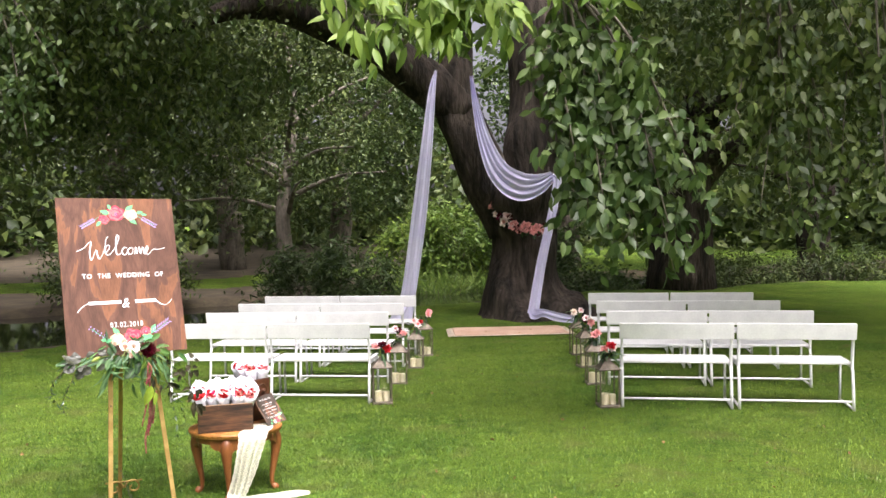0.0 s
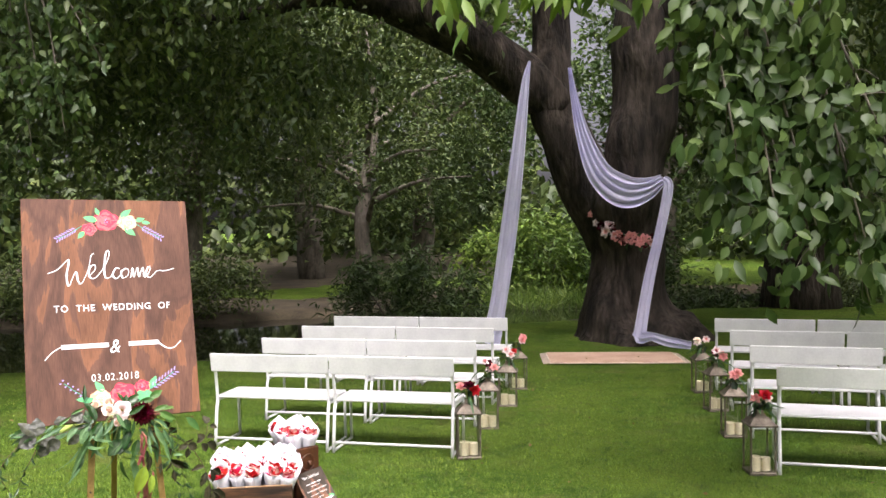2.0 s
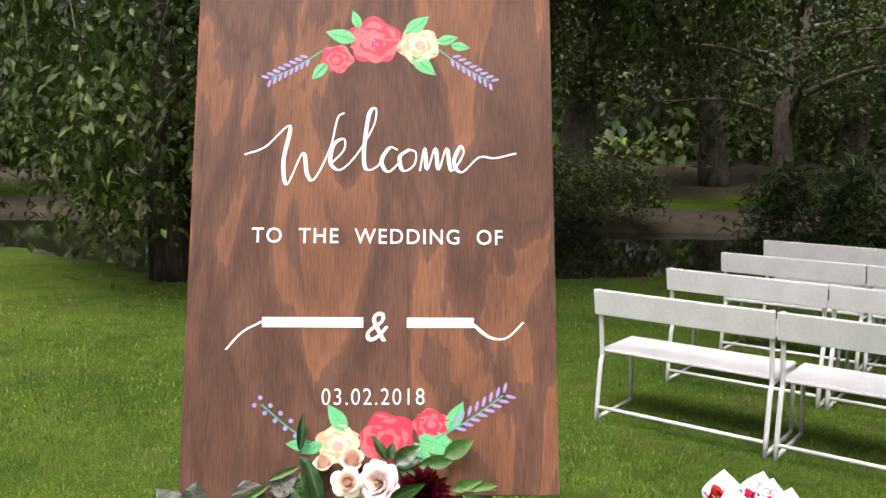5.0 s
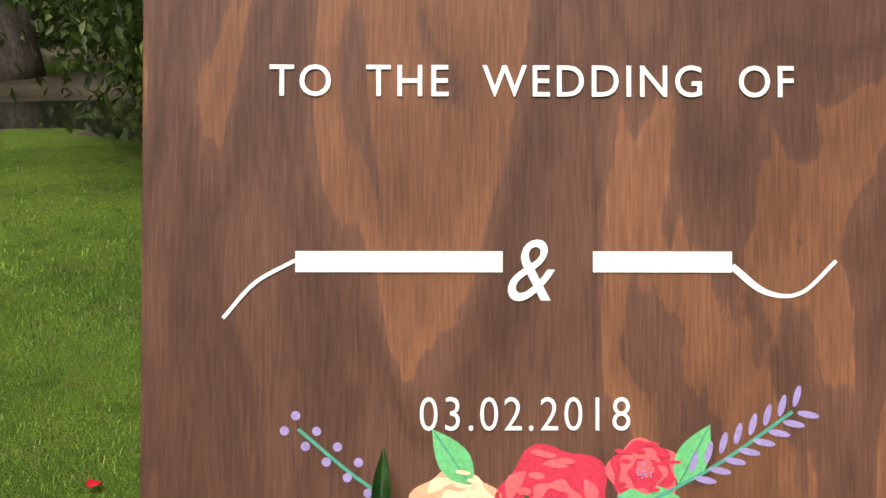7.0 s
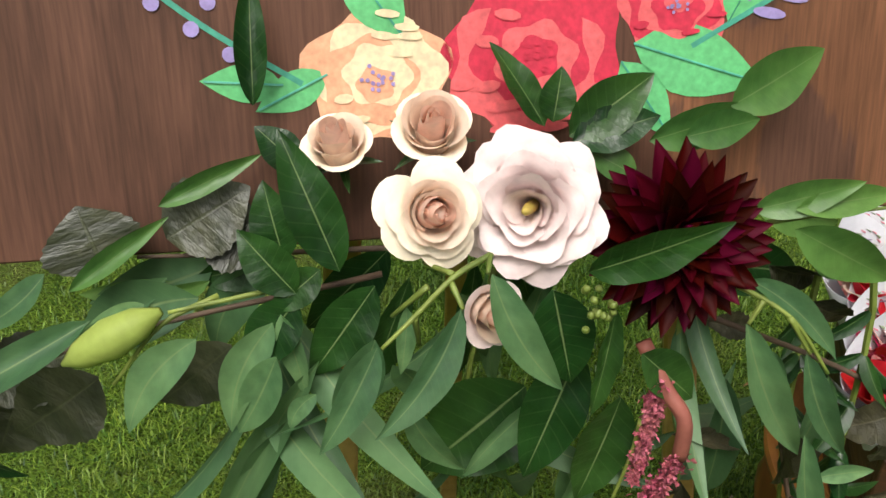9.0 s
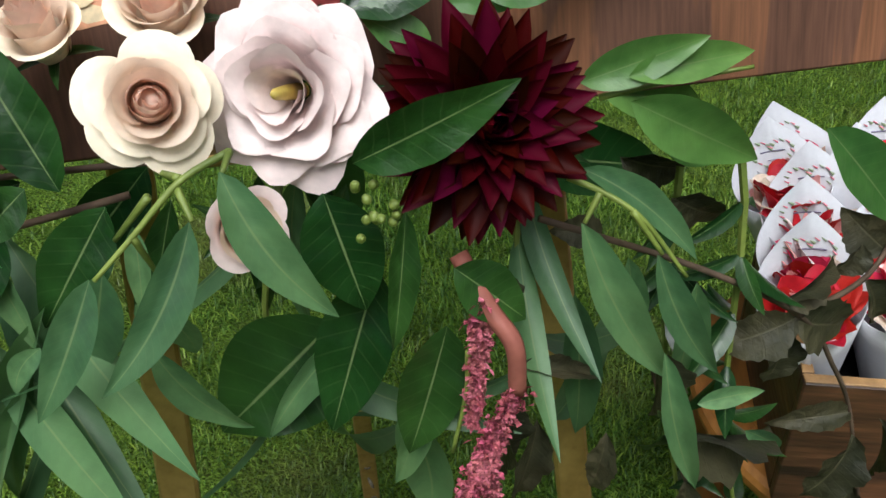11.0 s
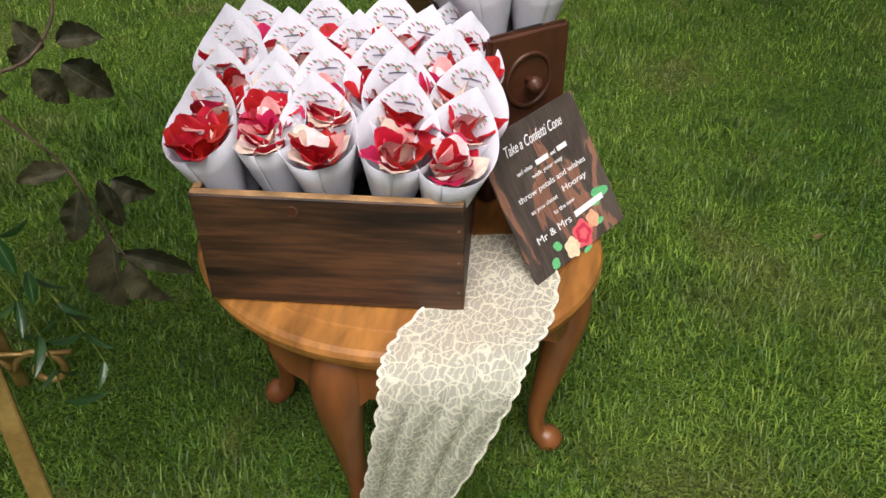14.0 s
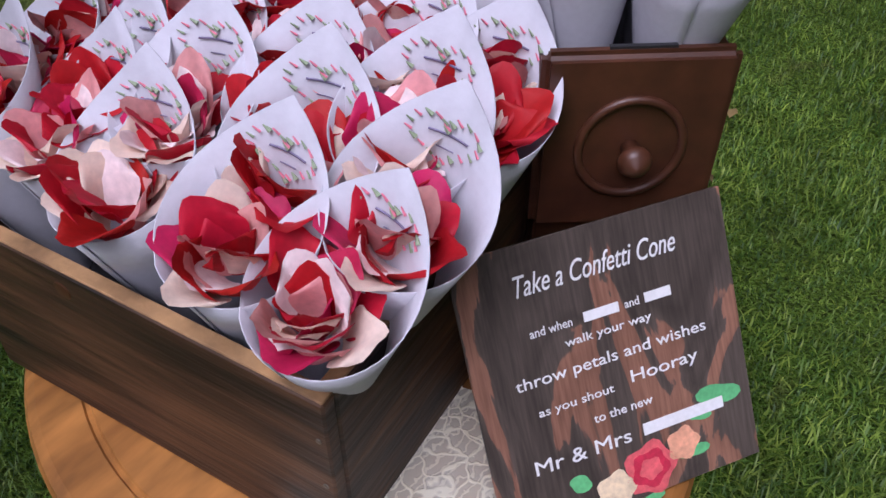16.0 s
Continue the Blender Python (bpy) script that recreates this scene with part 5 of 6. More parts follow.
TA, TB = 0.272, 0.236
EDGE = ((0.034, -0.036), (0.016, -0.033), (0.006, -0.026), (0.005, -0.020), (0.001, -0.015), (0.0, -0.009), (0.003, -0.003), (0.010, 0.0), (0.040, 0.0), (0.0415, -0.0025), (0.0445, -0.0025), (0.046, 0.0))
part("tabletop", oval_stack([(TA - d, TB - d, TZ + z) for d, z in EDGE], 72), WALNUT, table, smooth=False)
part("apron", oval_stack([(TA - 0.040, TB - 0.040, TZ - 0.070), (TA - 0.034, TB - 0.034, TZ - 0.066), (TA - 0.034, TB - 0.034, TZ - 0.036)], 72), MAHOGANY, table)
for ang in (-97, 178, 3, 85):
    a = radians(ang)
    ex, ey = math.cos(a), math.sin(a)
    q = smoothed([(0.205, TZ - 0.03, 0.030), (0.232, TZ - 0.09, 0.034), (0.222, 0.19, 0.023), (0.205, 0.09, 0.015), (0.206, 0.035, 0.013), (0.222, 0.016, 0.021), (0.232, 0.004, 0.020)], 5)
    bm = bmesh.new()
    k2 = TB / TA + (1 - TB / TA) * abs(ex)
    tube(bm, [(p[0] * ex * k2 * 1.0, p[0] * ey * k2, p[1]) for p in q], [p[2] for p in q], 14)
    lg = part("leg", bm, MAHOGANY, table, smooth=True)
    for sg in (-1, 1):
        bm = bmesh.new()
        t = Vector((-ey, ex, 0)) * sg
        base = Vector((0.226 * ex * k2, 0.226 * ey * k2, TZ - 0.045))
        v0 = [base + t * x + Vector((0, 0, -z)) - Vector((ex, ey, 0)) * (x * x * 1.6) for x, z in ((0.02, -0.01), (0.095, -0.01), (0.095, 0.032), (0.07, 0.050), (0.045, 0.052), (0.02, 0.085))]
        off = Vector((ex, ey, 0)) * 0.012
        fa, fb = [bm.verts.new(p + off) for p in v0], [bm.verts.new(p - off) for p in v0]
        bm.faces.new(fa), bm.faces.new(fb[::-1])
        for k in range(len(v0)):
            bm.faces.new((fa[k], fb[k], fb[(k + 1) % len(v0)], fa[(k + 1) % len(v0)]))
        bmesh.ops.recalc_face_normals(bm, faces=bm.faces)
        part("knee_bracket", bm, MAHOGANY, lg)

# ---- box of cones ----
BW, BD, BH, BT = 0.308, 0.25, 0.154, 0.011
BOX = pose(-1.256, 5.085, TZ + 0.002, 0, 0, 13.5)
crate = thing("wooden_box", BOX, "dark charred-wood open box filled with paper cones on the table", "box")
for nm, size, c in (("front_board", (BW, BT, BH), (BW / 2, BT / 2, BH / 2)), ("back_board", (BW, BT, BH), (BW / 2, BD - BT / 2, BH / 2)),
                    ("side_board", (BT, BD - 2 * BT - 0.001, BH), (BT / 2, BD / 2, BH / 2)), ("side_board", (BT, BD - 2 * BT - 0.001, BH), (BW - BT / 2, BD / 2, BH / 2)),
                    ("bottom_board", (BW - 2 * BT - 0.001, BD - 2 * BT - 0.001, 0.01), (BW / 2, BD / 2, 0.007))):
    b_ = part(nm, slab(size, pose(*c), 0.0015), OAK, crate)
    if nm != "bottom_board":
        part("worn_edge", slab((size[0] - 0.001, size[1] - 0.001, 0.002), pose(c[0], c[1], BH + 0.001), 0.0006), OAK_EDGE, b_)
for k in range(3):
    part("nail", spun([(0.002, 0), (0.002, 0.0008), (0, 0.001)], 8, pose(BW - 0.006, -0.0002, 0.03 + 0.045 * k, 90, 0, 0)), METAL, crate)
part("wood_knot", spun([(0.007, 0), (0.006, 0.0006), (0, 0.0008)], 16, pose(0.115, 0.0, BH - 0.017, 90, 0, 0)), DRAWER, crate)
BLACK = surface("matte_black", (0.008, 0.008, 0.009), (0.02, 0.02, 0.022), scale=40, rough=0.6)
# near-black slab filling the lower part of the box, round the cone tips
part("liner", slab((BW - 2 * BT - 0.004, BD - 2 * BT - 0.004, 0.05), pose(BW / 2, BD / 2, 0.04), 0.004), BLACK, crate)

# ---- confetti cones ----
PAPER = surface("white_card", (0.58, 0.585, 0.63), (0.63, 0.635, 0.68), scale=6, rough=0.65, bump=0.05, fine=200, grain=0.03, rand=0.02, through_light=0.08)
PRINT_GREEN, PRINT_PINK, PRINT_INK = paint("print_green", (0.26, 0.34, 0.20)), paint("print_pink", (0.75, 0.20, 0.28)), paint("print_ink", (0.20, 0.18, 0.28))
CL, ALPHA = 0.172, radians(14.3)


def on_cone(phi, s, lift=0.0):
    """The place on the rolled sheet at angle phi (0 to 90 degrees of the flat square) and distance s from its corner; 45 degrees is at the back, +y."""
    a = (phi - 45) / 90 * (math.pi / 2) / math.sin(ALPHA) + math.pi / 2
    r = s * math.sin(ALPHA) - lift
    if phi > 80:
        r += 0.0012
    return Vector((r * math.cos(a), r * math.sin(a), s * math.cos(ALPHA)))


def cone_thing(seed):
    rng_ = random.Random(seed)
    t = thing("confetti_cone", Matrix(), "white paper cone printed with a heart wreath, full of petals", "paper cone", "confetti cones")
    bm = bmesh.new()
    rows_ = []
    for i in range(41):
        phi = 90 * i / 40
        edge = CL * (1 + 0.86 * (1 / max(math.cos(radians(phi)), math.sin(radians(phi))) - 1))
        rows_.append([bm.verts.new(on_cone(phi, edge * k / 6 if k else 0.0015)) for k in range(7)])
    for a, b in zip(rows_, rows_[1:]):
        for k in range(6):
            bm.faces.new((a[k], b[k], b[k + 1], a[k + 1]))
    cone = part("paper", bm, PAPER, t, smooth=True)
    mod = cone.modifiers.new("thick", "SOLIDIFY")
    mod.thickness, mod.offset = 0.0006, 0
    # printed wreath on the inner side of the point
    c0, w = CL * 1.13, 0.023
    for k in range(26):
        th = 2 * math.pi * k / 26
        hx, hy = 16 * math.sin(th) ** 3 / 17, (13 * math.cos(th) - 5 * math.cos(2 * th) - 2 * math.cos(3 * th) - math.cos(4 * th)) / 17
        s = c0 + w * 0.8 * hy
        phi = 45 + math.degrees(hx * w / s)
        p = on_cone(phi, s, 0.0014)
        q = on_cone(phi + 1.2, s + 0.003, 0.0014)
        bm = bmesh.new()
        tube(bm, [p, q], [0.0009 if k % 4 else 0.0017, 0.0004], 5)
        part("printed_sprig", bm, (PRINT_GREEN, PRINT_PINK, PRINT_GREEN, PRINT_PINK)[k % 4], cone)
    for dz, ln in ((0.004, 0.024), (-0.005, 0.011)):
        bm = bmesh.new()
        tube(bm, [on_cone(45 + math.degrees(u * ln / c0), c0 + dz, 0.0014) for u in (-0.5, -0.25, 0, 0.25, 0.5)], 0.0007 if dz > 0 else 0.0004, 4)
        part("name_bar", bm, PRINT_INK, cone)
    R = CL * math.sin(ALPHA)
    for k in range(18):
        me = PETALS[rng_.randrange(len(PETALS))]
        a, d = rng_.uniform(0, 6.28), R * rng_.uniform(0.03, 0.36)
        lay(me, "petal", t, pose(d * math.cos(a), d * math.sin(a) - 0.010, CL * math.cos(ALPHA) - 0.014 + rng_.uniform(-0.005, 0.008)) @ pose(0, 0, 0, 0, 0, math.degrees(a) - 90 + rng_.uniform(-40, 40)) @ pose(0, 0, 0, rng_.uniform(-42, 12), rng_.uniform(-15, 15), 0) @ Matrix.Scale(rng_.uniform(0.72, 0.94), 4))
    return t


PETALS = []
for k, mt in enumerate((PETAL_RED, PETAL_RED, PETAL_CRIMSON, PETAL_PINK, PETAL_BLUSH, PETAL_RED, PETAL_PEACH)):
    v, f = petal_grid(0.046 + 0.005 * (k % 3), 0.042 + 0.005 * (k % 2), 0.75 + 0.35 * (k % 2), 0.34, 9, 8, 0, 0.035)
    o = raw_mesh("petal", v, f, mt, smooth=True)
    PETALS.append(o.data)
    bpy.data.objects.remove(o)
cones = [cone_thing(200 + k) for k in range(6)]
crng = random.Random(31)
slots = []
for r, cnt in enumerate((5, 5, 4, 5, 4)):
    for c in range(cnt):
        f = c / (cnt - 1) - 0.5
        x = BW / 2 + f * (0.225 if cnt == 5 else 0.185)
        y = 0.042 + 0.039 * r + (0.014 if r == 0 and c == 1 else 0.0)
        slots.append((BOX @ Vector((x, y + 0.022, 0.036 + 0.005 * r + crng.uniform(-0.006, 0.008))), 13.5 + crng.uniform(-14, 14), 7 - 3.2 * r + crng.uniform(-2, 2), f * 24 + crng.uniform(-3, 3)))


def set_cone(k, p, yaw, fwd, side):
    m = Matrix.Translation(p) @ pose(0, 0, 0, fwd, 0, 0) @ pose(0, 0, 0, 0, side, 0) @ pose(0, 0, 0, 0, 0, yaw)
    if k < len(cones):
        cones[k].matrix_basis = m
    else:
        copy_thing(cones[k % len(cones)], m)


for k, s_ in enumerate(slots):
    set_cone(k, *s_)

# ---- old drawer on a riser, with more cones ----
DYAW = 47.0
RISER_H = 0.116
DR = pose(-0.9915, 5.365, TZ + 0.002, 0, 0, DYAW)
DW, DL, DH, DT = 0.119, 0.24, 0.134, 0.010
riser = thing("wooden_riser", DR, "dark brown wooden block under the drawer on the table", "block")
part("body", slab((DW - 0.012, 0.085, RISER_H - 0.003), pose(DW / 2, 0.055, (RISER_H - 0.003) / 2), 0.002), DRAWER, riser)
drawer = thing("old_drawer", DR @ pose(0, 0, RISER_H), "small old dark wooden sewing drawer with round knob holding cones", "drawer")
part("front_panel", slab((DW, 0.014, DH), pose(DW / 2, 0.007, DH / 2), 0.005, 3), DRAWER, drawer)
part("back_panel", slab((DW - 0.004, DT, DH - 0.012), pose(DW / 2, DL - DT / 2, (DH - 0.012) / 2), 0.001), DRAWER, drawer)
for x in (DT / 2, DW - DT / 2):
    part("side_panel", slab((DT - 0.002, DL - 0.014 - DT - 0.001, DH - 0.010), pose(x, 0.014 + (DL - 0.014 - DT) / 2, (DH - 0.010) / 2), 0.001), DRAWER, drawer)
part("bottom_panel", slab((DW - 2 * DT, DL - 0.03, 0.006), pose(DW / 2, DL / 2, 0.006)), DRAWER, drawer)
bm = bmesh.new()
tube(bm, [(DW / 2 + 0.033 * math.cos(a), -0.001, DH / 2 + 0.036 * math.sin(a)) for a in (2 * math.pi * k / 32 for k in range(33))], 0.003, 8, cap=False)
part("carved_ring", bm, DRAWER, drawer, smooth=True)
part("knob", spun([(0.006, 0), (0.005, 0.006), (0.010, 0.012), (0.011, 0.016), (0.008, 0.021), (0, 0.023)], 18, pose(DW / 2, -0.0002, DH / 2, 90, 0, 0)), DRAWER, drawer, "round turned wooden knob", smooth=True)
part("slot", slab((0.04, 0.003, 0.002), pose(DW / 2, 0.007, DH + 0.0008)), BLACK, drawer)
for r in range(4):
    for c in range(2):
        p = DR @ Vector((0.038 + 0.043 * c, 0.048 + 0.050 * r, RISER_H + 0.022))
        set_cone(99 + r + c * 7, p, DYAW * 0.4 + crng.uniform(-15, 15), -1 - 3 * r + crng.uniform(-3, 3), (c - 0.5) * 18 + crng.uniform(-6, 6))

# ---- card leaning on the riser ----
CARD = plywood("printed_card", (0.080, 0.064, 0.052), (0.25, 0.125, 0.08), (17, 17, 7), 0.52, 0.35)
pb0, pb1, pt1 = Vector((-0.883, 5.228, TZ + 0.004)), Vector((-0.806, 5.402, TZ + 0.004)), Vector((-0.899, 5.436, TZ + 0.150))
ex = (pb1 - pb0).normalized()
ez = (pt1 - pb1)
ez = (ez - ex * ez.dot(ex)).normalized()
ey = ez.cross(ex)
PW, PH = (pb1 - pb0).length, 0.188
cm = Matrix((ex, ey, ez)).transposed().to_4x4()
cm.translation = pb0 + ez * 0.0
card = thing("table_card", cm, "printed wood-look card with white wording leaning on the drawer", "card")
part("card", slab((PW, 0.003, PH), pose(PW / 2, 0.0015, PH / 2), 0.0006), CARD, card)
for s_, z, w, h, sh in (("Take a Confetti Cone", 0.865, 0.66, 0.085, 0.35), ("and when", 0.70, 0.17, 0.036, 0), ("and", 0.70, 0.06, 0.034, 0), ("walk your way", 0.63, 0.36, 0.045, 0), ("throw petals and wishes", 0.535, 0.80, 0.062, 0),
                        ("as you shout", 0.425, 0.31, 0.045, 0), ("Hooray", 0.44, 0.29, 0.066, 0), ("to the new", 0.345, 0.25, 0.036, 0), ("Mr & Mrs", 0.245, 0.40, 0.058, 0)):
    x = {"and when": 0.30, "and": 0.60, "as you shout": 0.34, "Hooray": 0.68, "Mr & Mrs": 0.33}.get(s_, 0.5)
    lettering(s_, x * PW, z * PH, w * 0.9 * PW, h * 0.85 * PH, card, y=-0.0006, shear=sh)
for x0, x1, z in ((0.42, 0.55, 0.70), (0.65, 0.75, 0.70), (0.56, 0.88, 0.245)):
    part("name_bar", slab(((x1 - x0) * PW, 0.0008, (0.034 if z > 0.5 else 0.042) * PH), pose((x0 + x1) / 2 * PW, -0.0005, z * PH)), INK, card)
for cx, cz, r, mt in ((0.42, 0.065, 0.014, P_CREAM), (0.56, 0.10, 0.019, P_PINK), (0.70, 0.145, 0.012, P_PEACH)):
    for k in range(3):
        bm = bmesh.new()
        disc(bm, cx * PW, cz * PH, r * (1 - 0.28 * k), r * (0.95 - 0.28 * k), -0.0006 - 0.0003 * k, 5, 0.12, 24, k)
        part("printed_flower", bm, (mt, P_RED if mt is P_PINK else mt, mt)[k], card)
for cx, cz, L, a in ((0.36, 0.10, 0.028, 150), (0.66, 0.09, 0.03, 10), (0.75, 0.17, 0.024, 60), (0.50, 0.03, 0.024, -40), (0.80, 0.18, 0.045, 55), (0.30, 0.06, 0.03, 190)):
    bm = bmesh.new()
    disc(bm, cx * PW + L * 0.5 * math.cos(radians(a)), cz * PH + L * 0.5 * math.sin(radians(a)), L * 0.32, L * 0.18, -0.0005, 2, 0.3, 16, radians(a))
    part("printed_leaf", bm, P_GREEN, card)

# ---- lace runner ----
LACE = bpy.data.materials.new("ivory_lace")
LACE.use_nodes = True
ln = LACE.node_tree
lb = ln.nodes["Principled BSDF"]
lb.inputs["Base Color"].default_value, lb.inputs["Roughness"].default_value = (0.88, 0.88, 0.70, 1), 0.8
uvn = ln.nodes.new("ShaderNodeTexCoord")
vo, no = ln.nodes.new("ShaderNodeTexVoronoi"), ln.nodes.new("ShaderNodeTexNoise")
vo.feature = "DISTANCE_TO_EDGE"
vo.inputs["Scale"].default_value = 62
no.inputs["Scale"].default_value, no.inputs["Detail"].default_value = 26, 3
sway = ln.nodes.new("ShaderNodeVectorMath")
sway.operation = "MULTIPLY_ADD"
sway.inputs[1].default_value = (0.035, 0.035, 0.035)
ln.links.new(uvn.outputs["Object"], no.inputs[0]), ln.links.new(no.outputs["Color"], sway.inputs[0])
ln.links.new(uvn.outputs["Object"], sway.inputs[2]), ln.links.new(sway.outputs[0], vo.inputs[0])
wv_ = ln.nodes.new("ShaderNodeTexWave")
wv_.inputs["Scale"].default_value, wv_.inputs["Distortion"].default_value, wv_.inputs["Detail Scale"].default_value = 42, 7, 2
ln.links.new(uvn.outputs["Object"], wv_.inputs[0])
m1, m2, m3 = ln.nodes.new("ShaderNodeMapRange"), ln.nodes.new("ShaderNodeMapRange"), ln.nodes.new("ShaderNodeMath")
m1.inputs[1].default_value, m1.inputs[2].default_value, m1.inputs[3].default_value, m1.inputs[4].default_value = 0.03, 0.09, 1.0, 0.58
m2.inputs[1].default_value, m2.inputs[2].default_value, m2.inputs[3].default_value, m2.inputs[4].default_value = 0.62, 0.9, 0.0, 0.85
m3.operation = "MAXIMUM"
ln.links.new(vo.outputs[0], m1.inputs[0]), ln.links.new(wv_.outputs[1], m2.inputs[0])
ln.links.new(m1.outputs[0], m3.inputs[0]), ln.links.new(m2.outputs[0], m3.inputs[1])
tb, mxs, tl_, mx2 = ln.nodes.new("ShaderNodeBsdfTransparent"), ln.nodes.new("ShaderNodeMixShader"), ln.nodes.new("ShaderNodeBsdfTranslucent"), ln.nodes.new("ShaderNodeMixShader")
tl_.inputs[0].default_value = (0.8, 0.78, 0.64, 1)
mx2.inputs[0].default_value = 0.3
ln.links.new(lb.outputs[0], mx2.inputs[1]), ln.links.new(tl_.outputs[0], mx2.inputs[2])
ln.links.new(m3.outputs[0], mxs.inputs[0]), ln.links.new(tb.outputs[0], mxs.inputs[1]), ln.links.new(mx2.outputs[0], mxs.inputs[2])
ln.links.new(mxs.outputs[0], ln.nodes["Material Output"].inputs[0])
lbp = ln.nodes.new("ShaderNodeBump")
lbp.inputs["Distance"].default_value = 0.002
ln.links.new(m3.outputs[0], lbp.inputs["Height"]), ln.links.new(lbp.outputs[0], lb.inputs["Normal"])


def lace_sheet(mid, steps=10, across=22):
    """mid: (x, y, z, half width, side dx, side dy) rows along the cloth; scalloped edges and a few folds."""
    q = smoothed(mid, steps)
    n = len(q)
    V = []
    for i, (x, y, z, hw, sx, sy) in enumerate(q):
        L = math.hypot(sx, sy)
        for k in range(across):
            u = 2 * k / (across - 1) - 1
            w = hw * u * (1 + 0.07 * abs(math.sin(i * 0.75)) * (abs(u) > 0.9))
            fold = (0.0025 + 0.0145 * min(1, max(0, (TZ - z) / 0.09))) * math.sin(u * 6.0 + 0.6 * math.sin(i * 0.15)) * (0.2 + 0.8 * min(1, (i + 3) / 12))
            V.append((x + sx / L * w + 0.25 * fold, y + sy / L * w - abs(fold) * 0.8 if z < TZ - 0.02 else y + sy / L * w, z + (abs(fold) * 0.6 if z > TZ - 0.02 or z < 0.05 else 0)))
    ii = np.arange(n * across).reshape(n, across)
    F = np.stack([ii[:-1, :-1], ii[:-1, 1:], ii[1:, 1:], ii[1:, :-1]], -1).reshape(-1, 4)
    return np.array(V), F


V, F = lace_sheet([(-0.945, 5.32, TZ + 0.003, 0.05, 1, 0.4), (-0.93, 5.22, TZ + 0.003, 0.07, 1, 0.5), (-0.935, 5.13, TZ + 0.004, 0.085, 1, 0.45), (-0.94, 5.075, TZ + 0.002, 0.080, 1, 0.45), (-0.94, 5.05, TZ - 0.025, 0.074, 1, 0.4), (-0.962, 5.05, 0.28, 0.066, 1, 0.35), (-0.995, 5.06, 0.16, 0.058, 1, 0.3), (-1.035, 5.075, 0.05, 0.052, 1, 0.25), (-1.03, 5.07, 0.018, 0.05, 1, 0.9), (-0.96, 5.09, 0.014, 0.05, 0.3, 1), (-0.86, 5.12, 0.012, 0.055, 0.1, 1), (-0.72, 5.16, 0.012, 0.05, -0.1, 1), (-0.64, 5.17, 0.012, 0.02, -0.1, 1)])
lace = thing("lace_runner", Matrix(), "ivory floral lace runner draped over the table to the grass", "lace")
raw_mesh("cloth", V, F, LACE, lace, smooth=True)
CORD = surface("ivory_cord", (0.70, 0.68, 0.55), (0.82, 0.80, 0.66), scale=40, rough=0.8, bump=0.2, fine=200)
for k in (0, 21):
    bm = bmesh.new()
    tube(bm, [tuple(p) for p in V.reshape(-1, 22, 3)[:, k]], 0.0022, 5)
    part("scalloped_edge", bm, CORD, lace)

# ---- petals fallen on the grass ----
for x, y, k in ((-3.39, 5.58, 0), (-2.85, 5.63, 1), (-2.84, 5.60, 4)):
    o = new("fallen_petal", PETALS[k])
    o.matrix_basis = pose(x, y, 0.03, -80, 10, 40 * k)
    tagged(o, "loose rose petal lying on the grass", "petal", "fallen petals")

# ---- trees and shrubs ----
nrng = np.random.default_rng(3)


def sprays(rng, n, box, length, per, droop=0.8, jitter=0.10):
    """Leaf centres along n drooping twigs that start inside a box (x0, x1, y0, y1, z0, z1)."""
    s = np.stack([rng.uniform(box[0], box[1], n), rng.uniform(box[2], box[3], n), rng.uniform(box[4], box[5], n)], 1)
    a = rng.uniform(0, 2 * np.pi, n)
    out = np.stack([np.cos(a), np.sin(a), np.zeros(n)], 1)
    ln = length * rng.uniform(0.5, 1.3, n)
    t = rng.uniform(0, 1, (n, per))
    p = s[:, None] + out[:, None] * (t * (1 - droop * 0.6))[..., None] * ln[:, None, None]
    p[..., 2] -= droop * ln[:, None] * t ** 1.6
    p += rng.normal(size=p.shape) * jitter
    return p.reshape(-1, 3)


def blob(rng, n, c, r, shell=0.5, clumps=40, cr=0.3):
    """Leaf centres in clumps through an ellipsoid."""
    d = unit(rng.normal(size=(clumps, 3)))
    k = (shell + (1 - shell) * rng.uniform(0, 1, clumps) ** 0.5)[:, None]
    cc = np.array(c) + d * k * np.array(r)
    i = rng.integers(0, clumps, n)
    return cc[i] + rng.normal(size=(n, 3)) * (cr * np.mean(r) * rng.uniform(0.4, 1.0, clumps)[i])[:, None]


def foliage(name, centres, mat, parent=None, length=0.12, width=0.06, hang=0.5, label="", kind=""):
    V, F = leaf_cloud(nrng, centres, length, width, hang)
    ob = raw_mesh(name, V, F, mat, parent, label)
    if kind:
        ob["kind"] = kind
    return ob


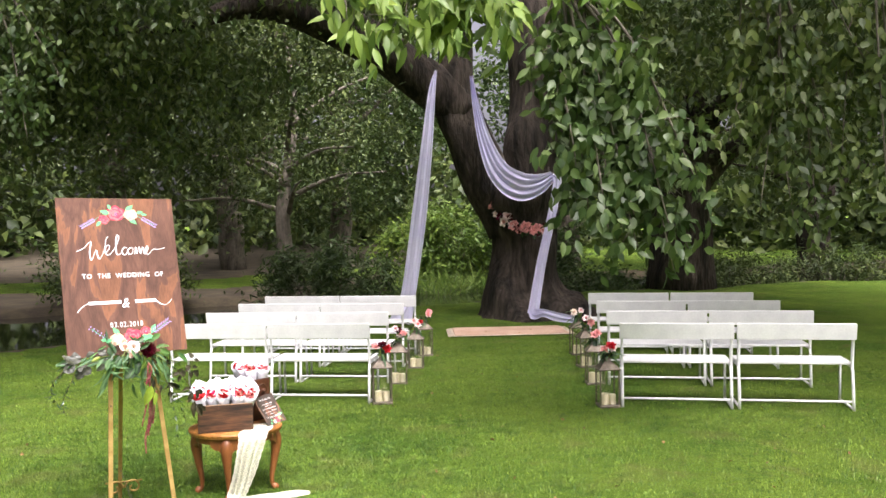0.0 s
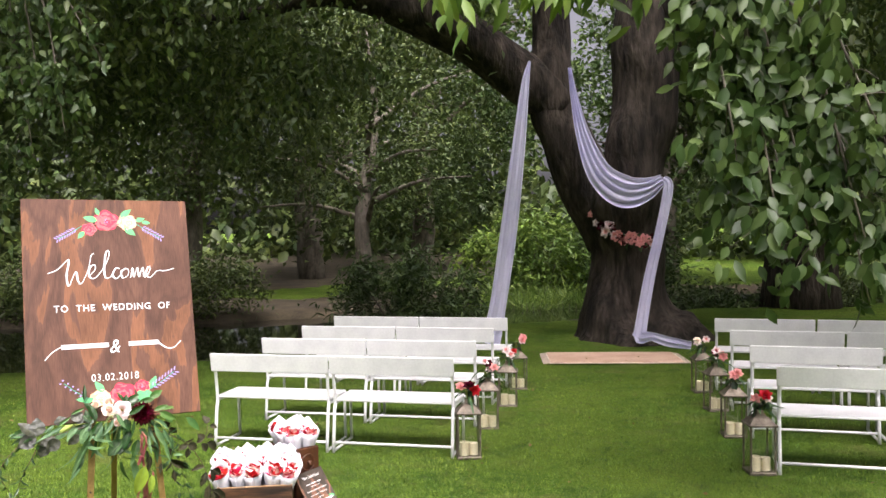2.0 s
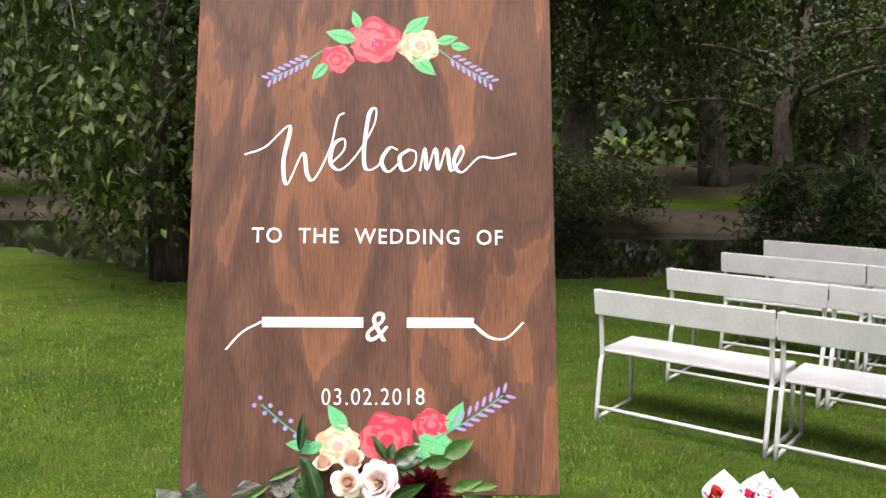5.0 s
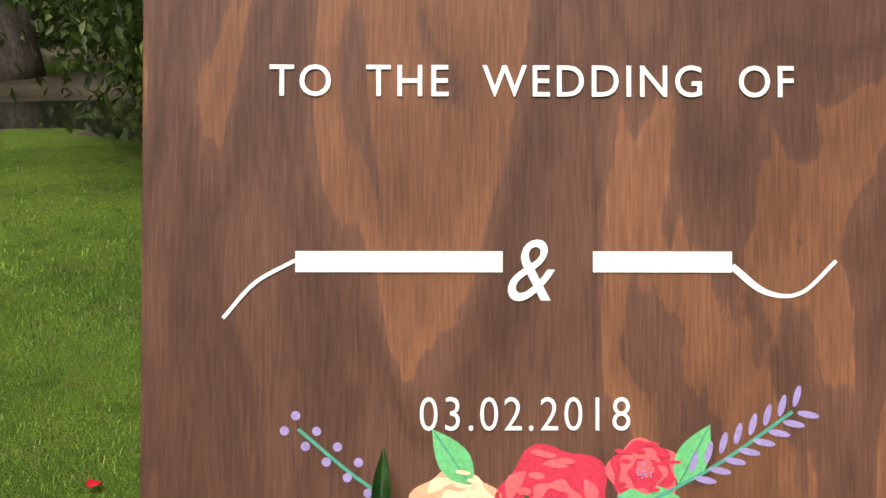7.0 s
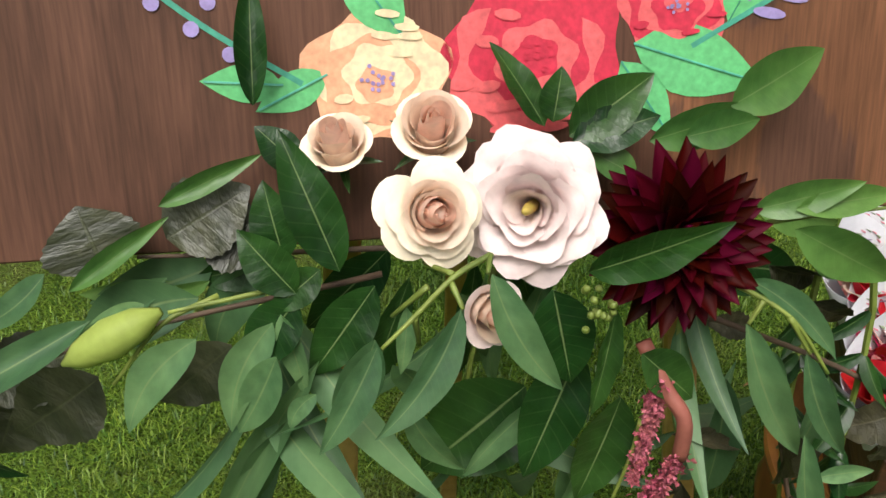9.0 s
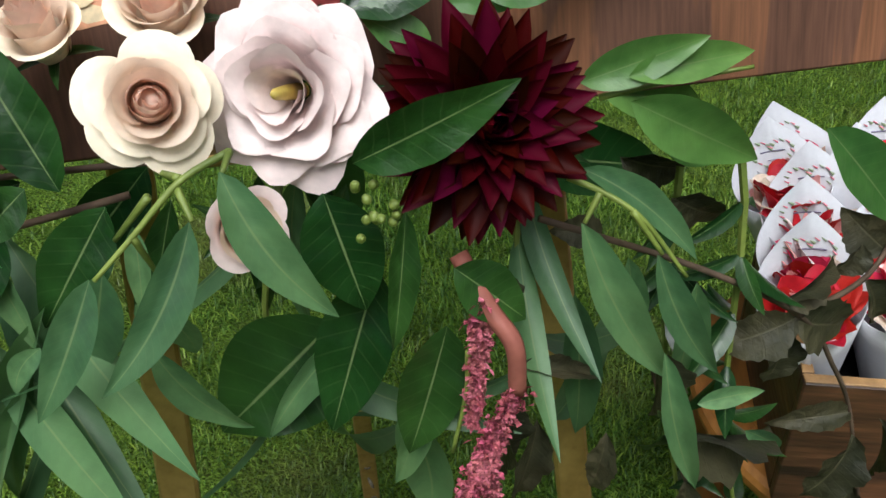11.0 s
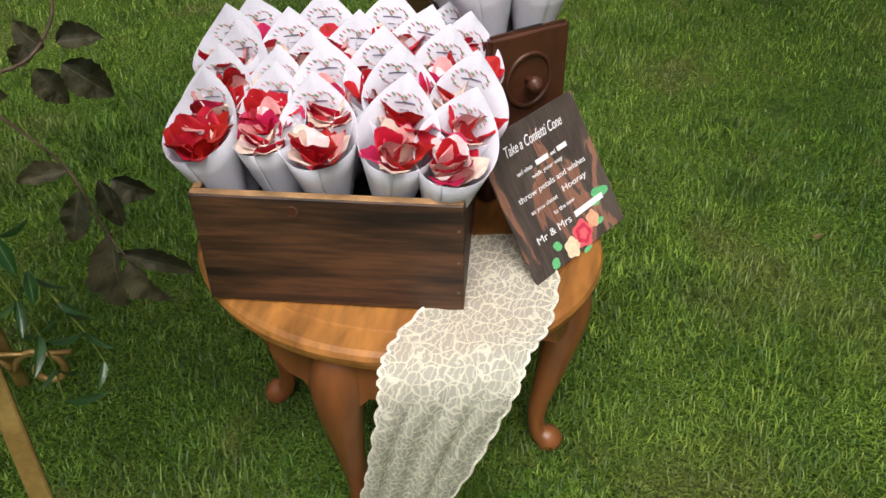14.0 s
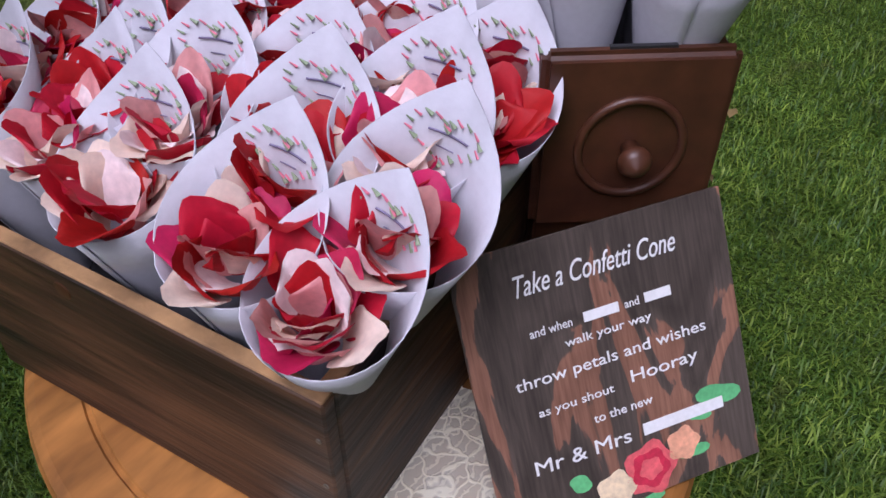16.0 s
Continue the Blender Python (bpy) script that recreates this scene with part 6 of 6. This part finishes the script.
# crown of the great tree
crown = np.concatenate([
    sprays(nrng, 1500, (-9, 1.0, 9.5, 16.0, 4.6, 7.8), 1.7, 42, 0.85),
    sprays(nrng, 420, (-7.5, -2.6, 11.5, 15.5, 4.0, 4.9), 2.0, 42, 0.9),
    sprays(nrng, 1100, (2.6, 10, 9, 19, 4.2, 8.0), 2.2, 42, 0.9),
    sprays(nrng, 240, (2.9, 7.5, 10.5, 14.5, 3.0, 4.4), 1.6, 40, 0.9),
    sprays(nrng, 260, (2.4, 4.6, 14.2, 17, 3.4, 5.5), 1.8, 40, 0.9),
    sprays(nrng, 700, (-7, 8, 6.0, 12, 5.2, 7.5), 1.4, 36, 0.8),
    # out of view above the hanging branches, added to shade the right lawn
    sprays(nrng, 380, (2.0, 8.5, 3.0, 8.5, 5.2, 7.6), 1.4, 36, 0.7),
    sprays(nrng, 320, (-8, 9, 11, 16.5, 7.5, 10.5), 1.5, 36, 0.7)])
# the leaves keep clear of the open aisle, where trunk and main limb stand free
px, pz = (crown[:, 0] - 0.1) * 14.6 / crown[:, 1], 1.5 + (crown[:, 2] - 1.5) * 14.6 / crown[:, 1]
clear = (crown[:, 1] < 16) & (px > -0.3) & (px < 2.5) & (pz < 6.0)
clear |= (px > 0.5) & (px < 1.9) & (pz < 6.6)
clear &= crown[:, 1] > 6
clear |= (crown[:, 1] < 15) & (px > -3.6) & (px < 0.4) & (np.abs(pz - (3.8 - 0.40 * px)) < 0.62) & (nrng.uniform(size=len(px)) < 0.93)
clear |= (px > 4.15) & (px < 5.25) & (pz < 3.7) & (nrng.uniform(size=len(px)) < 0.9)
crown = crown[~clear]
foliage("crown", crown, LEAF_DARK, tree, 0.13, 0.065, 0.8, label="dense dark drooping leaves")
tree.matrix_basis = Matrix.Translation((TX, TY, 0))
for ob in tree.children:
    if ob.name.startswith("crown"):
        ob.matrix_basis = Matrix.Translation((-TX, -TY, 0))


# ---- near hanging branches ----
def weeping(root, ends, leaf, seed, mat=LEAF_MID, twig=BARK2, per=34, label="hanging leafy branches with pale twigs", spread=0.10, slim=0.52):
    """A branch that comes down from above and forks to drooping ends, with leaves on short twigs."""
    rng = random.Random(seed)
    t = thing("hanging_branch", Matrix.Translation(root), label, "branch", "low hanging branches")
    root = Vector(root)
    pts = []
    for k, e in enumerate(ends):
        e = Vector(e)
        mid = root.lerp(e, 0.45) + Vector((rng.uniform(-0.12, 0.12), rng.uniform(-0.12, 0.12), 0.25))
        q = smoothed([(0, 0, 0), tuple(mid - root), tuple(e - root)], 9)
        bm = bmesh.new()
        tube(bm, [tuple(p) for p in q], [0.017 * (1 - 0.75 * i / (len(q) - 1)) for i in range(len(q))], 6)
        part("twig", bm, twig, t, smooth=True)
        for j in range(per):
            u = rng.uniform(0.48, 1.0)
            p = Vector(q[min(int(u * (len(q) - 1)), len(q) - 1)])
            tip = p + Vector((rng.gauss(0, spread), rng.gauss(0, spread), -abs(rng.gauss(0.05, spread))))
            pts.append(tip)
            if j % 4 == 0:
                bm = bmesh.new()
                tube(bm, [p, p.lerp(tip, 0.5) + Vector((0, 0, 0.02)), tip], [0.004, 0.003, 0.002], 4)
                part("twiglet", bm, twig, t)
    v = np.array([tuple(p) for p in pts])
    v = np.repeat(v, 5, 0) + nrng.normal(size=(len(v) * 5, 3)) * 0.045
    V, F = broad_leaves(v, leaf, leaf * slim)
    raw_mesh("leaves", V, F, mat, t, "soft green pointed leaves")
    return t


def broad_leaves(c, L, W, hang=0.9):
    """Leaves of six edge points with a folded midrib."""
    n = len(c)
    d = nrng.normal(size=(n, 3)) * 0.55
    d[:, 2] -= hang
    d = unit(d)
    s = unit(np.cross(d, nrng.normal(size=(n, 3)) * 0.5 + [0, -1.0, 0.3]))
    u = np.cross(s, d)
    Ln, Wn = (L * nrng.uniform(0.65, 1.2, n))[:, None], (W * nrng.uniform(0.75, 1.15, n))[:, None]
    rows_ = [c]
    for t, w in ((0.25, 0.42), (0.55, 0.46), (0.82, 0.2)):
        m_ = c + d * Ln * t - u * Ln * 0.12 * t * t
        rows_ += [m_ + s * Wn * w + u * Wn * 0.12, m_, m_ - s * Wn * w + u * Wn * 0.12]
    rows_.append(c + d * Ln - u * Ln * 0.14)
    V = np.stack(rows_, 1).reshape(-1, 3)
    tri = np.array([(0, 1, 2), (0, 2, 3), (1, 4, 5), (1, 5, 2), (2, 5, 6), (2, 6, 3), (4, 7, 8), (4, 8, 5), (5, 8, 9), (5, 9, 6), (7, 10, 8), (8, 10, 9)])
    return V, (np.arange(n)[:, None, None] * 11 + tri[None]).reshape(-1, 3)


weeping((1.05, 6.35, 3.3), [(1.08, 6.1, 2.0), (1.2, 6.3, 1.65), (1.35, 6.2, 1.75), (1.55, 6.3, 1.35), (1.75, 6.2, 1.5), (1.95, 6.4, 1.3), (2.0, 6.3, 1.75), (1.65, 6.5, 2.0), (1.35, 6.4, 2.2), (1.1, 6.4, 2.35), (1.3, 6.1, 1.5), (1.8, 6.3, 1.2), (1.5, 6.2, 1.6)], 0.115, 1)
weeping((3.0, 7.6, 3.9), [(2.6, 7.5, 2.2), (2.9, 7.6, 1.6), (3.2, 7.6, 1.45), (3.45, 7.7, 1.4), (3.7, 7.8, 1.9), (3.1, 7.5, 2.5), (3.5, 7.8, 2.6), (2.75, 7.7, 2.9), (3.8, 7.6, 2.9)], 0.115, 2, LEAF_DARK)
weeping((4.0, 7.8, 4.0), [(3.7, 7.8, 2.1), (4.0, 7.6, 1.7), (4.3, 7.8, 1.6), (4.5, 7.9, 2.3), (3.9, 7.9, 2.9)], 0.115, 3, LEAF_DARK)
weeping((0.4, 6.3, 3.6), [(-0.5, 6.0, 3.0), (-0.25, 5.9, 2.85), (0.1, 6.0, 2.9), (0.3, 6.1, 2.95), (0.65, 6.0, 2.95), (1.5, 6.1, 3.15)], 0.17, 4, LEAF_LIGHT, spread=0.12, slim=0.32)
weeping((-5.9, 9.3, 4.0), [(-5.9, 9.2, 2.3), (-5.5, 9.0, 1.5), (-5.1, 9.2, 1.2), (-4.7, 9.3, 1.6), (-5.3, 9.6, 2.2), (-6.4, 9.3, 1.3), (-6.9, 9.1, 1.8)], 0.10, 5, LEAF_MID)
weeping((-4.6, 9.2, 4.2), [(-4.9, 9.2, 2.9), (-4.3, 9.3, 2.7), (-4.0, 9.1, 2.5), (-4.5, 9.5, 2.2), (-3.7, 9.3, 3.1)], 0.10, 6, LEAF_MID)

weeping((-7.2, 8.3, 3.8), [(-7.4, 8.2, 2.4), (-6.9, 8.0, 1.9), (-6.5, 8.2, 1.7), (-6.0, 8.3, 2.2), (-7.8, 8.3, 1.5), (-6.6, 8.6, 2.8)], 0.10, 7, LEAF_MID)
weeping((-5.6, 8.6, 4.0), [(-5.8, 8.5, 2.8), (-5.2, 8.4, 2.3), (-4.9, 8.6, 2.0), (-5.5, 8.8, 1.9), (-4.6, 8.7, 2.9)], 0.10, 8, LEAF_MID)

# ---- trees beyond the stream ----
def park_tree(x, y, h, r, mat, seed, label, trunk_r=0.18, low=0.35, leaf=0.2, count=9000, bark=BARK2, droop=0.35, name="tree"):
    rng = random.Random(seed)
    z = float(ground_height(np.array(x), np.array(y)))
    t = thing(name, Matrix.Translation((x, y, z)), label, "tree", "trees across the stream")
    bm = bmesh.new()
    q = smoothed([(0, 0, -0.2, trunk_r * 1.4), (rng.uniform(-0.2, 0.2), 0, h * 0.3, trunk_r), (rng.uniform(-0.4, 0.4), 0.2, h * 0.65, trunk_r * 0.6), (0, 0, h * 0.95, 0.03)], 5)
    tube(bm, [p[:3] for p in q], [p[3] for p in q], 12, wobble=0.2)
    part("trunk", bm, bark, t, smooth=True)
    for k in range(9):
        a, z0 = rng.uniform(0, 6.28), h * rng.uniform(0.18, 0.6)
        e = (r * 0.85 * math.cos(a), r * 0.85 * math.sin(a), z0 + h * rng.uniform(0.05, 0.28))
        q = smoothed([(0, 0, z0, trunk_r * 0.45), (e[0] * 0.5, e[1] * 0.5, (z0 + e[2]) / 2 + 0.2, trunk_r * 0.28), (*e, 0.012)], 5)
        bm = bmesh.new()
        tube(bm, [p[:3] for p in q], [p[3] for p in q], 7)
        part("branch", bm, bark, t, smooth=True)
    c = blob(np.random.default_rng(seed), count, (0, 0, h * (0.5 + low * 0.5)), (r, r, h * (0.5 - low * 0.5)), 0.35, 90, 0.16)
    V, F = leaf_cloud(np.random.default_rng(seed), c, leaf, leaf * 0.5, droop)
    raw_mesh("crown", V, F, mat, t)
    return t


park_tree(-3.4, 21.5, 6.5, 3.0, LEAF_DARK, 21, "spreading tree with pale bare lower branches", 0.16, 0.3, 0.13, 12000)
park_tree(-8.0, 22, 9, 3.6, LEAF_DARK, 22, "dark leafy tree on the far bank", 0.3, 0.25, 0.2, 14000)
park_tree(-13.5, 19, 9, 4.0, LEAF_DARK, 23, "broad dark tree on the far bank", 0.35, 0.2, 0.2, 14000)
park_tree(-19, 15, 9, 4.2, LEAF_MID, 24, "broad green tree on the far bank", 0.35, 0.2, 0.22, 12000)
park_tree(4.4, 28, 9, 3.0, LEAF_MID, 25, "tall green tree behind the stream", 0.3, 0.12, 0.22, 12000)
park_tree(-3.2, 31, 12, 4.2, LEAF_MID, 26, "tall green tree behind the stream", 0.3, 0.1, 0.25, 12000)
park_tree(5.6, 19.5, 10, 3.6, LEAF_DARK, 27, "dark tree with a thick trunk beyond the benches", 0.55, 0.3, 0.2, 14000, BARK)
park_tree(11, 25, 11, 4.6, LEAF_DARK, 28, "dark tree beyond the lawn", 0.4, 0.2, 0.22, 14000, BARK)
park_tree(17, 22, 11, 5, LEAF_DARK, 29, "dark tree beyond the lawn", 0.4, 0.15, 0.22, 12000, BARK)
park_tree(-7.6, 10.0, 6.5, 2.6, LEAF_DARK, 30, "leaning bank-side tree with drooping leaves", 0.18, 0.1, 0.12, 20000, BARK, 0.8)
park_tree(-6, 27, 11, 4.2, LEAF_DARK, 31, "tall dark tree behind the stream", 0.3, 0.1, 0.25, 12000)


def shrub(x, y, r, h, mat, seed, label, leaf=0.14, count=5000, name="shrub", droop=0.3, slim=0.35):
    rng = np.random.default_rng(seed)
    z = float(ground_height(np.array(x), np.array(y)))
    t = thing(name, Matrix.Translation((x, y, z)), label, "shrub", "shrubs on the banks")
    c = blob(rng, count, (0, 0, h * 0.5), (r, r * 0.8, h * 0.5), 0.3, 60, 0.2)
    V, F = leaf_cloud(rng, c, leaf, leaf * slim, droop)
    raw_mesh("leaves", V, F, mat, t)
    for k in range(14):
        a = 6.28 * k / 14
        bm = bmesh.new()
        tube(bm, [(0.1 * math.cos(a), 0.1 * math.sin(a), -0.1), (0.7 * r * math.cos(a), 0.6 * r * math.sin(a), h * 0.8)], [0.018, 0.005], 5)
        part("stem", bm, BARK2, t)


shrub(-1.9, 17.9, 1.5, 1.9, LEAF_MID, 41, "bamboo-like green shrub on the stream bank", 0.2, 9000, slim=0.2)
shrub(-6.5, 18.6, 1.6, 1.2, LEAF_DARK, 42, "low dark shrub on the far bank")
shrub(0.2, 22.5, 1.5, 2.6, LEAF_LIGHT, 43, "bright green feathery shrub across the stream", 0.2, 7000)
shrub(2.4, 23.5, 1.8, 2.4, LEAF_MID, 44, "green shrub across the stream", 0.2, 7000)
shrub(-10.5, 17.6, 1.8, 1.3, LEAF_DARK, 45, "low dark shrub on the far bank")
shrub(4.2, 20.6, 1.6, 1.2, LEAF_MID, 46, "low fern-like shrub behind the tree")
shrub(7.6, 22.5, 1.8, 1.3, LEAF_DARK, 47, "low dark shrub beyond the lawn")
shrub(10.5, 22.8, 2.0, 1.5, LEAF_DARK, 48, "low dark shrub beyond the lawn")
shrub(14.5, 21.5, 2.2, 1.6, LEAF_DARK, 49, "low dark shrub beyond the lawn")
for k, (x, y) in enumerate(((0.4, 20.9), (1.2, 21.3), (-0.4, 21.2))):
    shrub(x, y, 0.5, 0.9, LEAF_LIGHT, 60 + k, "tussock of pale reeds at the water", 0.5, 500, "reed_tussock", -0.8, 0.04)

ring = np.random.default_rng(9)
n = 150000
K = 1200
cl = ring.integers(0, K, n)
ca, cr_ = ring.uniform(0, 2 * np.pi, K), ring.uniform(31, 44, K)
cz = np.where(ring.uniform(size=K) < 0.55, ring.uniform(0.2, 4.5, K), ring.uniform(0.3, 1, K) ** 0.8 * 15)
P = np.stack([np.cos(ca[cl]) * cr_[cl], np.sin(ca[cl]) * cr_[cl] + 6, cz[cl]], 1) + ring.normal(size=(n, 3)) * [1.6, 1.6, 1.1]
P[:, 2] = np.abs(P[:, 2])
P = P[~((np.abs(np.arctan2(P[:, 0], P[:, 1]) - 0.075) < 0.05) & (P[:, 2] > 3.8))]
V, F = leaf_cloud(ring, P, 0.6, 0.4, 0.4)
woods = raw_mesh("far_woods", V, F, LEAF_DARK)
tagged(woods, "dense dark green woods round the garden", "woods", kind="stuff")

# ---- grass ----
def blades(rng, n, centre, spread, length, width):
    x, y = rng.normal(centre[0], spread[0], n), rng.normal(centre[1], spread[1], n)
    k = (y < bank(x) - 0.3) & (y > 1.0)
    x, y = x[k], y[k]
    n = len(x)
    grow = np.clip(np.hypot(x - centre[0], y - centre[1]) / 3.0, 0.9, 2.4)
    tuft = 0.6 + 0.8 * (0.5 + 0.5 * np.sin(x * 9 + 3 * np.sin(y * 7)) * np.sin(y * 11 + 2 * np.sin(x * 5)))
    a, lean = rng.uniform(0, 2 * np.pi, n), rng.uniform(0.15, 1.15, n)
    L = length * rng.uniform(0.5, 1.2, n) * tuft
    d = np.stack([np.cos(a) * np.sin(lean), np.sin(a) * np.sin(lean), np.cos(lean)], 1)
    s = np.stack([-np.sin(a), np.cos(a), 0 * a], 1) * (width * grow * rng.uniform(0.6, 1.2, n))[:, None] * 0.5
    b = np.stack([x, y, ground_height(x, y) - 0.004], 1)
    mid = b + d * L[:, None] * 0.6
    tip = mid + (d * [1, 1, 0.4] + [0, 0, -0.12]) * L[:, None] * 0.45
    V = np.stack([b + s, b - s, mid - s * 0.8, mid + s * 0.8, tip], 1).reshape(-1, 3)
    i = np.arange(n)[:, None] * 5
    return V, np.concatenate([i + [0, 1, 2], i + [0, 2, 3], i + [3, 2, 4]], 0)


arng = np.random.default_rng(77)
va, fa_ = blades(arng, 230000, (-1.2, 5.5), (0.9, 0.85), 0.029, 0.0026)
vb, fb_ = blades(arng, 290000, (-1.3, 6.6), (2.9, 2.5), 0.034, 0.0036)
V = np.concatenate([va, vb])
F = np.concatenate([fa_, fb_ + len(va)])
grass = raw_mesh("grass", V, F, BLADE)
tagged(grass, "short mown green grass blades of the lawn", "grass", kind="stuff")

# ---- fallen leaves on the lawn ----
lv = np.stack([arng.uniform(-9, 6, 260), arng.uniform(3.5, 13, 260)], 1)
lv = lv[lv[:, 1] < bank(lv[:, 0]) - 0.5]
C = np.stack([lv[:, 0], lv[:, 1], np.full(len(lv), 0.028)], 1)
Vl, Fl = leaf_cloud(arng, C, 0.036, 0.022, -0.2, 1.0)
Vl[:, 2] = np.clip(Vl[:, 2], 0.015, 0.045)
litter = raw_mesh("fallen_leaves", Vl, Fl, surface("dry_brown_leaf", (0.10, 0.06, 0.02), (0.22, 0.15, 0.05), scale=3, rough=0.8, rand=0.4, island=True))
tagged(litter, "scattered dry brown leaves on the lawn", "leaves", kind="stuff")
